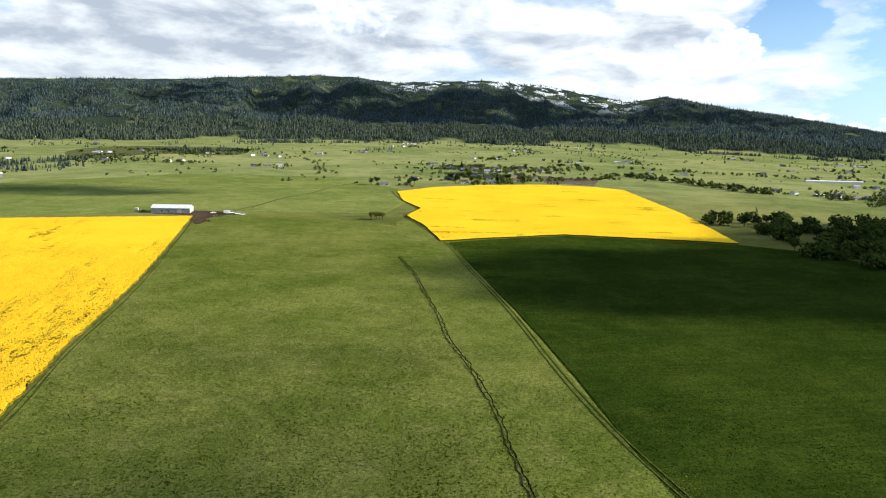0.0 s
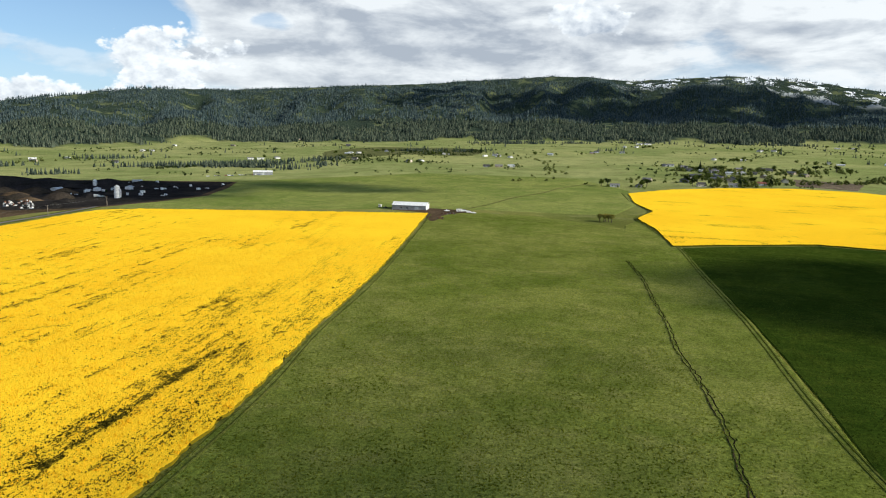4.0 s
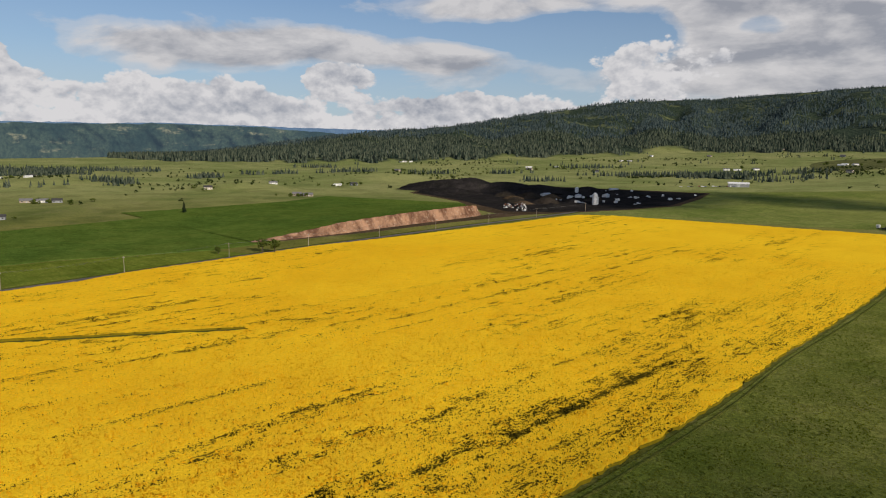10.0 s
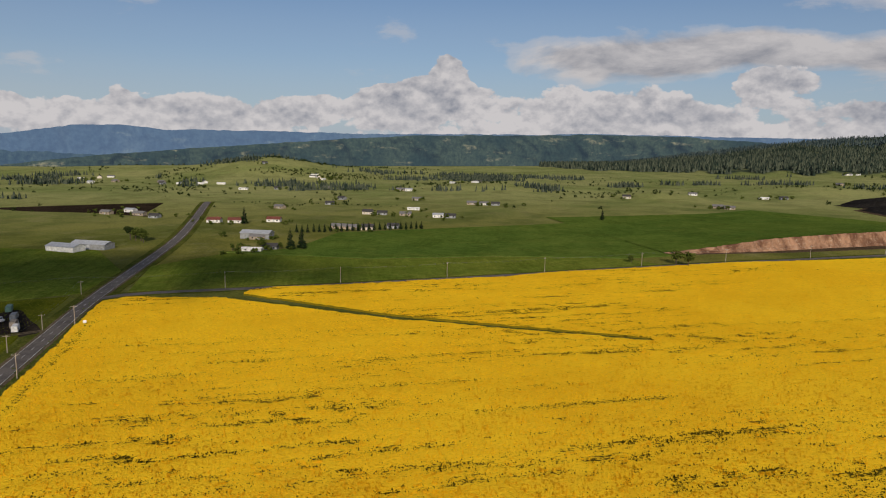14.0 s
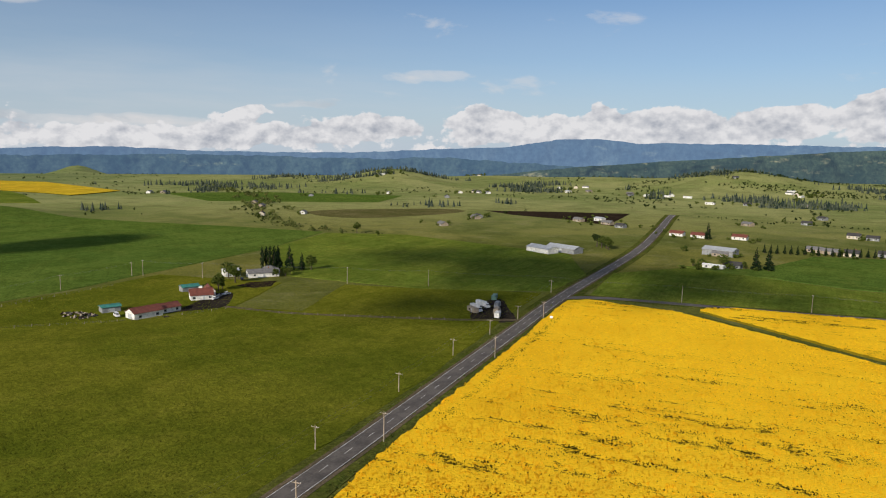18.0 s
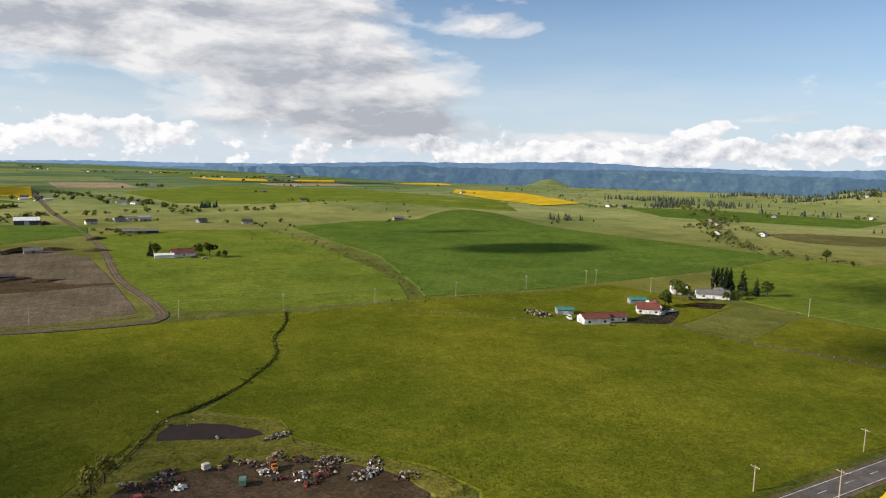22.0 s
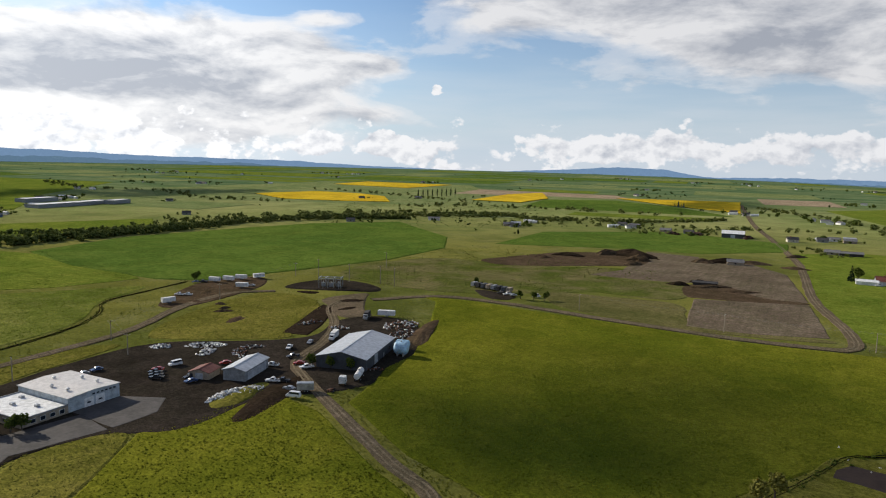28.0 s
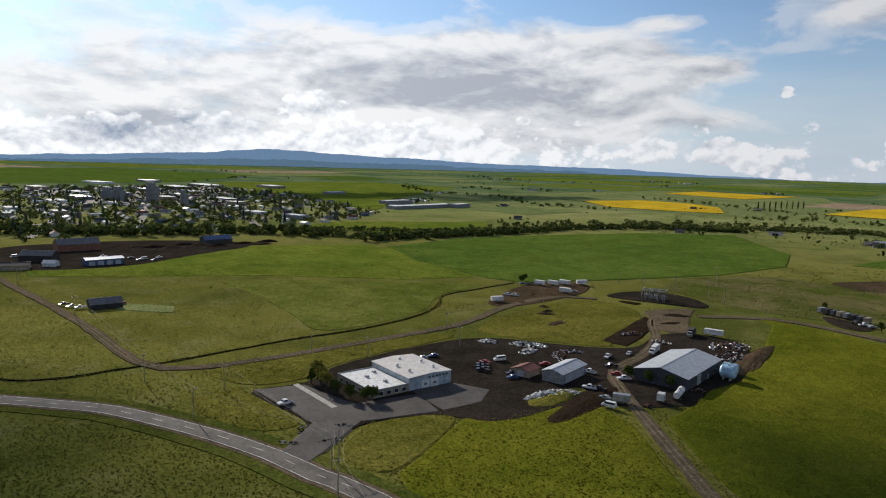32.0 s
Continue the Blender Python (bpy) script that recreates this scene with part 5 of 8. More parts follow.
def lorry(x, y, rot, paint="white", box=M_white, label="white box lorry parked on gravel", length=7.0, lift=0.35):
    ob = thing("lorry", x, y, rot, label, "truck", "parked lorries", lift)
    part("chassis", Shape().box(0, 0, 0.6, length + 2.2, 0.9, 0.3), M_dark, ob)
    cab = part("cab", Shape().prism([(length / 2 + 0.1, 0.7), (length / 2 + 2.4, 0.7), (length / 2 + 2.4, 1.6), (length / 2 + 1.5, 1.7), (length / 2 + 1.2, 2.7), (length / 2 + 0.1, 2.8)], -1.1, 1.1), CAR_PAINT[paint], ob)
    part("windscreen", Shape().box(length / 2 + 1.38, 0, 1.75, 0.14, 1.8, 0.8), M_glass, cab)
    part("cargo_box", Shape().box(-0.6, 0, 0.95, length, 2.4, 2.5, 0, 0.05), box, ob)
    wheels(ob, (-length / 2 + 0.6, -length / 2 + 1.8, length / 2 + 1.3), 1.0, 0.5, 0.3)
    return ob


def trailer(x, y, rot, label="white box trailer parked on gravel", length=9.0, mat=M_white, name="box_trailer", lift=0.35):
    ob = thing(name, x, y, rot, label, "trailer", "parked trailers", lift)
    part("box", Shape().box(0, 0, 0.9, length, 2.5, 2.5, 0, 0.12), mat, ob)
    part("door", Shape().box(length * 0.1, -1.27, 1.0, 0.8, 0.06, 1.9), M_door, ob)
    part("window", Shape().box(-length * 0.2, -1.27, 1.7, 1.1, 0.06, 0.7), M_glass, ob)
    part("drawbar", Shape().box(length / 2 + 0.8, 0, 0.6, 1.8, 0.2, 0.2), M_dark, ob)
    wheels(ob, (-0.8, 0.2), 1.05, 0.42, 0.26)
    return ob


# ---- trees ----
M_leaf = leaf_material("broad_leaves", (0.048, 0.074, 0.016), (0.130, 0.160, 0.036))
M_leafspring = leaf_material("spring_leaves", (0.080, 0.105, 0.030), (0.200, 0.220, 0.070))
M_leafdark = leaf_material("dark_leaves", (0.018, 0.032, 0.011), (0.050, 0.072, 0.022))
M_willow = leaf_material("yellow_green_leaves", (0.19, 0.18, 0.036), (0.32, 0.29, 0.075))
M_spire = leaf_material("spire_needles", (0.012, 0.026, 0.013), (0.036, 0.058, 0.024))


def tree_proto(kind, x, y, rot, high, label):
    rng = random.Random(kind + label)
    ob = thing(kind, x, y, rot, label, "tree", "single trees", 0.1)
    if kind in ("conifer_tree", "poplar_tree"):
        part("trunk", Shape().turned(0, 0, [(high * 0.02 + 0.08, -0.4), (high * 0.014 + 0.04, high * 0.5), (0.03, high * 0.93)], 7), M_bark, ob)
        s = Shape()
        n = 120 if kind == "conifer_tree" else 90
        for i in range(n):
            t = (i + rng.random()) / n
            wide = (high * 0.19 * (1 - t) ** 0.8 + 0.12) if kind == "conifer_tree" else high * 0.085 * (math.sin(math.pi * (0.1 + 0.86 * t)) ** 0.6)
            a = rng.uniform(0, 6.28)
            rr = wide * rng.uniform(0.35, 1.0)
            s.clump(rr * math.cos(a), rr * math.sin(a), high * (0.08 + 0.9 * t), max(0.25, wide * 0.42), rng, 0.6 if kind == "conifer_tree" else 1.4)
        part("crown", s, M_spire, ob)
    else:
        part("trunk", Shape().turned(0, 0, [(high * 0.03 + 0.1, -0.4), (high * 0.022 + 0.06, high * 0.3), (high * 0.012, high * 0.62)], 7), M_bark, ob)
        limb = Shape()
        for i in range(5):
            a = i * 1.26 + rng.uniform(-.3, .3)
            bx, by, bz = math.cos(a) * high * 0.26, math.sin(a) * high * 0.26, high * rng.uniform(0.5, 0.72)
            w = high * 0.011
            limb.add([(w, 0, high * 0.28), (-w, w, high * 0.28), (-w, -w, high * 0.28), (bx, by, bz)], [(0, 1, 3), (1, 2, 3), (2, 0, 3), (2, 1, 0)])
        part("limb", limb, M_bark, ob)
        s = Shape()
        lobes = [(rng.uniform(-.22, .22) * high, rng.uniform(-.22, .22) * high, rng.uniform(.45, .8) * high, rng.uniform(.16, .26) * high) for _ in range(7)]
        for lx, ly, lz, lr in lobes:
            for i in range(26):
                v = Vector((rng.gauss(0, 1), rng.gauss(0, 1), rng.gauss(0, 1))).normalized() * lr * rng.uniform(0.55, 1.05)
                s.clump(lx + v.x, ly + v.y, max(high * 0.14, lz + v.z * 0.85), lr * rng.uniform(0.2, 0.34), rng)
        part("crown", s, M_willow if kind == "willow_bush" else M_leafdark if "dark" in label else M_leaf, ob)
    return ob


TREES = {}
TREE_KINDS = [("conifer_tree", 13, "dark green pointed conifer on grassland"), ("conifer_tree", 18, "tall dark green fir with a narrow crown"), ("broadleaf_tree", 11, "round green broadleaf tree in full leaf"),
              ("broadleaf_tree", 14, "large dark-leaved tree with an uneven crown"), ("poplar_tree", 17, "tall slim dark green poplar"), ("willow_bush", 6, "bushy yellow-green willow in leaf"), ("broadleaf_tree", 6, "small green bushy tree"), ("conifer_tree", 8, "small dense dark conifer in a row")]


def tree(kind, x, y, rot=None, group="single trees"):
    rot = (x * 37 + y * 17) % 360 if rot is None else rot
    if kind not in TREES:
        name, high, label = TREE_KINDS[kind]
        TREES[kind] = tagged(tree_proto(name, x, y, rot, high, label), group=group)
        return TREES[kind]
    return tagged(copy_thing(TREES[kind], at(x, y, rot, 0.1)), group=group)


def bushes(name, spots, mat, label, category="trees", per=12, seed=2, grain=1.0):
    """Leafy crowns too many to count, in one mesh: spots of x, y, height."""
    rng = np.random.default_rng(seed)
    spots = np.asarray(spots, float)
    n = len(spots)
    base = ground(spots[:, 0], spots[:, 1])
    h = spots[:, 2]
    off = rng.normal(0, 1, (n, per, 3))
    off /= np.linalg.norm(off, axis=2, keepdims=True)
    off *= rng.uniform(0.35, 1.0, (n, per, 1)) * 0.46 * h[:, None, None]
    off[:, :, :2] *= 1.25
    c = np.stack([spots[:, 0], spots[:, 1], base + h * 0.42], -1)[:, None] + off
    r = (h[:, None] * rng.uniform(0.14, 0.26, (n, per)) * grain)[..., None, None]
    octa = np.array([(1, 0, 0), (-1, 0, 0), (0, 1, 0), (0, -1, 0), (0, 0, 0.85), (0, 0, -0.85)], float)
    verts = (c[:, :, None] + octa[None, None] * r * rng.uniform(0.7, 1.3, (n, per, 6, 1))).reshape(-1, 3)
    one = np.array([(0, 2, 4), (2, 1, 4), (1, 3, 4), (3, 0, 4), (2, 0, 5), (1, 2, 5), (3, 1, 5), (0, 3, 5)])
    faces = (one[None] + (np.arange(n * per) * 6)[:, None, None]).reshape(-1, 3)
    return bulk(name, verts, faces, mat, label, category)


def bulk(name, verts, faces, mat, label, category):
    me = bpy.data.meshes.new(name)
    me.vertices.add(len(verts))
    me.vertices.foreach_set("co", verts.ravel().astype(np.float32))
    me.loops.add(faces.size)
    me.loops.foreach_set("vertex_index", faces.ravel().astype(np.int32))
    me.polygons.add(len(faces))
    me.polygons.foreach_set("loop_start", np.arange(0, faces.size, faces.shape[1], dtype=np.int32))
    me.update(calc_edges=True)
    me.materials.append(mat)
    return tagged(new(name, me), label, category, kind="stuff")


def mound(name, x, y, rx, ry, high, mat, label, category="heap", rot=0.0, rough=0.25, seed=1, n=18):
    """A heap of loose material with an uneven surface."""
    c, s = math.cos(radians(rot)), math.sin(radians(rot))
    verts, faces = [], []
    rows = 7
    for k in range(rows):
        t = k / (rows - 1)
        for i in range(n):
            a = 2 * math.pi * i / n
            wob = 1 + rough * (float(vnoise(np.array([math.cos(a) * 2 + seed * 9]), np.array([math.sin(a) * 2 + k * 0.5]), seed)[0]) - 0.5) * 2
            px, py = (1 - t) * rx * math.cos(a) * wob, (1 - t) * ry * math.sin(a) * wob
            wx, wy = x + px * c - py * s, y + px * s + py * c
            top = high * (1 - (1 - t) ** 1.5) * (0.85 + 0.3 * wob * 0.5)
            verts.append((wx, wy, zg(wx, wy) + (top if k else -0.5)))
        if k:
            q = n * k
            faces += [(q - n + i, q - n + (i + 1) % n, q + (i + 1) % n, q + i) for i in range(n)]
    faces.append(tuple(n * (rows - 1) + i for i in range(n)))
    return tagged(mesh_object(name, verts, faces, mat), label, category)


def rubble(name, x, y, rx, ry, n, size, mats, label, category="scrap pile", seed=1, high=1.5, lift=0.2):
    """A heap of separate uneven pieces, as one thing with a part for each colour of piece."""
    rng = random.Random(seed)
    ob = thing(name, x, y, rng.uniform(0, 180), label, category, lift=lift)
    shapes = [Shape() for _ in mats]
    for i in range(n):
        a, q = rng.uniform(0, 6.28), math.sqrt(rng.random())
        k = rng.randrange(len(mats))
        s = Shape() if n <= 60 else shapes[k]
        px, py = rx * q * math.cos(a), ry * q * math.sin(a)
        pz = high * (1 - q) * rng.uniform(0.3, 1.0)
        if rng.random() < 0.5:
            s.box(px, py, pz - 0.15, size * rng.uniform(0.5, 2.2), size * rng.uniform(0.3, 0.8), size * rng.uniform(0.3, 0.8), rng.uniform(0, 3.1), 0.05)
        else:
            s.clump(px, py, pz + size * 0.2, size * rng.uniform(0.4, 0.9), rng)
        if n <= 60:
            part("piece", s, mats[k], ob)
    for s, m in zip(shapes, mats):
        if s.v:
            tagged(part("loose_scrap", s, m, ob), kind="stuff")
    return ob


# ---- the workshop yard by the bend of the road ----
LOT = [(247, -70), (244, -96), (262, -112), (275, -177), (268, -198), (250, -212), (232, -228), (222, -246), (238, -276), (228, -296), (206, -298), (182, -276), (172, -252), (160, -226), (158, -205), (166, -186), (182, -172), (176, -134), (194, -121), (200, -95), (186, -77), (196, -72), (206, -81), (222, -78)]
field("yard", LOT, 0.3, M_yard, "dark gravel yard with tyre marks", 8, category="yard")
field("parking_lot", [(246, -74), (243, -92), (216, -100), (214, -124), (196, -122), (200, -95), (184, -76), (178, -68), (188, -64), (197, -73), (206, -81), (222, -79)], 0.36, M_lot, "worn asphalt car park", 6, category="parking lot")
field("forecourt", [(219, -124), (219.5, -142), (206, -150), (197, -140), (196, -124)], 0.37, M_lot, "asphalt apron before the roller doors", 5, category="forecourt")


def workshop():
    ob = thing("workshop", 232, -128, 5, "pale metal-clad workshop with a low white front wing", "building")
    # local x runs away from the road, local y towards the wing
    part("main_wall", Shape().add([(sx * 13, sy * 9.6 - 3.4, z) for z in (-0.5, 5.0) for sx, sy in ((-1, -1), (1, -1), (1, 1), (-1, 1))] + [(-13, -3.4, 5.55), (13, -3.4, 5.55)],
                                  [(3, 2, 1, 0), (0, 1, 5, 4), (2, 3, 7, 6), (1, 2, 6, 9, 5), (3, 0, 4, 8, 7)]), plain("pale_blue_grey_cladding", (0.42, 0.47, 0.50), 0.55), ob)
    for s in (-1, 1):
        part("roof_slope", Shape().add([(sx * 13.3, -3.4 + s * q, z) for sx in (-1, 1) for q, z in ((9.9, 5.03), (0, 5.58), (0, 5.74), (9.9, 5.19))], [(0, 1, 2, 3), (7, 6, 5, 4), (0, 4, 5, 1), (3, 2, 6, 7), (0, 3, 7, 4), (1, 5, 6, 2)]), plain("pale_tan_metal_roof", (0.62, 0.58, 0.54), 0.5, 0.1, 0.1), ob)
    for x, y in ((-7, -9), (-7, 2), (1, -9), (1, 2.2), (8, -3.4)):
        part("roof_vent", Shape().turned(x, y, [(0.45, 5.2), (0.45, 6.0), (0.7, 6.05), (0.7, 6.35), (0.1, 6.6)], 9), M_trim, ob)
    for u in (-9.8, -5.6):
        d = part("roller_door", Shape().box(-13.06, u + 4.4, 0, 0.1, 3.4, 3.4), M_trim, ob)
        part("door_window", Shape().box(-13.13, u + 4.4, 1.5, 0.08, 1.4, 0.5), M_glass, d)
    for k in range(6):
        part("high_window", Shape().box(-13.06, -11 + k * 1.6, 3.9, 0.1, 0.9, 0.5), M_glass, ob)
    part("wing_wall", Shape().box(-0.6, 14.2, -0.5, 25, 15.8, 3.4), M_tan, ob)
    part("wing_roof", Shape().box(-0.6, 14.2, 2.903, 24.4, 15.2, 0.1), M_roofwhite, ob)
    rimmed = Shape()
    for bx, by, sx, sy in ((-12.95, 14.2, 0.3, 15.8), (11.75, 14.2, 0.3, 15.8), (-0.6, 21.95, 24.4, 0.3)):
        rimmed.box(bx, by, 2.905, sx, sy, 0.4)
    part("parapet", rimmed, M_grey, ob)
    for k in range(4):
        w = part("window", Shape().box(-13.14, 8.5 + k * 3.2, 0.9, 0.08, 1.8, 1.4), M_trim, ob)
        part("pane", Shape().box(-13.19, 8.5 + k * 3.2, 1.0, 0.06, 1.6, 1.2), M_glass, w)
    for k in range(5):
        w = part("window", Shape().box(-10 + k * 4.6, 22.14, 0.9, 1.8, 0.08, 1.4), M_trim, ob)
        part("pane", Shape().box(-10 + k * 4.6, 22.19, 1.0, 1.6, 0.06, 1.2), M_glass, w)
    for x, y in ((-6, 12), (2, 15), (6, 9.5)):
        part("air_unit", Shape().box(x, y, 3.0, 1.5, 1.2, 0.8, 0, 0.08), M_steel, ob)


workshop()
for x, y, k in ((247, -99, 5), (243, -95, 6), (239, -97, 5), (221, -101, 6), (216.5, -104, 6), (216, -107, 6), (227, -98, 6), (233, -97, 5)):
    tree(k, x, y, group="trees by the workshop").scale = (1.3, 1.3, 1.45) if k == 5 else (1, 1, 1)
tagged(part("path", Shape().box(230, -91, zg(230, -91) + 0.3, 30, 2.2, 0.14, 0.1), M_concrete, None), "pale concrete path beside the car park", "path", kind="structure")
steel = gable("machine_shed", "large dark blue-grey steel shed with a silver roof", "building", 185.3, -228.6, -71.3, 36.6, 21, 5.0, 7.4, M_slate, M_roofmetal,
              [("r", -4, 0.0, 4.2, 4.0), ("r", 5, 0.0, 4.2, 4.0), ("f", -6, 0.0, 4.2, 4.2), ("f", 4, 0, 1.2, 2.2)], [("l", -3, 1.4, 1.4, 1.0), ("l", 4, 1.4, 1.4, 1.0), ("f", 12, 1.6, 2.4, 1.2)], over=0.5)
for dx, dy in ((191, -207.5), (183, -209.5), (175, -212)):
    tree(6, dx, dy, group="shrubs along the shed")
gable("open_shed", "grey pole shed with an open front and pale mono roof", "shed", 205, -185.5, -70, 19, 9, 4.3, 5.6, M_grey, M_roofmetal, [("f", 0, 0, 15, 3.4)])
gable("storage_shed", "weathered tan shed with a rusty brown roof", "shed", 215, -174, -70, 8, 8, 3.0, 4.2, M_tan, M_roofred, [("l", 0, 0, 3, 2.6)])


def round_tank(x, y, rot, r, length, label):
    ob = thing("storage_tank", x, y, rot, label, "tank", "pale blue tanks", 0.3)
    part("shell", Shape().turned(0, 0, [(r * 0.3, -length / 2 - r * 0.45), (r * 0.75, -length / 2 - r * 0.3), (r, -length / 2), (r, length / 2), (r * 0.75, length / 2 + r * 0.3), (r * 0.3, length / 2 + r * 0.45)], 16, "x", r + 0.5), M_tank, ob)
    for s in (-1, 1):
        part("saddle", Shape().box(s * length * 0.3, 0, -0.3, 0.5, r * 1.6, r * 0.7 + 0.5), M_concrete, ob)
    part("manhole", Shape().turned(0, 0, [(0.35, 0), (0.35, 0.4), (0.42, 0.42), (0.42, 0.5)], 10, "z", 2 * r + 0.4), M_steel, ob)


round_tank(172, -242, 20, 2.7, 4.2, "pale blue round-ended tank lying on saddles")
round_tank(177, -250, 20, 1.9, 5.0, "smaller pale blue tank beside the shed")


def tanker(x, y, rot):
    ob = thing("tank_trailer", x, y, rot, "white tank trailer standing before the shed", "trailer", lift=0.3)
    part("tank", Shape().turned(0, 0, [(0.6, -4.6), (1.2, -4.4), (1.25, 4.4), (0.6, 4.6)], 14, "x", 2.1), M_white, ob)
    part("frame", Shape().box(0, 0, 0.7, 9.0, 1.2, 0.25), M_dark, ob)
    part("hatch", Shape().turned(0.5, 0, [(0.4, 0), (0.4, 0.3)], 10, "z", 3.3), M_steel, ob)
    wheels(ob, (-3.4, -2.2, 3.0), 1.0, 0.5, 0.3)


tanker(166, -206, -62)
trailer(166, -196.5, -60, "short white tank cart on wheels", 3.0, M_white)
rubble("scrap_bin", 165, -189, 1.6, 1.2, 14, 0.9, [M_rust, M_dark], "rusty skip full of scrap iron", "skip", 5, 1.3, 0.3)
lorry(213, -246, 116, label="white lorry parked behind the steel shed")
lorry(227, -288, 118, "silver", M_dark, "dark tipper lorry on the dirt drive")
trailer(221, -297, 25, "white box trailer beside the scrap")
trailer(172, -183, 40, "flat trailer with a pale load", 6.0, M_steel)
for k, x, y, r in ((0, 217, -221, 120), (0, 191, -204, 60), (3, 197, -206, 40), (0, 189, -184, 30), (2, 186, -186, 25), (1, 178, -181, 10), (4, 235, -176, 80), (2, 229, -163, 35), (2, 232, -165, 35), (3, 235, -168, 35), (2, 226, -161, 35), (2, 217, -169, 80), (5, 213, -166, 75), (0, 204, -198, 20),
                   (2, 252, -142, 80), (1, 252, -148, 80), (5, 253, -154, 85), (3, 221, -189, 60), (0, 226, -79, 95), (1, 216, -233, 115), (2, 206, -212, 70), (4, 171, -176, 20)):
    car(k, x, y, r, 0.38)
PILE_MIX = [M_rust, M_dark, M_steel]
for i, (x, y) in enumerate(((199, -89), (190, -80), (203, -76), (194, -69))):
    rubble("kerb_rock", x, y, 3.5, 1.4, 22, 0.55, [M_soil, M_dirt, M_concrete], "dark rocks edging the car park", "rock", 400 + i, 0.5)
for i, (x, y, rx, ry, n, label) in enumerate(((263, -190, 5, 3, 60, "pile of grey steel scrap at the yard's edge"), (250, -203, 9, 4, 110, "long heap of grey pipes and scrap"), (241, -196, 6, 3, 60, "low heap of scrap metal"), (229, -204, 8, 3, 60, "row of rusty iron parts"),
                                               (232, -212, 7, 2.5, 50, "rusty beams stacked at the fence"), (224, -262, 5, 4, 50, "junk and tyres beside the drive"), (243, -262, 8, 2.5, 40, "pallets and oddments along the bank"),
                                               (203, -285, 12, 9, 170, "big heap of rusty scrap iron"), (190, -272, 8, 8, 100, "rusty scrap iron beside the bank"), (196, -215, 4, 2.5, 30, "crates and boards by the shed"), (168, -219, 3, 2, 24, "oddments along the shed wall"))):
    rubble("scrap_pile", x, y, rx, ry, n, 0.85, PILE_MIX if i not in (0, 1, 2) else [M_steel, M_white, M_grey], label, seed=i + 3)
rubble("rubble_heap", 190, -167, 12, 4.5, 190, 0.9, [M_concrete, M_white, M_trim], "heap of pale broken concrete", "rubble", 40, 2.2)
mound("earth_bank", 188, -166, 16, 6.5, 1.5, M_rough, "low grassy bank under the rubble", "bank", 100, seed=3)
mound("earth_bank", 178, -172, 26, 7, 1.0, M_soil, "dark bare earth bank at the yard's edge", "bank", 108, seed=5)
mound("earth_bank", 186, -280, 30, 6, 1.6, M_dirt, "weedy brown earth bank round the scrap yard", "bank", 112, seed=7)
field("cinder_strip", [(240, -240), (262, -286), (268, -300), (256, -296), (236, -262), (228, -244)], 0.32, M_soil, "strip of black cinders along the drive", 8, category="yard")

# creek, gravel pads and the substation
CREEK = [(330, 12), (301, 4), (292, -14), (294, -34), (296, -54), (302, -83), (308, -111), (312, -147), (325, -186), (344, -212), (368, -231), (378, -267), (386, -300)]
tagged(ribbon("creek", CREEK, 1.5, 0.3, M_soil, 4, -0.6, wobble=0.4), "narrow dark creek between grassy banks", "creek", kind="structure")
field("gravel_pad", [(322, -245), (338, -240), (372, -290), (378, -318), (366, -342), (352, -338), (336, -318), (326, -280)], 0.35, M_dirt, "bare brown pad with parked trailers", 8, category="yard")
field("gravel_pad", [(323, -324), (306, -330), (284, -342), (268, -350), (274, -360), (290, -368), (308, -368), (322, -362), (327, -340)], 0.6, M_yard, "raised grey gravel pad of the substation", 8, category="yard")
field("dirt_yard", [(270, -345), (262, -330), (240, -300), (228, -296), (238, -280), (262, -300), (282, -312)], 0.33, M_track, "bare dirt where the drives meet", 8, category="yard")


def substation():
    ob = thing("substation", 300, -343, 30, "electric substation of grey steel frames", "substation", lift=0.6)
    for x in (-7, -2.5, 2.5, 7):
        for y in (-3.5, 3.5):
            part("post", Shape().box(x, y, -0.3, 0.35, 0.35, 6.0), M_steel, ob)
    for y in (-3.5, 3.5):
        part("beam", Shape().box(0, y, 5.4, 15, 0.5, 0.5), M_steel, ob)
    for x in (-7, -2.5, 2.5, 7):
        part("beam", Shape().box(x, 0, 5.9, 0.4, 8, 0.4), M_steel, ob)
    for x in (-5, 0, 5):
        t = part("transformer", Shape().box(x, -1, -0.3, 2.4, 2.0, 2.6, 0, 0.1), M_grey, ob)
        part("insulator", Shape().turned(x, -1, [(0.15, 2.3), (0.3, 2.5), (0.15, 2.7), (0.3, 2.9), (0.1, 3.5)], 8), M_trim, t)
    for x in (-6, -3, 1, 4, 6.5):
        part("switch_frame", Shape().box(x, 5.5, -0.3, 0.3, 0.3, 4.0).box(x, 5.5, 3.7, 1.6, 0.3, 0.25), M_steel, ob)


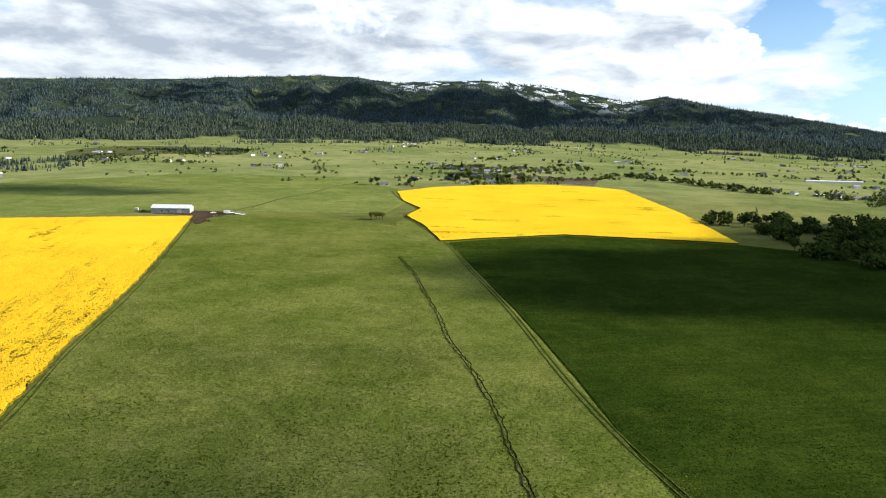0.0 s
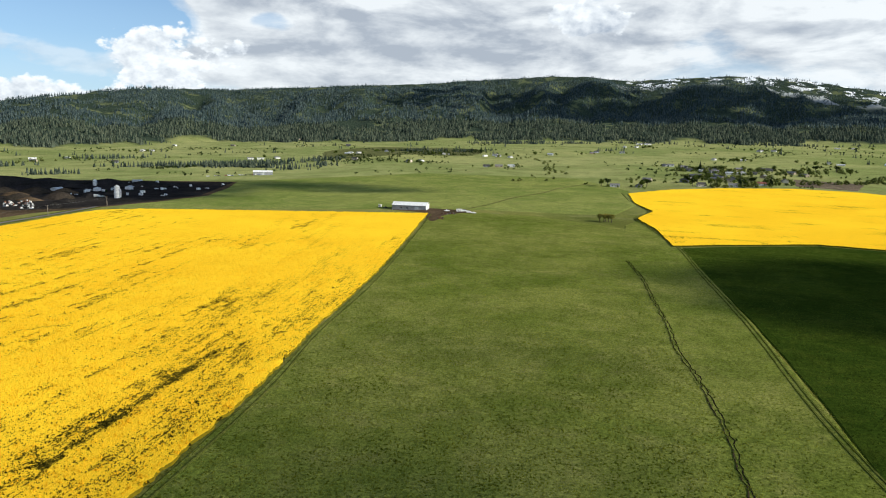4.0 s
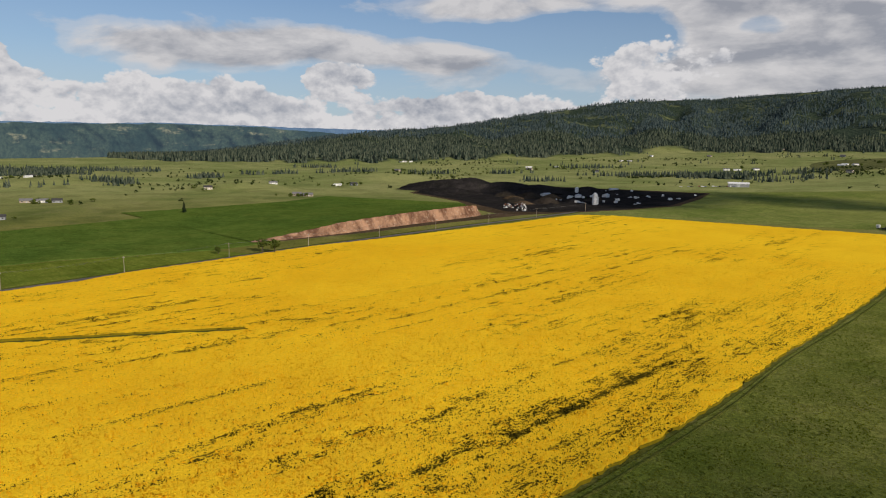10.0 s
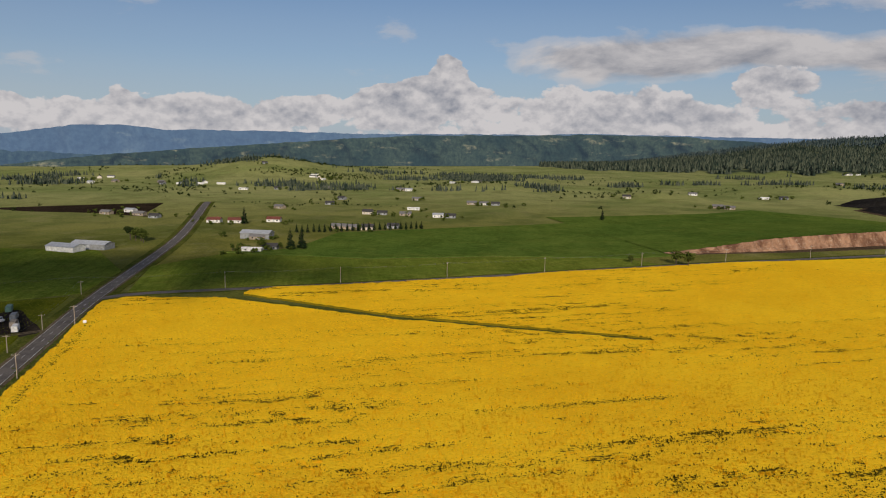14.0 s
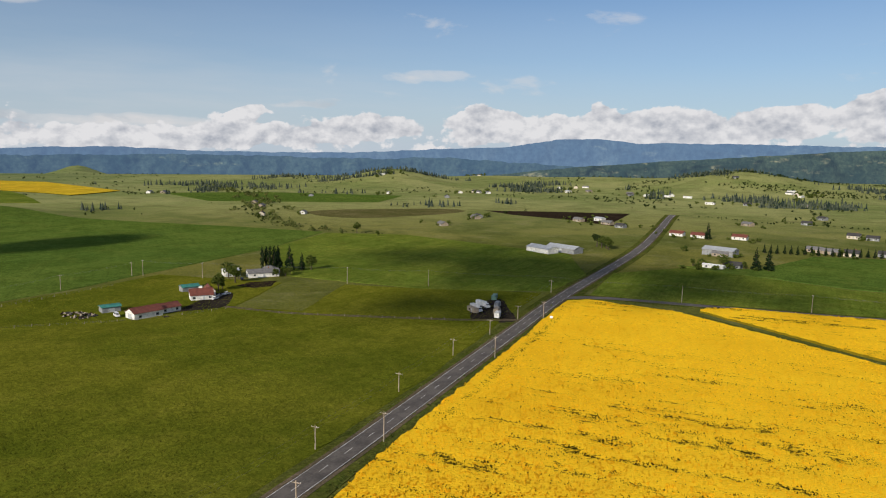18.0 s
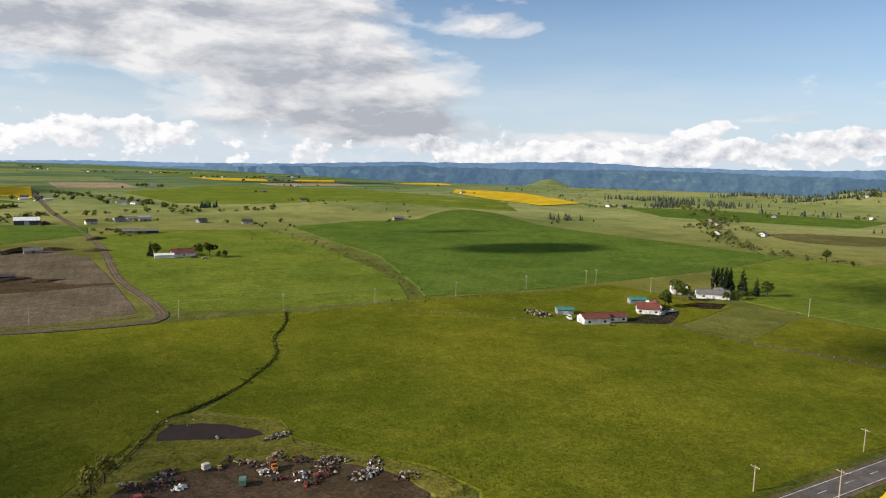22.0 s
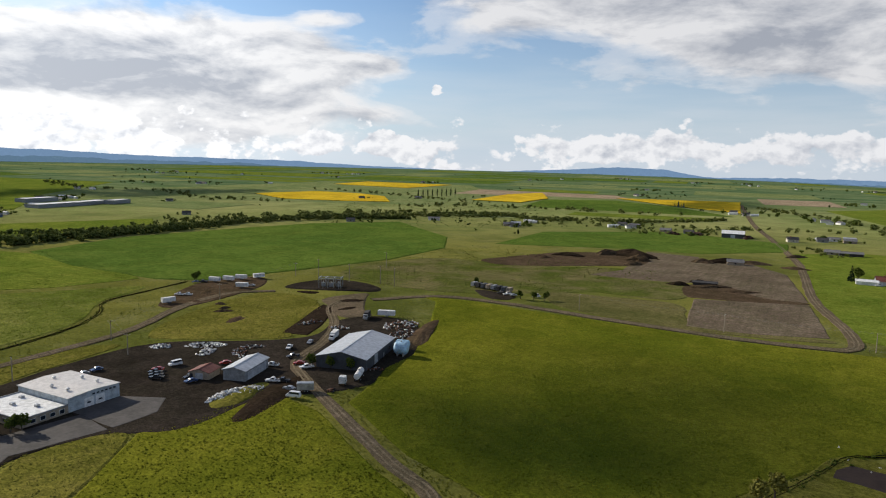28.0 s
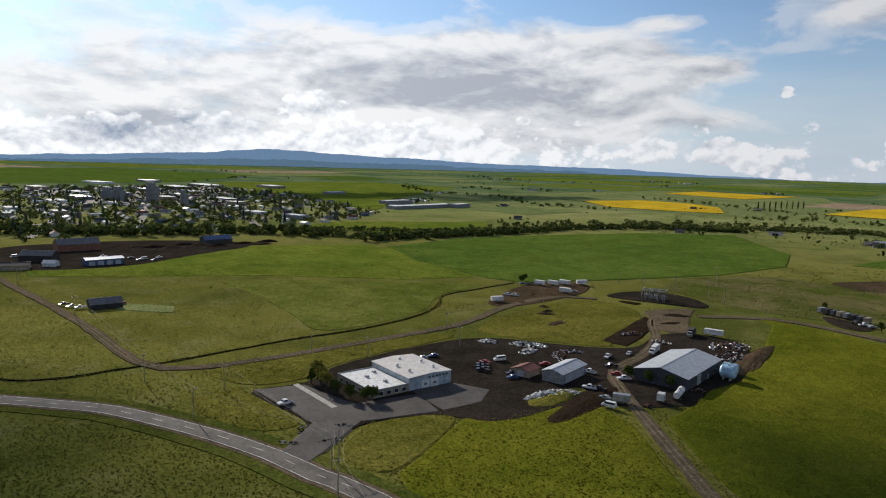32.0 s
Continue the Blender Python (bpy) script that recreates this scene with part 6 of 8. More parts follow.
substation()
for x, y, r, label in ((370, -309, 20, "white camping trailer on a dirt pad"), (366, -317, 15, "white camping trailer on a dirt pad"), (364, -326, 25, "white box trailer on a dirt pad"), (359, -337, 70, "pale site trailer on bare dirt"), (341, -306, 30, "white box trailer beside the dirt road"), (337, -249, 80, "dark-ended container trailer beside the dirt road")):
    trailer(x, y, r, label, 7.5)
for k, x, y, r in ((2, 374, -303, 60), (0, 351, -267, 20), (1, 340, -313, 30), (0, 347, -270, 10), (5, 378, -300, 50)):
    car(k, x, y, r, 0.4)
for i, (x, y, rr, h) in enumerate(((313, -265, 4, 1.6), (298, -254, 6, 1.2), (303, -259, 4, 1.4), (278, -245, 9, 0.8), (346, -282, 9, 1.0), (330, -262, 8, 0.9), (300, -322, 8, 0.9), (262, -318, 9, 1.2), (250, -300, 8, 0.8))):
    mound("dirt_mound", x, y, rr, rr * 0.5, h, M_dirt if i < 6 else M_soil, "low heap of dark brown soil", rot=20 + 30 * i, seed=i + 1)
tree(6, 384, -304)
tree(6, 388, -309)

# row of vehicles and pens across the field
for i in range(8):
    trailer(228 - i * 4.0, -403 + i * 0.6, 84 + (i * 37) % 9, "dark weathered trailer in a row on the grass", 5.0, (M_grey, M_dark, M_slate, M_tan)[i % 4])
field("dirt_yard", [(228, -398), (192, -395), (190, -378), (204, -376)], 0.3, M_yard, "worn gravel before the parked row", 8, category="yard")
for k, x, y in ((0, 198, -392), (1, 193, -391), (2, 203, -393), (4, 180, -396)):
    car(k, x, y, 40 + x)
for x, y in ((186, -386), (178, -388), (172, -391), (230, -408)):
    tree(6, x, y)

# ---- dug pit, spoil and bare plots ----
field("dug_ground", [(290, -515), (278, -548), (252, -618), (192, -645), (168, -600), (171, -570), (205, -545), (232, -518), (262, -500)], 0.3, M_dirt, "scraped bare brown ground round a pit", 14, category="earthworks")
field("rough_ground", [(330, -376), (345, -430), (330, -500), (285, -510), (232, -516), (190, -545), (140, -560), (120, -480), (182, -412), (230, -372)], 0.18, M_weedy, "rough dry grass with weedy green patches", 16, category="grassland")
for i, (x, y, rx, ry, h) in enumerate(((192, -625, 22, 7, 7), (215, -622, 14, 6, 5), (178, -602, 12, 6, 6), (240, -590, 16, 5, 3.5), (252, -565, 10, 5, 2.5), (176, -575, 10, 5, 3.0), (116, -640, 20, 6, 4.5), (96, -648, 14, 5, 3), (132, -628, 10, 5, 4), (110, -520, 9, 4, 2.5), (100, -505, 14, 5, 2.2), (80, -498, 14, 4, 1.8), (120, -500, 8, 4, 3.0), (62, -640, 14, 4, 2.5), (70, -720, 12, 4, 3))):
    mound("earth_mound", x, y, rx, ry, h, M_dirt if i % 3 else M_soil, "heap of dug reddish brown earth", rot=(i * 47) % 60 - 10, seed=i + 11, rough=0.4)
house(2, 107, -634, 15)
gable("hoop_barn", "low dark hay shelter on bare ground", "shed", 105, -512, 12, 16, 5, 2.2, 3.0, M_dark, M_roofdark)

# ---- junk yard and pond below the camera's path ----
field("bare_yard", [(26, -160), (24, -176), (10, -192), (-16, -196), (-40, -188), (-56, -175), (-62, -160), (-30, -140), (10, -142)], 0.3, M_dirt, "bare brown earth of a junk yard", 7, category="yard")
field("rough_bank", [(34, -168), (30, -178), (22, -196), (14, -206), (8, -232), (-4, -234), (-26, -222), (-32, -212), (-30, -200), (-46, -190), (-62, -176), (-70, -160), (-60, -157), (-54, -175), (-40, -186), (-16, -194), (10, -190), (22, -176), (26, -165)], 0.36, M_rough, "weedy brown-green grass round the pond", 6, category="bank")
field("pond", [(7, -214), (6.5, -220), (3, -226), (-6, -225), (-14, -221.5), (-22, -214.5), (-23.5, -210.5), (-18, -209), (-8, -211), (0, -213)], 0.42, M_water, "small muddy brown pond", 5, category="pond", skirt=False)
STREAM = [(26, -172), (22, -186), (16, -200), (10, -216), (4, -232), (-4, -239), (-18, -255), (-33, -282), (-39, -300), (-41, -325), (-50, -352), (-54, -378)]
tagged(ribbon("stream", STREAM, 0.9, 0.5, M_soil, 3, -0.7, wobble=0.5), "dark winding ditch through the hayfield", "stream", kind="structure")
tree(5, 21, -184)
tree(5, 18.5, -190)
trailer(-6, -190, 30, "small dirty white cart in the junk yard", 3.2, M_cream, lift=0.3).scale = (0.6, 0.6, 0.6)
lorry(-23, -186, 100, "orange", M_rust, "orange digger-like lorry in the junk yard", 2.2).scale = (0.65, 0.65, 0.65)
car(3, 10, -177, 100)
trailer(-14.5, -178.5, 80, "faded green wagon on bare earth", 4.0, CAR_PAINT["green"]).scale = (0.7, 0.7, 0.55)
rubble("scrap_pile", -9.5, -190, 1.2, 1.0, 8, 0.7, [CAR_PAINT["yellow"], M_dark], "yellow machine parts on bare earth", seed=60)
for i, (x, y, rx, ry, n, mats, label) in enumerate(((15, -175, 5, 2.5, 70, PILE_MIX + [M_wood, M_dirt], "heap of junk and boards on the bank"), (4, -190, 4.5, 2.2, 50, [M_dark, M_wood, M_rust], "stack of old pallets and crates"), (6, -184, 4, 3, 50, [M_dark, M_rust], "tangle of dark scrap iron"),
                                                   (1, -181, 2.2, 1.4, 26, [M_white, M_trim], "heap of white plastic sheet"), (-21, -184, 3, 2, 18, [M_wood, M_steel, M_white], "loose planks and pipes on earth"), (-29, -179, 4, 2, 26, [M_steel, M_white, M_rust], "pale boards laid on the ground"),
                                                   (-36, -182, 6, 4, 80, [M_rust, M_dark, M_wood, M_dirt], "spread of junk on the grass"), (-17, -191, 5, 1.5, 40, [M_dark, M_rust, M_wood], "line of tyres and scrap"), (-30, -190, 5, 2, 40, [M_dirt, M_rust, M_dark], "stones and scrap on the bank"),
                                                   (-27, -208, 5, 2, 40, [M_wood, M_dark], "driftwood and brush by the pond"), (-33, -176, 5, 2, 40, [M_rust, CAR_PAINT["red"], M_dark], "red and rusty machine parts"), (20, -168, 4, 3, 50, PILE_MIX, "junk strewn along the bank"), (-46, -176, 6, 3, 60, PILE_MIX + [M_wood], "scattered junk at the yard's end"))):
    rubble("junk_pile", x, y, rx, ry, n, 0.75, mats, label, seed=70 + i, high=1.1, lift=0.35)
for i, (x, y, rx, ry, n, mats, label) in enumerate(((22, -178, 3, 2, 40, [M_dark, M_rust], "dark scrap on the yard's bank"), (12, -186, 4, 2, 50, [M_wood, M_dark, M_rust], "broken crates and timber"), (-11, -193, 5, 1.2, 40, [M_dirt, M_dark], "row of stones along the bank"), (-24, -193, 5, 1.4, 40, [M_wood, M_rust], "brush and scrap on the bank"),
                                                   (-40, -187, 5, 2, 60, [M_wood, M_dirt, M_dark], "weathered timber and stones"), (-50, -181, 5, 2, 50, PILE_MIX, "rusty scrap at the yard's edge"), (-56, -171, 4, 3, 50, [M_rust, M_dark, M_wood], "old iron and weathered timber"), (-24, -179, 2.5, 1, 20, [CAR_PAINT["red"], M_dark], "red parts of old implements"), (2, -186, 3, 1.5, 30, [M_rust, M_dark], "rusty drums and wheels"))):
    rubble("junk_pile", x, y, rx, ry, n, 0.65, mats, label, seed=170 + i, high=0.9, lift=0.35)
rubble("nest_box", -10, -211, 0.8, 0.6, 5, 0.7, [M_concrete, M_wood], "small grey pump box at the pond's edge", "box", 99, 0.8, 0.4)
for x, y in ((-4, -229), (4, -230), (-2, -224), (7, -239)):
    rubble("white_stone", x, y, 0.4, 0.4, 3, 0.4, [M_white], "small white block on the grass", "stone", int(x * 3 + 50), 0.4, 0.3)

# ---- farmsteads along the side fields ----
field("farm_drive", [(-243, -301), (-262, -318), (-272, -330), (-262, -336), (-240, -322), (-214, -312), (-196, -312), (-196, -306), (-225, -304)], 0.3, M_yard, "grey gravel farmyard", 8, category="yard")
tagged(ribbon("farm_lane", [(-244, -303), (-255, -264), (-275, -226), (-296, -189), (-306, -176), (-316, -161)], 3.4, 0.34, M_track, 6, -0.05, wobble=0.1), "pale gravel farm lane", "road", kind="structure")
field("garden_plot", [(-285, -343), (-298, -346), (-312, -337), (-298, -326), (-288, -330)], 0.3, M_soil, "dark dug garden plot", 6, category="garden")
gable("long_barn", "long white barn with a weathered red roof", "barn", -205, -315.5, 176, 15, 8.5, 3.4, 5.4, M_white, M_roofred, [("l", 0, 0, 3, 2.8)], house_windows(15, 8.5))
gable("barn_annex", "lower white barn end with a red roof", "barn", -219, -317, 176, 11, 7.5, 2.9, 4.6, M_white, M_roofred, [], house_windows(11, 7.5))
gable("farmhouse", "white farmhouse with a steep red roof", "house", -249, -329, 150, 12, 8.5, 3.2, 6.0, M_white, M_roofred, [("f", 1, 0, 1.2, 2.2)], house_windows(14, 10), chimney=True)
gable("farmhouse_wing", "low red-roofed wing of the farmhouse", "house", -259, -335, 60, 9, 6, 3, 5.6, M_white, M_roofred, [], house_windows(9, 6))
gable("green_shed", "small shed with a green metal roof", "shed", -201, -339, 165, 9, 6, 3, 3.8, M_grey, M_roofgreen, [("f", 0, 0, 3, 2.4)])
gable("green_shed", "small shed with a green metal roof", "shed", -259, -353, 165, 10, 6, 3, 4.0, M_grey, M_roofgreen, [("f", 0, 0, 3, 2.4)])
gable("garage", "white garage with a flat pale roof", "garage", -308, -375, 150, 11, 9, 3.4, 4.6, M_white, M_roofwhite, [("f", -2.5, 0, 3, 2.4), ("f", 2.5, 0, 3, 2.4)])
gable("ranch_house", "long low white ranch house with a pale roof", "house", -319, -357, 150, 20, 9, 3.0, 5.0, M_white, M_roofgrey, [("f", 0, 0, 1.1, 2.1)], house_windows(20, 9), chimney=True)
gable("ranch_house_wing", "pale-roofed wing of the ranch house", "house", -331, -362, 60, 12, 8, 3.0, 4.6, M_white, M_roofgrey, [], house_windows(12, 8))
for i in range(7):
    tree(4, -333 - (i % 4) * 3.2, -373 + (i // 4) * 5 + i * 0.6, group="poplars behind the ranch house")
for k, x, y in ((1, -341, -366), (1, -348, -362), (0, -343, -355), (0, -350, -352), (2, -356, -349), (2, -300, -368), (6, -303, -362), (6, -322, -347), (6, -328, -345), (6, -334, -347), (2, -268, -338), (6, -274, -342), (6, -262, -342), (2, -292, -352)):
    tree(k, x, y, group="trees round the farmsteads")
rubble("cattle_pen", -186, -342, 11, 6, 70, 1.2, [M_dark, M_wood, M_soil], "dark railed cattle pen by the barn", "pen", 30, 1.2)
for k, x, y in ((0, -252, -321), (1, -258, -325), (4, -196, -325), (0, -264, -326), (2, -300, -355)):
    car(k, x, y, x % 90)
trailer(-262, -344, 20, "pale horse trailer on grass", 6)

field("gravel_lot", [(-299, -185), (-330, -197), (-352, -202), (-354, -194), (-336, -182), (-312, -162), (-305, -170)], 0.3, M_yard, "gravel lot with parked trailers", 7, category="yard")
trailer(-313, -190, 60, "brown and white motorhome on gravel", 8, M_tan)
lorry(-319, -192, 60, label="white lorry on the gravel lot")
lorry(-329, -194, 70, label="white lorry on the gravel lot")
trailer(-348, -197, 20, "dark green trailer on gravel", 7, CAR_PAINT["green"])
lorry(-332, -186, 200, "silver", M_grey, "grey lorry facing the road")
lorry(-319, -179, 200, "white", M_tan, "tan lorry on the gravel lot")
trailer(-311, -174, 200, "white trailer by the gravel lot's gate", 6)


def road_sign(x, y, rot):
    ob = thing("road_sign", x, y, rot, "white square road sign on a post", "sign")
    part("post", Shape().box(0, 0, -0.3, 0.12, 0.12, 2.6), M_wood, ob)
    part("plate", Shape().box(0, 0.08, 1.6, 1.5, 0.05, 1.2), M_white, ob)


road_sign(-324, -150, -70)

# homestead in the green field past the stubble
gable("ranch_house", "white ranch house with a red-brown roof", "house", -4, -601, 10, 18, 10, 3.2, 6, M_white, M_roofred, [("f", 0, 0, 1.1, 2.1)], house_windows(18, 10), chimney=True)
gable("long_shed", "low white shed beside the house", "shed", 10, -592, 5, 14, 6, 2.8, 3.8, M_white, M_roofwhite)
for k, x, y in ((2, -16, -596), (3, -24, -590), (6, -30, -586), (6, -36, -588), (2, 16, -604), (6, -10, -612), (0, 20, -598)):
    tree(k, x, y)
for k, x, y in ((0, 2, -588), (2, -12, -586), (1, -20, -583)):
    car(k, x, y, 20)


# ---- barn at the corner of the rapeseed ----
gable("machine_barn", "long white-roofed grey barn with a white gable end", "barn", -263, 694, 8, 36, 16, 4.6, 7.4, M_grey, M_roofwhite, [("f", 8, 0, 4, 3.6), ("r", 0, 0, 4.5, 3.8)], [("f", -8, 1.4, 2, 1), ("f", -2, 1.4, 2, 1)])
part("gable_cladding", Shape().add([(18.06, -8, 0), (18.06, 8, 0), (18.06, 8, 4.6), (18.06, 0, 7.3), (18.06, -8, 4.6)], [(0, 1, 2, 3, 4)]), M_white, bpy.data.objects["machine_barn"])
field("dirt_yard", [(-282, 682), (-250, 678), (-236, 672), (-226, 640), (-216, 620), (-211, 622), (-218, 660), (-205, 685), (-190, 692), (-206, 702), (-240, 708), (-282, 704)], 0.32, M_dirt, "bare earth yard round the barn", 8, category="yard")
for k, x, y in ((0, -222, 690), (4, -205, 694), (4, -198, 688), (0, -192, 684), (2, -290, 690)):
    car(k, x, y, 40)
trailer(-208, 688, 20, "white grain cart beside the barn", 6)
trailer(-297, 692, 10, "small white tank on wheels", 3)
rubble("scrap_pile", -214, 672, 7, 4, 40, 1.0, PILE_MIX, "old implements beside the barn", seed=200)
rubble("scrap_pile", -212, 640, 3, 10, 30, 1.0, [M_dark, M_rust], "row of dark farm implements", seed=201)
for x, y in ((-63, 676), (-59, 678), (-67, 677), (-62, 680), (-56, 676)):
    tree(5, x, y)
# fence lines and the wet ditch in the meadow
DITCH = [(25, 150), (23.5, 170), (21, 197), (19, 222), (15.5, 245), (11, 272), (4.5, 302), (0, 340), (-9, 395), (-16, 440), (-29, 496)]
tagged(ribbon("ditch", DITCH, 1.5, 0.48, M_soil, 3, -0.5, wobble=0.55), "narrow dark winding ditch in the meadow", "ditch", kind="structure")
TRACK = [(66, 150), (55, 200), (47, 254), (36, 355), (18, 470), (4, 562), (-20, 650), (-36, 710), (-26, 770), (-50, 850), (-66, 930)]
for off in (-1.0, 1.0):
    tagged(ribbon("tractor_track", TRACK, 0.55, 0.5, M_verge, 5, -0.05, offset=off, wobble=0.2), "faint dark wheel rut through the wheat", "track", kind="structure")
tagged(ribbon("edge_furrow", [(-76, -100), (-94, 0), (-111, 117), (-127, 204), (-144, 272), (-168, 397), (-230, 664)], 0.9, 0.42, M_verge, 8, 0.1, wobble=0.25), "dark green crop edge beside the rapeseed", "verge", kind="structure")
tagged(ribbon("edge_furrow", [(-384, -98), (-343, -12), (-303, 106)], 3.4, 0.4, M_verge, 6, 0.2, wobble=0.2), "dark grass waterway through the rapeseed", "verge", kind="structure")
HEDGE_TRACK = [(-212, 700), (-196, 760), (-184, 830), (-160, 900), (-150, 960), (-118, 1040)]
tagged(ribbon("field_path", HEDGE_TRACK, 2.4, 0.4, M_dry, 10, 0, wobble=0.3), "pale dry path up the green field", "path", kind="structure")

# ---- quarry ----
field("quarry_floor", [(-545, 205), (-555, 300), (-575, 420), (-580, 520), (-562, 580), (-540, 640), (-532, 720), (-560, 800), (-600, 880), (-720, 845), (-985, 745), (-985, 690), (-880, 560), (-740, 545), (-640, 505), (-605, 500), (-602, 464), (-583, 366), (-563, 289), (-552, 235)], 0.35, M_dirt, "bare reddish brown quarry floor", 16, category="quarry")
field("quarry_yard", [(-615, 520), (-575, 560), (-548, 640), (-540, 715), (-600, 870), (-720, 835), (-975, 735), (-880, 568), (-740, 552)], 0.6, M_slag, "black crushed-rock storage ground", 16, category="quarry")


def quarry_cliff():
    """A cut face of upright rock columns with turf on top, falling back to the field."""
    line = [(-546, 200, 0.5), (-552, 232, 3), (-557, 262, 6), (-562, 289, 9), (-571, 325, 10), (-581, 366, 10.8), (-590, 415, 11.3), (-598, 455, 11.5), (-602, 468, 11), (-612, 478, 9), (-640, 490, 6), (-690, 520, 3)]
    pts, hs = curve_points([p[:2] for p in line], 2.2), []
    far = np.cumsum([0] + [math.dist(a[:2], b[:2]) for a, b in zip(line, line[1:])])
    run = 0
    last = pts[0]
    for p in pts:
        run += (p - last).length
        last = p
        hs.append(float(np.interp(run, far, [q[2] for q in line])))
    rng = random.Random(4)
    verts, faces, turf_v, turf_f = [], [], [], []
    cols = 8
    for i, (p, h) in enumerate(zip(pts, hs)):
        d = (pts[min(i + 1, len(pts) - 1)] - pts[max(i - 1, 0)]).normalized()
        back = Vector((-d.y, d.x, 0))
        step = 1.4 * (rng.random() - 0.5) + 1.8 * math.sin(i * 0.9) * rng.random()
        base = zg(p.x, p.y) + 0.3
        for k in range(cols):
            t = k / (cols - 1)
            q = p + back * (0.5 + 4.0 * t ** 1.5 + step * (0.4 + 0.6 * t) + rng.uniform(-.5, .5) - (3.0 * (1 - t * 3) if t < 0.33 else 0))
            verts.append((q.x, q.y, base + h * t ** 0.85 + (rng.uniform(-.35, .35) if 0 < k < cols - 1 else 0) - (0.6 if k == 0 else 0)))
        if i:
            a = cols * i
            faces += [(a - cols + k, a + k, a + k + 1, a - cols + k + 1) for k in range(cols - 1)]
        for k in range(8):
            t = k / 7
            q = p + back * (4.2 + step + 260 * t)
            turf_v.append((q.x, q.y, zg(q.x, q.y) + 0.55 + (h + base - 0.3 - zg(p.x, p.y)) * (1 - t) ** 1.7))
        if i:
            a = 8 * i
            turf_f += [(a - 8 + k, a + k, a + k + 1, a - 8 + k + 1) for k in range(7)]
    tagged(mesh_object("quarry_cliff", verts, faces, M_rock), "orange-brown quarry face of upright rock columns", "cliff", kind="structure")
    tagged(smooth(mesh_object("quarry_rim", turf_v, turf_f, M_deep)), "dark green wheat running to the quarry's edge", "field", kind="structure")


quarry_cliff()
for i, (x, y, rx, ry, h) in enumerate(((-880, 640, 90, 40, 17), (-820, 690, 70, 35, 14), (-760, 705, 60, 30, 13), (-905, 690, 70, 40, 16), (-700, 740, 45, 25, 12), (-840, 600, 60, 26, 9), (-660, 760, 35, 22, 9), (-640, 650, 14, 14, 6), (-690, 660, 16, 16, 7), (-600, 560, 12, 12, 5), (-720, 620, 18, 14, 5), (-625, 600, 12, 10, 4), (-665, 590, 14, 10, 4))):
    mound("rock_stockpile", x, y, rx, ry, h, M_slag if i < 7 or i % 2 else M_dirt, "long dark stockpile of crushed rock" if i < 7 else "cone of crushed gravel", "stockpile", 35, 0.3, i + 21)
for i, (x, y) in enumerate(((-640, 545), (-628, 556), (-655, 556), (-612, 540), (-648, 570))):
    rubble("crusher", x, y, 7, 4, 30, 2.0, [M_steel, M_rust, M_white, M_dark], "grey and rusty crushing plant with conveyors", "machine", 300 + i, 5.0)


def silo(x, y, r, h, label, name="silo", mat=M_white):
    ob = thing(name, x, y, 0, label, "silo", lift=0.3)
    part("drum", Shape().turned(0, 0, [(r, -0.5), (r, h * 0.86), (r * 0.2, h), (0.05, h + 0.2)], 14), mat, ob)
    part("ladder", Shape().box(r + 0.15, 0, 0, 0.15, 0.6, h * 0.86), M_steel, ob)
    return ob


silo(-602, 650, 3.2, 15, "tall white quarry silo")
silo(-606, 658, 2.2, 10, "small white quarry silo")
silo(-703, 722, 2.6, 12, "pale silo at the back of the quarry yard")
rng5 = random.Random(55)
for i in range(26):
    x, y = rng5.uniform(-730, -570), rng5.uniform(640, 820)
    if i % 3 == 0:
        lorry(x, y, rng5.uniform(0, 180), label="white lorry parked in the quarry yard", length=5.0)
    elif i % 3 == 1:
        trailer(x, y, rng5.uniform(0, 180), "pale trailer in the quarry yard", 5.5)
    elif i < 12:
        house(6, x, y, rng5.uniform(0, 180), "quarry sheds")
for i in range(30):
    car((0, 0, 1, 0, 4)[i % 5], rng5.uniform(-760, -560), rng5.uniform(650, 830), rng5.uniform(0, 180), 0.65)
for i, (x, y, r, h) in enumerate(((-655, 620, 20, 8), (-690, 600, 16, 6.5), (-720, 650, 22, 8), (-760, 640, 18, 7), (-640, 690, 15, 5))):
    mound("gravel_cone", x, y, r, r * 0.9, h, M_yard, "grey cone of crushed gravel in the quarry", "stockpile", 20 * i, 0.2, i + 131)
gable("long_shed", "long white shed beside the quarry road", "shed", -634, 1000, 35, 30, 14, 5, 7, M_grey, M_roofwhite, [("f", 0, 0, 4, 4)])
for i in range(12):
    car(i % 6, -690 + i * 5, 935 + i * 5 + (i * 7) % 11, 30 + i * 9)

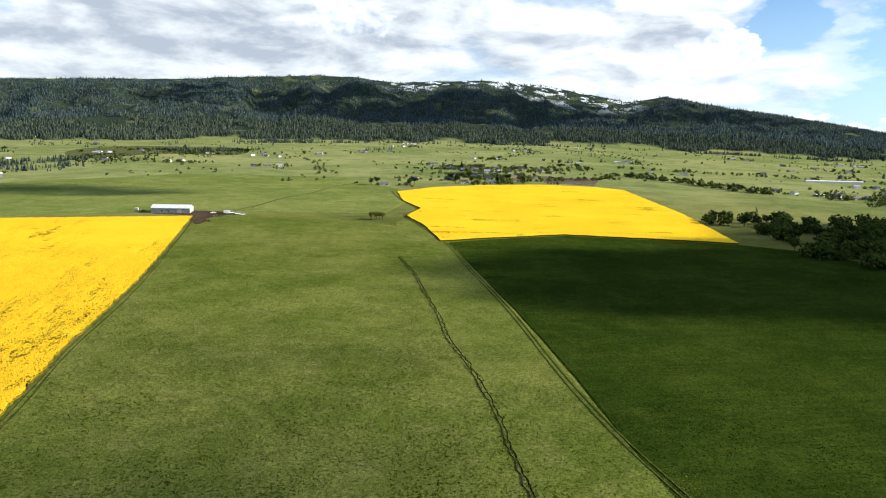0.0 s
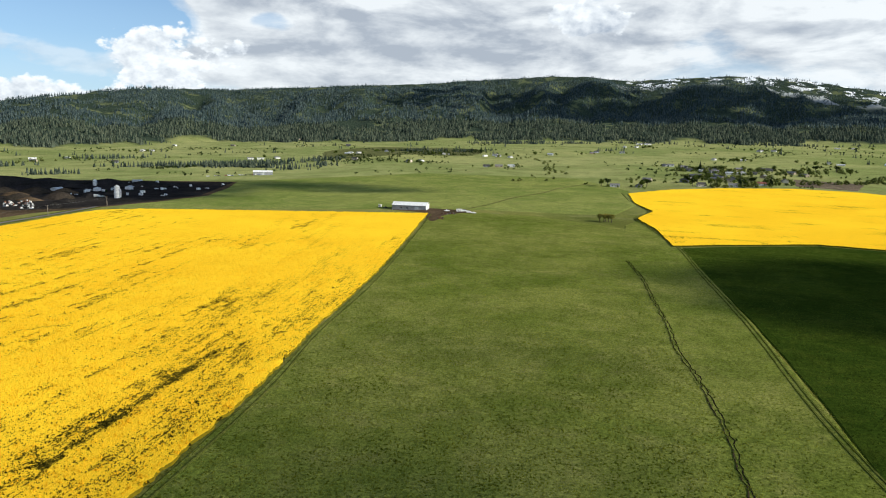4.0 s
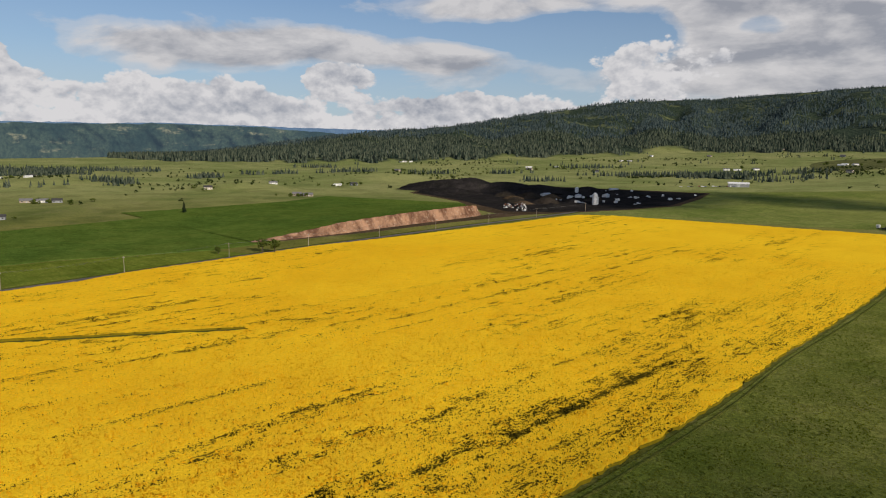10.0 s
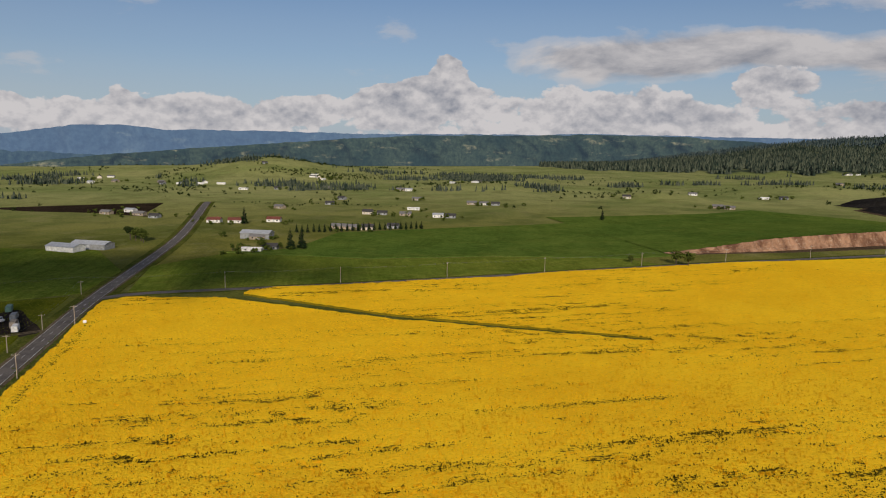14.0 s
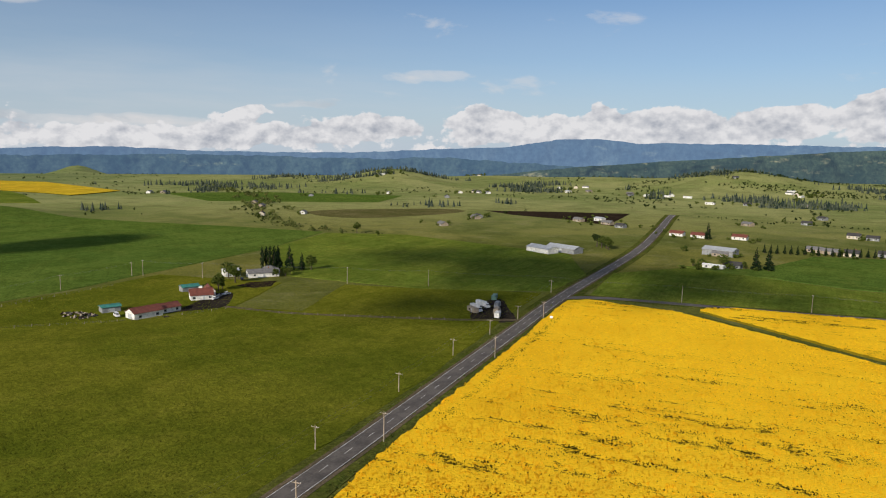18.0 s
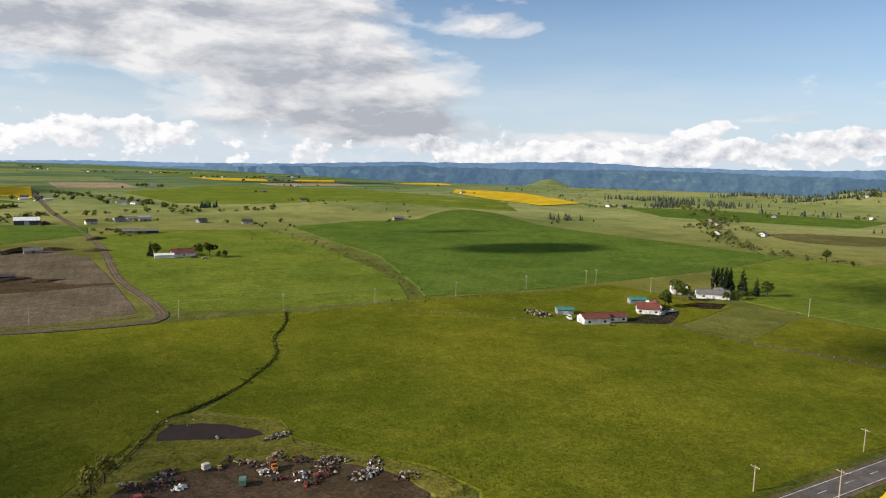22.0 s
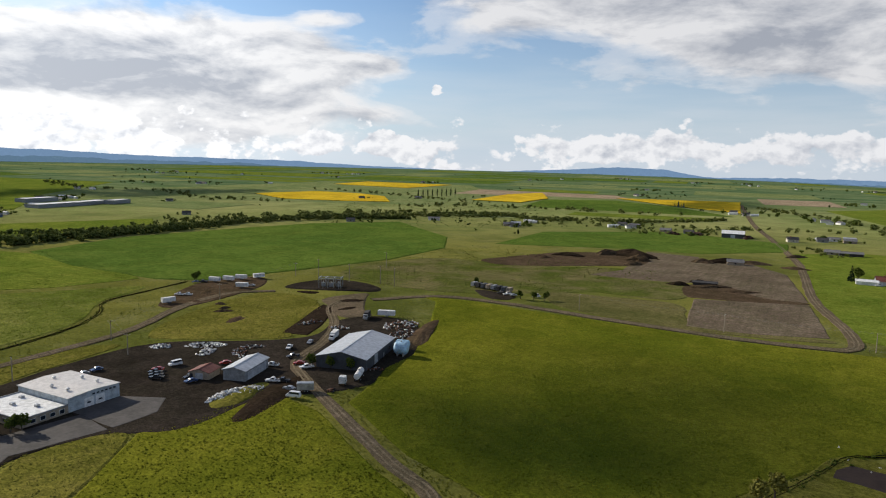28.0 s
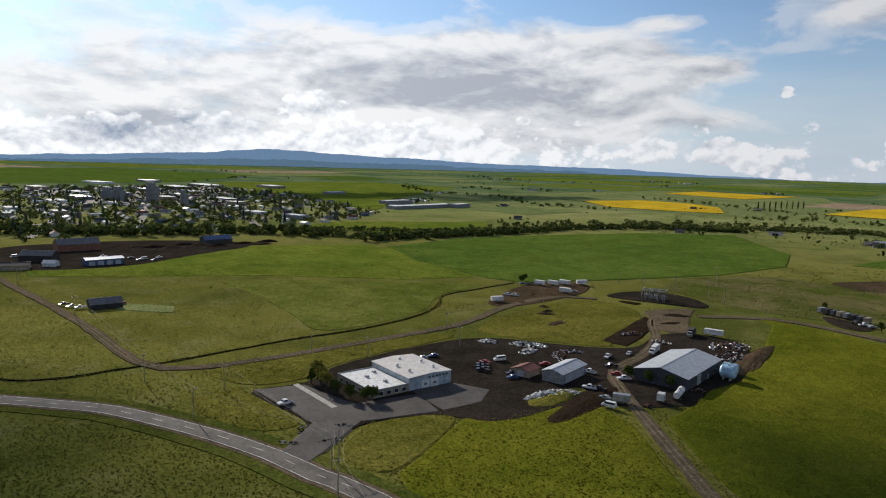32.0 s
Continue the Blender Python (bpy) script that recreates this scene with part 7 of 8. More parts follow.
# ---- houses over the slopes: kind, x, y, turn ----
HOUSES = [
    (0, -82, 1010, 10), (6, -50, 1020, 80), (1, 32, 1066, 20), (0, 75, 1080, 5), (3, 113, 1112, 30), (1, 96, 1100, 60), (0, -15, 1443, 10), (2, 8, 1405, 40), (0, 60, 1324, 20), (5, 100, 1299, 5), (6, -26, 1438, 70), (4, 18, 1336, 0), (0, 40, 1380, 50), (5, 80, 1340, 90),
    (5, -201, 1772, 20), (0, -137, 1852, 0), (0, -340, 1290, 20), (5, -318, 1298, 20), (6, -296, 1305, 20), (1, -642, 1361, 0), (0, -968, 2004, 10), (2, -1313, 2307, 0), (0, 837, 1762, 0), (6, 876, 1688, 10), (0, 471, 1084, 30), (4, 502, 1077, 10), (1, 574, 1020, 40), (5, 545, 1027, 10), (4, 600, 1000, 20), (2, 620, 985, 70), (0, 520, 1050, 40), (0, 645, 1438, 0), (6, 760, 1560, 20), (6, 690, 1188, 10), (5, 720, 1180, 20),
    (0, -1211, 1090, 10), (5, -1242, 1201, 0), (5, -1046, 1128, 30), (0, -1282, 1862, 0), (6, -1443, 1798, 0), (0, -951, 1969, 10), (0, -1347, 824, 0), (6, -287, 1673, 0), (0, -198, 1833, 40),
    (1, -1047, 317, 80), (0, -1096, 436, 80), (2, -923, 402, 70), (6, -905, 410, 70), (5, -1052, 528, 85), (6, -1047, 556, 85), (0, -1356, 828, 60), (5, -1277, 1147, 50), (0, -1051, 1132, 50),
    (6, -616, -134, 85), (5, -548, -124, 85), (0, -560, -112, 85), (0, -884, -165, 60), (3, -735, -204, 85), (3, -733, -182, 85), (0, -695, -73, 80), (1, -828, -53, 80), (5, -822, -36, 85), (0, -814, -9, 85), (6, -800, 28, 85), (0, -796, 42, 80), (5, -961, 79, 80), (0, -955, 95, 85), (6, -950, 110, 85), (0, -1196, -22, 80), (6, -1190, -8, 80), (0, -1196, -226, 80), (6, -1221, -148, 80), (3, -744, -145, 85), (0, -1019, -102, 60), (0, -1016, 5, 80), (5, -880, 0, 85), (5, -940, -110, 80), (0, -690, -60, 80), (1, -686, -44, 80), (5, -700, -20, 80),
    (2, -684, -766, 30), (0, -650, -651, 30), (1, -599, -671, 40), (0, -719, -819, 30), (2, -655, -440, 60), (0, -758, -456, 60), (5, -745, -452, 60), (0, -1030, -813, 40), (6, -1024, -680, 40), (0, -1334, -548, 60), (6, -1297, -576, 60), (5, -1283, -446, 60), (0, -800, -340, 70), (6, -822, -322, 70), (5, -768, -276, 75), (6, -790, -300, 75), (0, -622, -1530, 20), (6, -883, -865, 40), (0, -1313, -457, 70), (5, -1180, -279, 80), (0, -1554, -321, 80), (6, -757, -1094, 30), (0, -740, -1110, 30),
    (0, 298, -919, 0), (5, 278, -907, 0), (6, 158, -886, 0), (0, 61, -891, 10), (5, 35, -901, 10), (2, 44, -772, 0), (4, 202, -874, 0), (6, 230, -877, 0), (1, -77, -855, 0), (6, -207, -1248, 0), (0, -173, -1536, 0), (2, -266, -871, 0), (6, 396, -797, 30), (5, 408, -805, 30), (0, 518, -803, 30), (6, 878, -1094, 40), (0, 808, -1188, 40), (5, 404, -863, 20), (0, 801, -624, 50), (6, 1152, -636, 60), (6, 1208, -686, 60), (5, 1024, -764, 60), (5, 1064, -687, 60), (6, 1054, -557, 60), (0, 586, -708, 40),
]
rngv = random.Random(12)
VILLAGE = []
for _ in range(34):
    t = rngv.random()
    VILLAGE.append((-10 + 210 * t + rngv.uniform(-40, 40), 1110 + 300 * rngv.random()))
    HOUSES.append((rngv.choice((0, 0, 1, 2, 5, 6, 4)), *VILLAGE[-1], rngv.uniform(0, 180)))
for _ in range(16):
    t = rngv.random()
    VILLAGE.append((560 + 330 * t + rngv.uniform(-25, 25), 1010 + 160 * t + rngv.uniform(-40, 60)))
    HOUSES.append((rngv.choice((0, 1, 2, 5, 6)), *VILLAGE[-1], rngv.uniform(0, 180)))
for i, (kind, x, y, rot) in enumerate(HOUSES):
    house((kind, 4, 2)[i % 3] if kind in (0, 5, 6) else kind, x, y, rot)
gable("long_barn", "long pale metal barn by the road", "barn", -542, -262, 70, 26, 12, 4, 6, M_white, M_roofmetal)
gable("long_barn", "long grey metal barn by the road", "barn", -556, -248, 75, 30, 12, 4, 6, M_grey, M_roofmetal, [("f", 0, 0, 4, 3.4)])
gable("large_barn", "large grey-roofed barn on the village edge", "barn", -622, -136, 80, 26, 13, 5, 7, M_grey, M_roofmetal)

# homesteads along the lane, and the works on the plain
for kind, (x, y), rot in ((1, (89, -868), 20), (5, (62, -904), 15), (0, (51, -909), 10), (6, (36, -916), 10), (4, (-27, -876), 30), (5, (300, -889), 40), (0, (278, -891), 35), (6, (405, -819), 35), (5, (414, -877), 30), (0, (521, -802), 30)):
    house(kind, x, y, rot)
gable("steel_barn", "steel barn with a pale roof and dark blue front", "barn", 151, -869, 8, 24, 16, 5, 8, M_slate, M_roofwhite, [("b", 0, 0, 5, 4), ("f", 0, 0, 5, 4)])
gable("dark_shed", "low dark shed behind a hedge", "shed", 28, -770, 10, 20, 8, 3, 4.4, M_dark, M_roofgrey)
for i, (x, y) in enumerate(((216, -854), (190, -867), (136, -868))):
    rubble("scrap_pile", x, y, 12, 6, 50, 2.2, [M_dark, M_rust, M_soil], "dark heaps of scrap round the steel barn", seed=500 + i, high=3.5)
for i, (x, y, w, d) in enumerate(((*(1030, -580), 90, 26), (*(1138, -606), 60, 22), (*(1042, -631), 70, 24), (*(1030, -673), 40, 18), (*(1433, -613), 50, 20))):
    gable("warehouse", "long low grey works with a pale flat roof", "building", x, y, 100 + i * 3, w, d, 5 + i % 2, 6, M_grey, M_roofwhite, [("f", 0, 0, 4, 4)], [("f", -w * 0.3, 1.5, 4, 2)], flat=True)
for k in range(9):
    x, y = np.array((836, -1229)) * (1 - k / 8) + np.array((817, -1346)) * (k / 8)
    tree(4, float(x), float(y), group="row of poplars by the far rapeseed")

# ---- trees that stand out ----
for i in range(24):
    t = i / 23
    tree(7, -659 - 38 * t + (i % 3) * 1.5, -108 + 116 * t, group="row of conifers by the village")
for k, x, y in ((3, -92, 1012), (3, -40, 1024), (2, -46, 1014), (3, 20, 1060), (2, 44, 1074), (2, 90, 1084), (3, 104, 1122), (2, 56, 1072), (2, 122, 1118), (1, 126, 1106), (2, -100, 1006), (1, 84, 1092), (2, 24, 1112), (3, 28, 1120), (2, 44, 1166), (3, 14, 1108), (0, -570, 1740), (0, -642, 1795), (1, -456, 1677), (1, 36, 1350), (2, 72, 1356), (2, 161, 1389), (2, 213, 1367), (3, 232, 1416), (3, 268, 1431), (2, 277, 1364), (2, -540, -466), (6, -534, -434),
                (2, -600, -232), (2, -596, -226), (3, -604, -238), (2, -590, -222), (1, -720, -170), (6, -560, -104), (1, -556, -96), (1, -560, -88), (2, -552, -118), (6, -552, -140), (0, -780, 210), (2, -500, 190), (6, -508, 160), (2, -492, 196), (3, 279, 728), (3, 300, 700), (3, 288, 712), (2, 296, 730), (3, 310, 690), (3, 330, 680), (3, 322, 700), (3, 345, 660), (3, 356, 690), (2, 312, 650), (3, 330, 620), (3, 372, 640), (3, 300, 600), (3, 346, 590), (3, 390, 610), (2, 282, 560), (3, 310, 540), (3, 360, 550), (3, 400, 560), (2, 294, 510), (3, 330, 500), (3, 380, 510), (2, 420, 530), (3, 410, 470), (3, 340, 470), (1, 318, 716)):
    tree(k, x, y)

# ---- hedges, groves and scattered scrub ----
rngs = np.random.default_rng(17)


def along_line(pts, step, spread, lo, hi):
    out = []
    for q in curve_points(pts, step):
        out.append((q.x + rngs.normal(0, spread), q.y + rngs.normal(0, spread), rngs.uniform(lo, hi)))
    return out


hedge = []
hedge += along_line([(335, 1290), (392, 1190), (441, 1080), (480, 1040)], 4, 7, 6, 13)
hedge += along_line([(553, 900), (600, 960), (640, 980), (760, 1000)], 6, 10, 5, 11)
hedge += along_line([(360, 1500), (520, 1420), (640, 1380), (760, 1300), (900, 1240)], 9, 12, 4, 9)
hedge += along_line([(828, 10), (782, -69), (765, -150), (740, -240), (690, -302)], 2.6, 9, 6, 14)
hedge += along_line([(690, -302), (640, -369), (655, -450), (649, -534)], 4, 8, 4, 9)
hedge += along_line([(640, -310), (655, -380), (648, -440), (650, -512)], 2.2, 4, 6, 11)
hedge += along_line([(650, -512), (668, -592), (636, -700), (590, -752), (560, -800)], 3.2, 6, 5, 10)
hedge += along_line([(700, -480), (720, -620), (690, -760), (640, -860), (560, -930)], 5, 14, 4, 8)
hedge += along_line([(470, -856), (370, -898), (221, -852), (140, -1000)], 9, 16, 3, 8)
hedge += along_line([(178, -1405), (106, -1311), (-4, -1080), (12, -1050)], 10, 12, 4, 9)
hedge += along_line([(-599, -671), (-560, -590), (-524, -533), (-545, -480)], 7, 8, 3, 7)
hedge += along_line([(-926, -1198), (-858, -1025), (-780, -880), (-690, -780), (-640, -700)], 7, 18, 4, 9)
hedge += along_line([(-210, 1040), (-190, 1180), (-250, 1420), (-330, 1585)], 16, 14, 3, 7)
hedge += along_line([(900, -900), (1100, -880), (1300, -960), (1500, -900), (1800, -980)], 9, 12, 3, 8)
hedge += along_line([(650, -1150), (900, -1260), (1150, -1300)], 10, 14, 3, 8)
hedge += along_line([(300, -1150), (520, -1120), (640, -1060), (700, -980)], 8, 12, 4, 9)
hedge += along_line([(-150, -1000), (60, -1010), (200, -940), (330, -960)], 9, 14, 3, 8)
hedge += along_line([(-1000, 700), (-1120, 800), (-1200, 1000), (-1180, 1200)], 12, 14, 3, 7)
hedge += along_line([(50, 1040), (120, 1110), (180, 1150), (260, 1200), (330, 1290)], 7, 10, 4, 9)
hedge += along_line([(20, 1400), (120, 1330), (220, 1380), (300, 1430)], 7, 18, 4, 10)
hedge += along_line([(631, -762), (591, -766), (555, -793)], 2.0, 5, 5, 9)
hedge += along_line([(558, -848), (539, -922), (489, -939), (419, -913), (366, -942)], 2.2, 4, 4, 8)
hedge += along_line([(359, -968), (308, -963), (259, -1024), (208, -1114)], 2.5, 5, 4, 7)
hedge += along_line([(752, -276), (735, -348), (700, -402), (679, -485)], 2.2, 4, 4, 7)
hedge += along_line([(679, -485), (659, -551), (665, -631), (656, -694)], 2.4, 4, 4, 8)
hedge += along_line([(644, -703), (626, -771), (595, -827), (544, -853), (490, -909), (455, -956)], 2.4, 5, 4, 8)
hedge += along_line([(76, -804), (57, -788), (36, -750)], 4.0, 5, 2, 4)
hedge += along_line([(212, -1451), (185, -1427), (155, -1387)], 3.0, 3, 3, 6)
hedge += along_line([(-61, -784), (-78, -715), (-92, -658), (-106, -594), (-112, -553)], 3.0, 8, 0.6, 1.6)
bushes("hedgerow", hedge, M_leafspring, "green hedgerows and riverside trees", "hedge", 14, 2, 1.0)
tussock = along_line(DITCH, 1.1, 1.0, 0.5, 1.2) + along_line(STREAM, 0.8, 1.3, 0.6, 1.5) + along_line(CREEK, 1.2, 1.0, 0.5, 1.1) + along_line([(586, -312), (500, -294), (412, -297), (384, -312), (362, -400), (349, -470)], 1.3, 0.8, 0.5, 1.2)
tussock += along_line([(-74, -104), (-122, -115), (-204, -133), (-274, -146), (-370, -166)], 1.6, 1.2, 0.5, 1.4) + along_line([(-131, -393), (-147, -457), (-141, -517), (-130, -609), (-116, -714), (-95, -781)], 2.5, 5, 0.6, 2.2)
weeds = along_line([(7, -212), (8, -220), (3, -228), (-7, -227), (-15, -223), (-23, -216), (-26, -210), (-18, -207), (-8, -209), (2, -211)], 0.5, 1.0, 0.3, 0.9)
weeds += along_line([(34, -168), (26, -184), (14, -196), (0, -199), (-16, -199), (-34, -194), (-50, -184), (-62, -172), (-70, -160)], 0.45, 2.2, 0.3, 1.1) + along_line([(10, -196), (14, -206), (8, -232)], 0.8, 2.0, 0.3, 0.8)
weeds += along_line([(172, -252), (184, -276), (206, -300), (228, -300)], 0.5, 2.5, 0.3, 1.0) + along_line(CREEK, 0.9, 2.2, 0.3, 0.8) + along_line(RAIL, 1.0, 3.2, 0.2, 0.6)


def scattered(poly, n, lo, hi, seed, scale=18.0, bare=0.5):
    """Clumps of weeds thrown unevenly over a piece of ground."""
    rng = np.random.default_rng(seed)
    xs, ys = [p[0] for p in poly], [p[1] for p in poly]
    x, y = rng.uniform(min(xs), max(xs), n), rng.uniform(min(ys), max(ys), n)
    keep = fnoise(x / scale, y / scale, seed) > bare
    return [(a, b, rng.uniform(lo, hi)) for a, b, k in zip(x, y, keep) if k and bool(inside(poly, a, b))]


ROUGH_LAND = [(330, -376), (345, -430), (342, -500), (350, -590), (300, -620), (190, -545), (140, -560), (120, -480), (182, -412), (230, -372)]
OUTSKIRTS = [(706, -742), (867, -1121), (560, -1140), (330, -900), (350, -790), (519, -700), (600, -660)]
weeds += scattered(ROUGH_LAND, 3600, 0.4, 1.1, 3) + scattered([(380, -290), (360, -380), (330, -376), (262, -372), (258, -330), (300, -318), (330, -345), (350, -338), (372, -318)], 1100, 0.3, 0.8, 4, 9.0) + scattered([(108, -368), (176, -398), (253, -484), (102, -444), (86, -376)], 1100, 0.3, 0.8, 5)
tussock += along_line([(-140, -345), (-165, -290), (-179, -259), (-204, -217), (-224, -166)], 0.35, 0.8, 0.25, 0.5)
weeds += scattered(OUTSKIRTS, 1500, 0.8, 2.2, 6, 40.0)
tussock += scattered(ROUGH_LAND, 2600, 0.4, 1.2, 8, 14.0) + scattered(OUTSKIRTS, 1300, 1.0, 2.8, 9, 45.0) + scattered([(462, -106), (418, -143), (369, -135), (328, -110), (360, -100), (410, -108)], 700, 0.3, 0.7, 10, 9.0)
tussock += scattered([(340, -195), (378, -240), (372, -300), (330, -250), (316, -215)], 600, 0.3, 0.8, 11, 9.0)
bushes("bank_weeds", weeds, leaf_material("dry_weeds", (0.085, 0.082, 0.026), (0.215, 0.180, 0.066)), "dry yellowish weeds on banks and yard edges", "weeds", 4, 13)
bushes("tussocks", tussock, M_leaf, "green tussocks along ditches and field edges", "grass", 5, 12)
grove = []
while len(grove) < 120:
    gx, gy = rngs.uniform(265, 490), rngs.uniform(460, 745)
    if bool(inside([(272, 740), (266, 700), (290, 640), (280, 540), (300, 470), (420, 470), (490, 600), (460, 700), (380, 745)], gx, gy)):
        grove.append((gx, gy, rngs.uniform(9, 17)))
bushes("river_grove", grove, M_leaf, "dense dark grove of broadleaf trees", "trees", 110, 15, 0.5)
scrub = []
for yaw0, yaw1, r0, r1, n, lo, hi in ((-33, 30, 1150, 2650, 800, 2, 6), (15, 28, 1420, 1950, 500, 2, 6), (30, 62, 950, 2200, 700, 2, 7), (62, 82, 900, 1700, 120, 2, 6), (82, 112, 1150, 1900, 600, 2, 6), (95, 140, 900, 2200, 600, 2, 6), (140, 175, 700, 2400, 300, 2, 5), (175, 268, 750, 3600, 900, 3, 8)):
    yaw, r = np.radians(rngs.uniform(yaw0, yaw1, n * 3)), r0 + (r1 - r0) * rngs.random(n * 3) ** 0.8
    x, y = -r * np.sin(yaw), r * np.cos(yaw)
    ok = fnoise(x / 120, y / 120, 31) > (0.66 if yaw0 == 175 else 0.58)
    scrub += [(a, b, rngs.uniform(lo, hi)) for a, b in zip(x[ok][:n], y[ok][:n])]
# brush along lanes, hollows and house plots: from, to, spread, count
BRUSH_LINES = [(-1472, -324, -1515, -67, 40, 170), (-967, -244, -920, -143, 8, 30), (-950, -148, -924, -33, 10, 36), (-1185, 247, -1061, 386, 26, 40), (-655, -776, -550, -600, 14, 34), (-550, -600, -525, -507, 14, 40), (-747, -1260, -705, -1081, 10, 26), (-490, -1093, -560, -1140, 10, 16), (-539, -474, -537, -422, 10, 9), (-1412, -149, -1542, -54, 16, 26), (-879, 1034, -851, 1122, 16, 90), (-640, 1334, -510, 1523, 60, 150), (75, 1544, 305, 2170, 24, 70), (155, 1073, 292, 1236, 10, 50), (381, 2279, 500, 1727, 12, 50), (-76, 1325, 158, 1363, 26, 60)]
for ax, ay, bx, by, spread, n in BRUSH_LINES:
    t = rngs.random(n)
    scrub += list(zip(ax + (bx - ax) * t + rngs.normal(0, spread * 0.6, n), ay + (by - ay) * t + rngs.normal(0, spread * 0.6, n), rngs.uniform(1.2, 2.6, n) * (1.0 if math.hypot(ax, ay) < 1000 else 1.9)))
CROPS = [poly for name, poly, *_ in FIELDS if name != "brushland"] + [CANOLA] + FAR_CANOLA
sx, sy = np.array([q[0] for q in scrub]), np.array([q[1] for q in scrub])
clear = np.ones(len(scrub), bool)
for poly in CROPS:
    clear &= ~inside(poly, sx, sy)
bushes("scrub", [q for q, c in zip(scrub, clear) if c], M_leafdark, "scattered dark scrub on the slopes", "shrubs", 8, 5)
plots = [(hx + rngs.normal(0, 14), hy + rngs.normal(0, 14), rngs.uniform(3, 6.5)) for _, hx, hy, _ in HOUSES for _ in range(4)]
bushes("plot_trees", plots, M_leaf, "trees and shrubs round scattered houses", "trees", 12, 6, 1.0)
garden = [(vx + rngs.normal(0, 18), vy + rngs.normal(0, 18), rngs.uniform(4, 9)) for vx, vy in VILLAGE for _ in range(5)]
bushes("garden_trees", garden, M_leafspring, "spring-green garden trees between the houses", "trees", 24, 4, 0.75)
gable("greenhouse", "long low white greenhouse in the meadow", "greenhouse", 708, 1290, 0, 104, 10, 2.6, 4, M_white, M_roofwhite)
# groves of firs below the range and on the knolls: yaw, distance, breadth, depth, count
firs = []
for yaw0, r0, wide, deep, n in ((93, 1640, 60, 40, 40), (86, 1640, 120, 40, 70), (81.5, 1630, 90, 30, 60), (78, 1600, 60, 30, 30), (73, 1390, 25, 15, 14), (99, 1280, 70, 10, 36), (95, 1262, 70, 10, 36), (101, 1290, 40, 10, 16), (104, 1850, 50, 25, 40), (101, 1760, 40, 20, 24), (65, 1750, 60, 20, 22), (70, 1480, 30, 14, 10), (87, 1200, 80, 14, 22),
                                (40, 1420, 90, 30, 60), (36, 1400, 80, 30, 60), (32, 1440, 90, 40, 70), (28, 1530, 50, 40, 30), (20, 1880, 80, 30, 22), (17, 1800, 50, 20, 14), (13, 2330, 110, 30, 90), (8, 2380, 60, 20, 30), (3, 2450, 130, 25, 40), (-7, 2560, 160, 30, 60), (-22, 2500, 140, 25, 90), (-28, 2450, 120, 20, 60), (43, 1700, 80, 30, 40), (50, 1500, 50, 20, 24), (56, 1500, 60, 25, 30), (47, 1280, 60, 20, 20),
                                (117.5, 1560, 60, 40, 60), (116, 1640, 50, 30, 40), (126, 1780, 110, 30, 70), (131, 1850, 130, 25, 50), (138, 1480, 60, 60, 40), (143, 1600, 120, 40, 60), (135, 1300, 80, 40, 30), (100, 1330, 90, 20, 26), (108, 2100, 60, 20, 20), (125, 1050, 60, 30, 14), (150, 1000, 40, 20, 8), (107, 1380, 30, 20, 10), (193, 1420, 30, 16, 18), (178, 1090, 20, 14, 14), (232, 1650, 60, 30, 18), (246, 1200, 50, 40, 20)):
    yaw = radians(yaw0)
    cx, cy = -r0 * math.sin(yaw), r0 * math.cos(yaw)
    u, v = rngs.normal(0, wide / 2, n), rngs.normal(0, deep / 2, n)
    firs += [(cx + a * math.cos(yaw) - b * math.sin(yaw), cy + a * math.sin(yaw) + b * math.cos(yaw)) for a, b in zip(u, v)]
# rows and groves where they stand on the knolls: from, to, spread, count
KNOLL_FIRS = [(-1628, -465, -1598, -349, 16, 70), (-1258, -672, -1305, -604, 22, 90), (-1175, -200, -1202, -139, 7, 34), (-1194, -129, -1217, -71, 7, 34), (-1476, -51, -1489, 29, 16, 50), (-1507, 29, -1573, 191, 20, 110), (-1168, 209, -1234, 247, 9, 22), (-1311, 372, -1334, 430, 9, 18), (-1390, 551, -1393, 606, 12, 16), (-1377, 642, -1377, 669, 4, 6), (-1394, 702, -1376, 780, 16, 40), (-977, -553, -982, -533, 8, 10), (-1430, -504, -1429, -497, 4, 3), (-1237, -400, -1239, -383, 5, 8)]
SLOPE_FIRS = [(-1225, -1173, -1328, -1045, 14, 70), (-1192, -1355, -1487, -1458, 16, 50), (-764, -1033, -970, -1196, 22, 60), (-773, -950, -855, -852, 10, 34), (-862, 1151, -701, 1137, 14, 90), (-663, 1094, -639, 1234, 22, 34), (-586, 2344, -432, 2398, 12, 60), (-690, 1908, -616, 1747, 6, 5), (-591, 1812, -565, 1754, 4, 3), (-199, 1902, -135, 2025, 16, 10), (539, 2613, 584, 2588, 10, 8), (-1166, 2383, -1023, 2311, 16, 40), (-1475, 84, -1511, 224, 22, 90), (-1268, 188, -1219, 245, 14, 30)]
for ax, ay, bx, by, spread, n in KNOLL_FIRS + SLOPE_FIRS:
    t = rngs.random(n)
    firs += list(zip(ax + (bx - ax) * t + rngs.normal(0, spread * 0.6, n), ay + (by - ay) * t + rngs.normal(0, spread * 0.6, n)))
yaw, r = np.radians(rngs.uniform(-32, 62, 120)), 1600 + 1050 * rngs.random(120) ** 0.6
firs += list(zip(-r * np.sin(yaw), r * np.cos(yaw)))
firs = np.array(firs)
keep = np.ones(len(firs), bool)
for poly in CROPS:
    keep &= ~inside(poly, firs[:, 0], firs[:, 1])
firs = firs[keep]
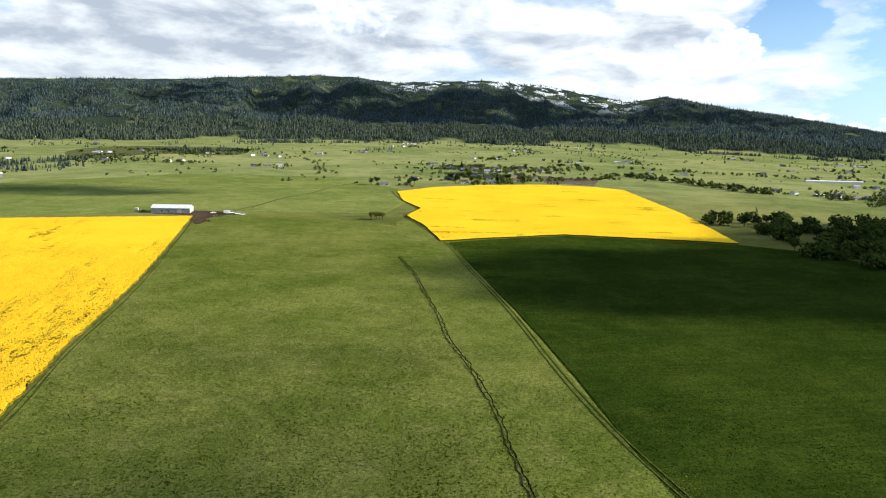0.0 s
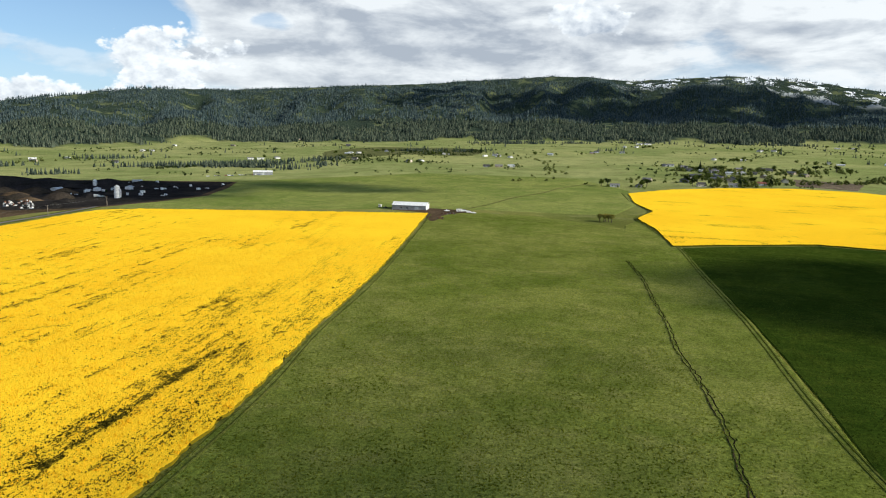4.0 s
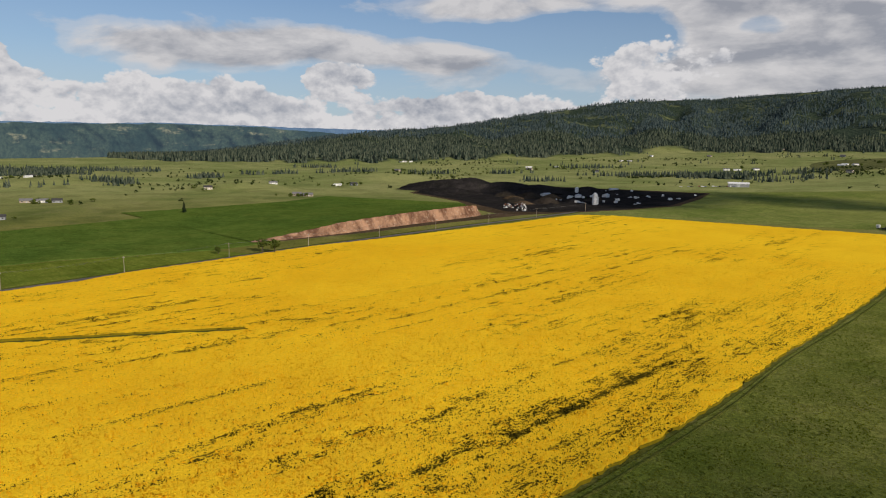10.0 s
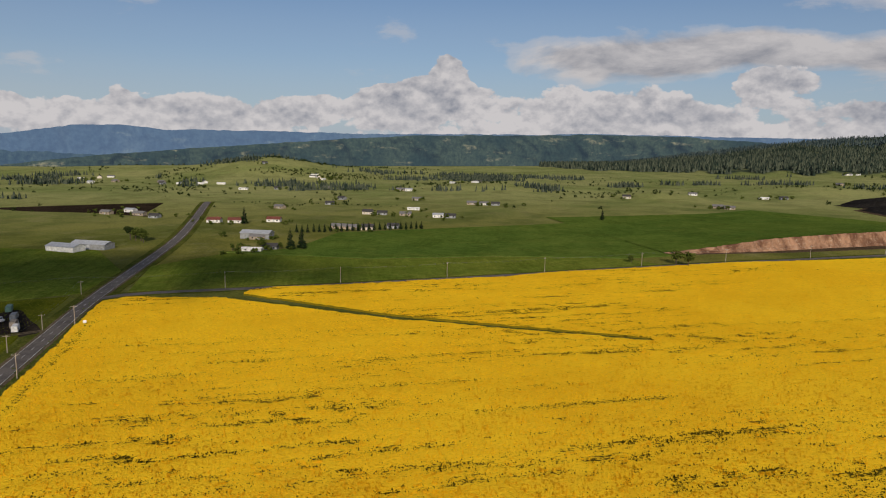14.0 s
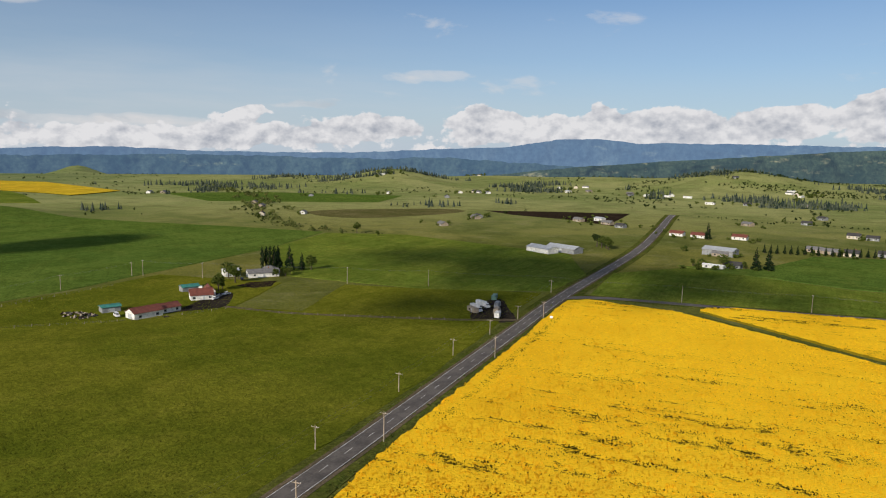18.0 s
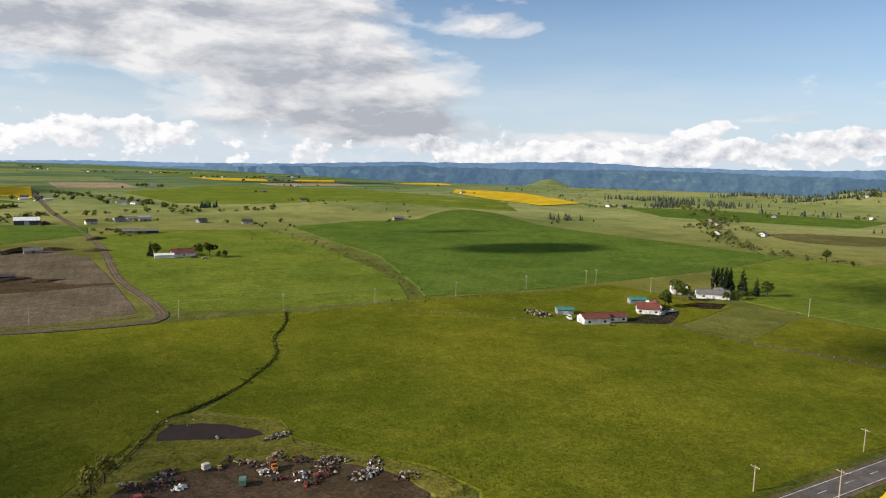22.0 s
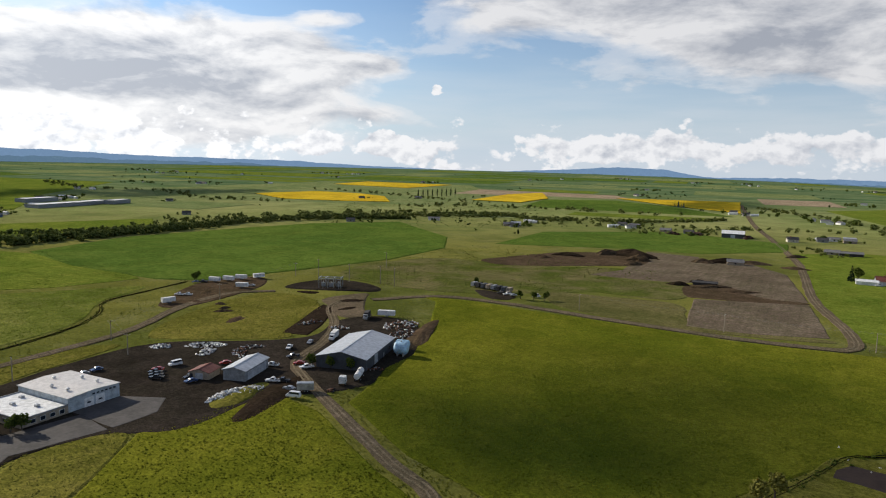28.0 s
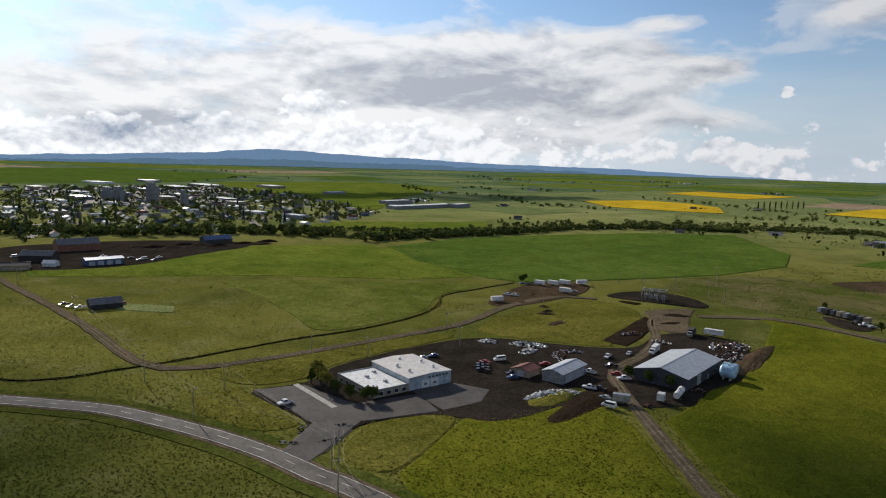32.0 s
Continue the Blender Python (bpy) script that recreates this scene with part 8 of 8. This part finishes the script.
firs = np.concatenate([firs, firs + rngs.normal(0, 7, firs.shape)])
scatter_firs("fir_grove", firs[:, 0], firs[:, 1], rngs.uniform(5, 12, len(firs)), M_fir, "groves of dark firs on the open slopes", 6, 0.22)

# ---- the town on the plain ----
rngt = random.Random(77)
TOWN = [(720, 0), (900, 60), (1300, 90), (1700, 40), (1750, -420), (1500, -520), (1150, -500), (930, -470), (850, -380), (770, -260), (770, -120)]
count = 0
FAR_HOUSES = []
for gx in np.arange(770, 1720, 36):
    for gy in np.arange(-520, 90, 30):
        x, y = gx + rngt.uniform(-7, 7), gy + rngt.uniform(-7, 7)
        if bool(inside(TOWN, x, y)) and rngt.random() < 0.62 and count < 330:
            spot = (rngt.choice((0, 0, 1, 2, 4, 4, 5, 6, 7, 3)), x, y, rngt.choice((8, 98)) + rngt.uniform(-4, 4))
            if math.hypot(x, y) < 1080:
                house(*spot, "houses of the town")
            else:
                FAR_HOUSES.append(spot)
            count += 1


def far_houses(spots):
    """The houses of the far streets, walls and roofs in one mesh."""
    verts, faces, slots = [], [], []
    mats = [M_white, M_cream, M_tan, M_grey, M_roofgrey, M_roofdark, M_roofred, M_roofwhite]
    for kind, x, y, rot in spots:
        _, w, d, eave, ridge, wall, roof = HOUSE_KINDS[kind]
        m, k = at(x, y, rot), len(verts)
        for px in (-w / 2, w / 2):
            verts += [m @ Vector(p) for p in ((px, -d / 2, -0.5), (px, d / 2, -0.5), (px, d / 2, eave), (px, 0, ridge), (px, -d / 2, eave))]
            over = 0.5 if px > 0 else -0.5
            verts += [m @ Vector(p) for p in ((px + over, -d / 2 - 0.5, eave - 0.2), (px + over, 0, ridge + 0.2), (px + over, d / 2 + 0.5, eave - 0.2))]
        faces += [tuple(k + i for i in f) for f in ((0, 1, 2, 3, 4), (12, 11, 10, 9, 8), (0, 4, 12, 8), (1, 9, 10, 2), (5, 6, 14, 13), (6, 7, 15, 14))]
        a = mats.index(wall) if wall in mats else 0
        b = mats.index(roof) if roof in mats else 4
        slots += [a] * 4 + [b] * 2
    ob = mesh_object("far_houses", verts, faces, mats[0])
    for m in mats[1:]:
        ob.data.materials.append(m)
    ob.data.polygons.foreach_set("material_index", slots)
    tagged(ob, "pale houses far out on the open land", "houses", kind="stuff")


far_houses(FAR_HOUSES)
SHOPS = [(1240, -70, 50, 24), (1320, -110, 60, 26), (1420, -180, 70, 30), (1480, -120, 60, 24), (1560, -260, 80, 34), (1660, -330, 90, 36), (1500, -330, 60, 30), (1380, -280, 50, 24), (1290, -240, 44, 22), (1180, -150, 40, 20), (1250, -330, 60, 22), (1150, -320, 40, 20), (1080, -300, 36, 18), (1760, -420, 110, 40), (1620, -60, 70, 26), (1900, -200, 90, 40), (2000, -330, 80, 40), (1700, -560, 80, 36), (980, -300, 40, 18), (900, -330, 36, 16), (1010, -60, 30, 16), (1100, -10, 34, 16)]
for i, (x, y, w, d) in enumerate(SHOPS):
    gable("warehouse", ("long white flat-roofed warehouse", "grey warehouse with a pale roof", "tan store with a white roof")[i % 3], "building", x, y, 8 + (i % 4) * 3, w, d, 4 + i % 3, 5, (M_white, M_grey, M_tan)[i % 3], (M_roofwhite, M_roofmetal, M_roofwhite)[i % 3], [("f", 0, 0, 4, 4)], [("f", -w * 0.3, 1.5, 4, 2), ("f", w * 0.3, 1.5, 4, 2), ("l", 0, 1.5, 4, 2)], flat=True)


# farmsteads dotted over the plain and the slopes
rngf = random.Random(8)
LONE, yard_trees = [], []
for yaw0, yaw1, r0, r1, n in ((168, 262, 1150, 3600, 60), (-30, 60, 1350, 2500, 22), (85, 140, 1000, 2100, 8)):
    for _ in range(n):
        yaw, r = radians(rngf.uniform(yaw0, yaw1)), rngf.uniform(r0, r1)
        cx, cy = -r * math.sin(yaw), r * math.cos(yaw)
        for _ in range(rngf.randint(1, 4)):
            LONE.append((rngf.choice((0, 0, 1, 5, 5, 6)), cx + rngf.gauss(0, 22), cy + rngf.gauss(0, 22), rngf.uniform(0, 180)))
        for _ in range(rngf.randint(3, 12)):
            yard_trees.append((cx + rngf.gauss(0, 30), cy + rngf.gauss(0, 24), rngf.uniform(4, 9)))
def off_crops(spots, k):
    """Leaves out what would stand in a field of crop."""
    px, py = np.array([q[k] for q in spots]), np.array([q[k + 1] for q in spots])
    hit = np.zeros(len(spots), bool)
    for crop in CROPS:
        hit |= inside(crop, px, py)
    return [q for q, h in zip(spots, hit) if not h]


LONE, yard_trees = off_crops(LONE, 1), off_crops(yard_trees, 0)
far_houses(LONE)
bushes("farmyard_trees", yard_trees, M_leaf, "trees round the far farmsteads", "trees", 16, 3)


def elevator(x, y, n, r, h, label):
    ob = thing("grain_elevator", x, y, 20, label, "grain elevator")
    for i in range(n):
        part("silo", Shape().turned((i - n / 2) * 2 * r, 0, [(r, -1), (r, h), (r * 0.6, h + 1.2), (0.2, h + 1.6)], 12), M_grey, ob)
    part("headhouse", Shape().box(0, 0, h + 1, n * r * 1.1, r * 1.4, 6, 0, 0.2), M_grey, ob)


elevator(1226, -206, 4, 4.0, 26, "tall pale concrete grain elevator")
elevator(1262, -162, 3, 5.0, 17, "grey steel grain bins in the town")
elevator(1144, -238, 2, 4.0, 18, "dark grain elevator tower in town")
elevator(1300, -150, 4, 5.0, 14, "row of grey grain bins")
crowns = []
for _ in range(2000):
    x, y = rngt.uniform(715, 1750), rngt.uniform(-530, 95)
    if bool(inside(TOWN, x, y)) and float(fnoise(np.array([x / 90]), np.array([y / 90]), 6)[0]) > 0.34:
        crowns.append((x, y, rngt.uniform(4, 9.5)))
bushes("town_trees", crowns, M_leafspring, "spring-green trees throughout the town", "trees", 9, 9)
tf = [(rngt.uniform(720, 1500), rngt.uniform(-480, 70)) for _ in range(130)]
tf = np.array([q for q in tf if bool(inside(TOWN, *q))])
scatter_firs("town_firs", tf[:, 0], tf[:, 1], rngs.uniform(9, 17, len(tf)), M_fir, "dark conifers between the town's houses", 7, 0.2)
for i, pts in enumerate(([(790, -120), (1010, -160), (1300, -215), (1740, -300)], [(880, 40), (900, -120), (935, -460)], [(1130, 70), (1160, -150), (1200, -480)], [(800, -250), (1000, -285), (1250, -330), (1600, -400)], [(1020, 70), (1050, -140), (1080, -480)], [(760, -20), (1000, -60), (1350, -120)])):
    road("street", pts, 9.0, M_asphalt, "grey town street between houses")
for i, (x, y, w, d) in enumerate(((1420, -230, 120, 60), (1560, -300, 140, 60), (1300, -150, 90, 50), (1240, -280, 80, 40), (1660, -360, 120, 60), (1480, -80, 90, 40))):
    field("paved_lot", [(x - w, y - d), (x + w, y - d - 12), (x + w, y + d - 12), (x - w, y + d)], 0.42 + 0.02 * i, M_asphalt, "pale paved lot between the warehouses", 40, category="yard")
# sheds at the edge of town
field("gravel_yard", [(700, 20), (560, 0), (556, -80), (600, -130), (640, -200), (690, -180), (720, -90)], 0.3, M_yard, "grey gravel yard at the town's edge", 16, category="yard")
gable("blue_shed", "long blue metal shed with four pale doors", "shed", 576, -62, 98, 26, 12, 4.5, 5.6, M_blue, plain("pale_blue_roof", (0.16, 0.30, 0.50), 0.5), [("b", -9, 0, 4, 3.4), ("b", -3, 0, 4, 3.4), ("b", 3, 0, 4, 3.4), ("b", 9, 0, 4, 3.4), ("f", -9, 0, 4, 3.4), ("f", 3, 0, 4, 3.4)])
gable("brick_barn", "large pale-roofed barn with an orange-brown end", "barn", 664, -52, 98, 32, 18, 6, 10, M_brick, M_roofgrey, [("f", 0, 0, 4, 4)])
gable("dark_barn", "dark timber barn with a grey roof", "barn", 608, -22, 60, 24, 12, 5, 8, M_dark, M_roofgrey, [], [("f", -6, 2, 3, 1.4), ("f", 0, 2, 3, 1.4), ("f", 6, 2, 3, 1.4)])
gable("dark_shed", "low dark shed at the town edge", "shed", 572, -6, 80, 18, 10, 3.2, 5, M_tan, M_roofdark)
gable("white_shed", "small white shed on gravel", "shed", 577, -28, 60, 9, 7, 3, 4.6, M_white, M_roofwhite)
gable("blue_barn", "blue barn with a dark blue roof", "barn", 677, -170, 100, 26, 14, 4, 7, M_slate, M_blue)
gable("dark_house", "dark house with a grey roof in the meadow", "house", 417, -45, 95, 16, 10, 3, 5.4, M_dark, M_roofgrey, [("f", 2, 0, 1.2, 2.1)], house_windows(16, 10))
for i, (x, y) in enumerate(((418, -33), (424, -29), (430, -26), (421, -54), (588, -92), (580, -98), (592, -104), (584, -88), (596, -84), (640, -20), (632, -6), (600, -60), (612, -66))):
    car(i % 6, x, y, 90 + (i * 31) % 40)
for i in range(10):
    mound("earth_mound", 668 - (i % 3) * 8, -100 - i * 13, 12, 5, 2.4, M_soil if i % 2 else M_dirt, "dark heap of earth at the town's edge", rot=90, seed=i + 90)
field("lawn", [(408, -50), (426, -52), (404, -78), (388, -74)], 0.3, M_pasture, "mown lawn beside the dark house", 8, category="lawn")

# ---- power lines ----
POLES = [
    ("road south", [(-88, -128), (-140, -136), (-192.5, -146.5), (-242, -156), (-281, -161), (-316, -165), (-391, -182)], 7.6), ("road north", [(-110, -113), (-156, -124), (-250, -140.5), (-325, -155)], 9.5),
    ("field line", [(-391, -182), (-359, -251), (-335, -297), (-289, -380), (-271, -417)], 10.5), ("fence line", [(-265, -420), (-213, -409), (-159, -397), (-105, -386), (-53, -382), (0, -376), (66, -374), (145, -378)], 9.5),
    ("side road", [(-391, -182), (-411, -109), (-429, -44), (-448, 22), (-470, 89), (-494, 163), (-510, 231), (-526, 304), (-538, 371), (-546, 440), (-553, 510), (-560, 590)], 10),
    ("bend", [(120, -62), (156, -68), (174, -76), (227, -49), (275, -42), (402, -29), (520, -6)], 10.5), ("creek line", [(172, -73), (251, -65), (281, -110), (265, -129), (263, -174), (290, -184), (324, -274), (348, -361)], 9.5),
    ("substation", [(334, -369), (303, -365), (270, -371), (283, -373), (320, -429)], 12.5),
]


def power_pole(x, y, rot, high):
    ob = thing("power_pole", x, y, rot, "weathered wooden power pole with a crossarm", "power pole", "power poles")
    part("post", Shape().turned(0, 0, [(0.19, -0.8), (0.16, high * 0.6), (0.12, high)], 8), M_wood, ob)
    part("crossarm", Shape().box(0, 0, high - 0.7, 0.12, 2.6, 0.14), M_wood, ob)
    for y2 in (-1.2, -0.5, 1.2):
        part("insulator", Shape().turned(0, y2, [(0.05, 0), (0.1, 0.06), (0.1, 0.14), (0.04, 0.22)], 6, "z", high - 0.56), M_trim, ob)


def wire(a, b, drop):
    n = 9
    verts, faces = [], []
    d = (b - a).normalized()
    side = Vector((-d.y, d.x, 0)) * 0.016
    up = Vector((0, 0, 0.016))
    for i in range(n + 1):
        t = i / n
        p = a.lerp(b, t) - Vector((0, 0, drop * 4 * t * (1 - t)))
        verts += [p + side, p - side + up, p - side - up]
        if i:
            k = 3 * i
            faces += [(k - 3 + j, k - 3 + (j + 1) % 3, k + (j + 1) % 3, k + j) for j in range(3)]
    return verts, faces


done = set()
for name, spots, high in POLES:
    line = None if name == "substation" else thing("power_line", *spots[0], 0, "thin sagging power wires between poles", "power line")
    if line:
        line.matrix_basis = Matrix.Identity(4)
    for i, (x, y) in enumerate(spots):
        nx, ny = spots[min(i + 1, len(spots) - 1)]
        px, py = spots[max(i - 1, 0)]
        rot = math.degrees(math.atan2(ny - py, nx - px))
        if (x, y) not in done:
            done.add((x, y))
            power_pole(x, y, rot, high)
        if i and name != "substation":
            for off in (-1.2, 1.2):
                ends = []
                for (qx, qy) in (spots[i - 1], (x, y)):
                    a = math.atan2(y - spots[i - 1][1], x - spots[i - 1][0])
                    ends.append(Vector((qx - math.sin(a) * off, qy + math.cos(a) * off, zg(qx, qy) + high - 0.35)))
                v, f = wire(*ends, 0.9)
                part("wire", Shape().add(v, f), M_wire, line)


# ---- fences ----
def fence(pts, step, label):
    ob = thing("fence", *pts[0], 0, label, "fence")
    ob.matrix_basis = Matrix.Identity(4)
    line = curve_points(pts, step)
    post = Shape().box(0, 0, -0.4, 0.14, 0.14, 1.7)
    me = None
    for q in line:
        if me is None:
            first = part("post", post, M_wood, ob)
            me = first.data
        else:
            first = new("post", me)
            first.parent = ob
        first.location = (q.x, q.y, zg(q.x, q.y) + 0.2)
    for h in (0.7, 1.2):
        s = Shape()
        for a, b in zip(line, line[1:]):
            v, f = wire(Vector((a.x, a.y, zg(a.x, a.y) + h)), Vector((b.x, b.y, zg(b.x, b.y) + h)), 0.02)
            s.add([v[0], v[1], v[-3], v[-2]], [(0, 1, 3, 2)])
        part("wire", s, M_wire, ob)


fence([(-239, -399), (-180, -391), (-131, -388), (-91, -387), (-55, -381), (10, -374)], 7, "post and wire fence along the field edge")
fence([(-240, -297), (-196, -312), (-150, -345), (-110, -372)], 7, "post and wire fence round the paddock")
fence([(-250, -268), (-270, -232), (-292, -194)], 6, "pale post fence along the farm lane")


# ---- standing crop and grass near by ----
def tuft_material(name, dark, light):
    m, net, b = material(name, 1.0, 0, 0.0)
    g = net.node("ShaderNodeNewGeometry")
    wide = net.ramp(net.noise(g.outputs["Position"], 0.032, 5, 0.62, 0.6), [(0.38, 0.0), (0.60, 1.0)])
    both = net.math("ADD", net.math("MULTIPLY", g.outputs["Random Per Island"], 0.42), net.math("MULTIPLY", wide, 0.6))
    col = net.mix(net.ramp(both, [(0.2, 0.0), (0.85, 1.0)], False), dark, light)
    net.put(col, b.inputs["Base Color"])
    thin(net, b, col, 0.5)
    return m


def tufts(name, x, y, z, wide, high, mat, label, category):
    """Small leaning pyramids of leaves, one mesh."""
    n = len(x)
    rng = np.random.default_rng(len(x))
    a = rng.uniform(0, 6.28, n)[:, None] + np.array([0, 2.1, 4.2])[None]
    w = wide[:, None]
    base = np.stack([x[:, None] + np.cos(a) * w, y[:, None] + np.sin(a) * w, np.repeat(z[:, None], 3, 1)], -1)
    tip = np.stack([x + rng.normal(0, 0.3, n) * wide, y + rng.normal(0, 0.3, n) * wide, z + high], -1)[:, None]
    verts = np.concatenate([base, tip], 1).reshape(-1, 3)
    one = np.array([(0, 1, 3), (1, 2, 3), (2, 0, 3)])
    faces = (one[None] + (np.arange(n) * 4)[:, None, None]).reshape(-1, 3)
    return bulk(name, verts, faces, mat, label, category)


def grow():
    rng = np.random.default_rng(23)
    n = 520000
    r = 135 + (560 - 135) * rng.random(n) ** 1.25
    yaw = np.radians(rng.uniform(-42, 282, n))
    x, y = -r * np.sin(yaw), r * np.cos(yaw)
    bloom = inside(CANOLA, x, y)
    gap = canola_gap(x, y)
    full = bloom & (rng.random(n) > gap * 2.3) & (rng.random(n) < 0.85)
    fx, fy = x[full], y[full]
    tufts("rapeseed_heads", fx, fy, ground(fx, fy) + 0.95 - 0.3 * gap[full], rng.uniform(0.26, 0.6, len(fx)), rng.uniform(0.25, 0.7, len(fx)), tuft_material("rapeseed_heads", (0.73, 0.40, 0.010), (0.98, 0.615, 0.020)), "yellow flower heads of the rapeseed", "flowers")
    bare = bloom & (gap * 2.0 > rng.random(n) + 0.10)
    bx, by = x[bare], y[bare]
    tufts("rapeseed_leaves", bx, by, ground(bx, by) + 0.5, rng.uniform(0.3, 0.7, len(bx)), rng.uniform(0.5, 1.0, len(bx)), tuft_material("rapeseed_leaves", (0.026, 0.026, 0.004), (0.12, 0.09, 0.012)), "dark green rapeseed leaves in the bare streaks", "leaves")
    taken = bloom.copy()
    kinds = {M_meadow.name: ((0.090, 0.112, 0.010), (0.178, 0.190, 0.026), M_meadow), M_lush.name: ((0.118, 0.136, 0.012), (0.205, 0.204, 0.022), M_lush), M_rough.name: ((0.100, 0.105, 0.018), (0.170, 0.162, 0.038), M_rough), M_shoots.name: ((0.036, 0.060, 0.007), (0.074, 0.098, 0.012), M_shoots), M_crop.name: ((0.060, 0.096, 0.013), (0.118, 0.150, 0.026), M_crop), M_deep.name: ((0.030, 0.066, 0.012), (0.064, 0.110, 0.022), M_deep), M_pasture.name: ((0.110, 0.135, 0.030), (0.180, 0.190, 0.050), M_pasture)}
    for key, (dark, light, mat) in kinds.items():
        mine = np.zeros(n, bool)
        for _, poly, lift, fmat, *_ in FIELDS:
            if fmat is mat:
                mine |= inside(poly, x, y)
        mine &= ~taken & (rng.random(n) < 0.62)
        taken |= mine
        gx, gy = x[mine], y[mine]
        if len(gx):
            tall = 0.6 + 0.8 * fnoise(gx / 14, gy / 14, 12)
            tufts("grass_tufts", gx, gy, ground(gx, gy) + 0.2, rng.uniform(0.26, 0.58, len(gx)), rng.uniform(0.12, 0.42, len(gx)) * tall, tuft_material("tuft_" + key, dark, light), "short green tufts of grass and young crop", "grass")

    # the open grass between the fields
    free = ~taken & (rng.random(n) < 0.6) & (np.abs(yaw) < 9)
    for poly in (LOT, [(26, -160), (24, -176), (10, -192), (-16, -196), (-40, -188), (-56, -175), (-62, -160), (-30, -140), (10, -142)], [(7, -214), (3, -227), (-14, -222), (-24, -210), (-8, -209)], [(322, -245), (338, -240), (372, -290), (378, -318), (366, -342), (336, -318)], [(312, -317), (326, -340), (292, -366), (264, -330)],
                 [(-196, -306), (-243, -301), (-275, -332), (-240, -325), (-196, -314)], [(-299, -185), (-352, -204), (-354, -192), (-305, -165)], [(145, -676), (79, -728), (16, -382), (167, -370), (182, -410)], [(240, -240), (268, -300), (256, -296), (228, -244)], [(262, -330), (240, -300), (228, -296), (238, -276), (282, -312)]):
        free &= ~inside(poly, x, y)
    for line, gap_to in ((MAIN, 4.4), (CROSS, 3.6), (DIRT, 3.2), (LANE, 3.2), (RAIL, 3.4)):
        pts = curve_points(line, 20)
        for p, q in zip(pts, pts[1:]):
            d = q - p
            t = np.clip(((x - p.x) * d.x + (y - p.y) * d.y) / d.length_squared, 0, 1)
            free &= np.hypot(x - p.x - t * d.x, y - p.y - t * d.y) > gap_to
    gx, gy = x[free], y[free]
    tall = 0.5 + 0.9 * fnoise(gx / 14, gy / 14, 12)
    tufts("grass_tufts", gx, gy, ground(gx, gy) + 0.1, rng.uniform(0.2, 0.45, len(gx)), rng.uniform(0.08, 0.30, len(gx)) * tall, tuft_material("tuft_open_land", (0.100, 0.108, 0.014), (0.176, 0.170, 0.028)), "rough green grass between the fields", "grass")


grow()


# ---- clouds overhead, whose shade lies on the land ----
M_cloud = plain("cloud_white", (0.80, 0.80, 0.80), 1.0, 0, 0.02, 0.002)


def cloud(x, y, rx, ry, alt, seed, n=120):
    """A broken cloud that shades the ground about (x, y)."""
    rng = np.random.default_rng(seed)
    gz = zg(x, y)
    far = (alt - gz) / SUN_WAY.z
    cx, cy = x + SUN_WAY.x * far, y + SUN_WAY.y * far
    a, q = rng.uniform(0, 6.28, n), rng.random(n) ** 0.55 * 1.05
    size = (0.10 + 0.16 * (1 - q)) * min(rx, ry) * rng.uniform(0.7, 1.4, n)
    squat = 0.45
    c = np.stack([cx + rx * q * np.cos(a), cy + ry * q * np.sin(a), alt + rng.normal(0, 0.05, n) * min(rx, ry)], -1)
    sides = 8
    ring = []
    for k in range(5):
        lat = -math.pi / 2 + math.pi * (k + 0.5) / 5
        for i in range(sides):
            b = 2 * math.pi * (i + 0.5 * (k % 2)) / sides
            ring.append((math.cos(lat) * math.cos(b), math.cos(lat) * math.sin(b), math.sin(lat) * squat))
    ring = np.array(ring)
    verts = (c[:, None] + ring[None] * size[:, None, None] * rng.uniform(0.85, 1.15, (n, len(ring), 1))).reshape(-1, 3)
    one = [(k * sides + i, k * sides + (i + 1) % sides, (k + 1) * sides + (i + 1) % sides, (k + 1) * sides + i) for k in range(4) for i in range(sides)]
    faces = (np.array(one)[None] + (np.arange(n) * len(ring))[:, None, None]).reshape(-1, 4)
    return bulk("cloud", verts, faces, M_cloud, "broken white cloud high over the fields", "cloud")


# unseen clouds; those at 2400 to 2600 m are added to dim near ground
CLOUDS = [(265, 450, 270, 115, 1200, 1, 320), (-58, 185, 66, 140, 2600, 14, 42), (50, -240, 62, 80, 2400, 15, 54), (215, 5, 60, 40, 2400, 16, 60), (1382, -655, 120, 330, 1200, 17, 150), (1239, -937, 110, 230, 1200, 18, 110), (-383, -2052, 260, 90, 1200, 19, 110), (300, -1500, 90, 260, 1200, 20, 90), (400, 600, 160, 130, 1200, 2, 120), (-465, -215, 75, 175, 1200, 3, 120), (-315, -600, 78, 34, 700, 4, 430), (-290, -745, 45, 13, 1000, 5, 240), (-700, 730, 190, 100, 1200, 6, 220), (-480, 860, 170, 60, 1200, 7, 170), (250, 3620, 1900, 480, 2300, 8, 170), (-335, -215, 60, 45, 1200, 12, 60), (85, -188, 75, 46, 1200, 11, 42)]
for x, y, rx, ry, alt, seed, n in CLOUDS:
    cloud(x, y, rx, ry, alt, seed, n)
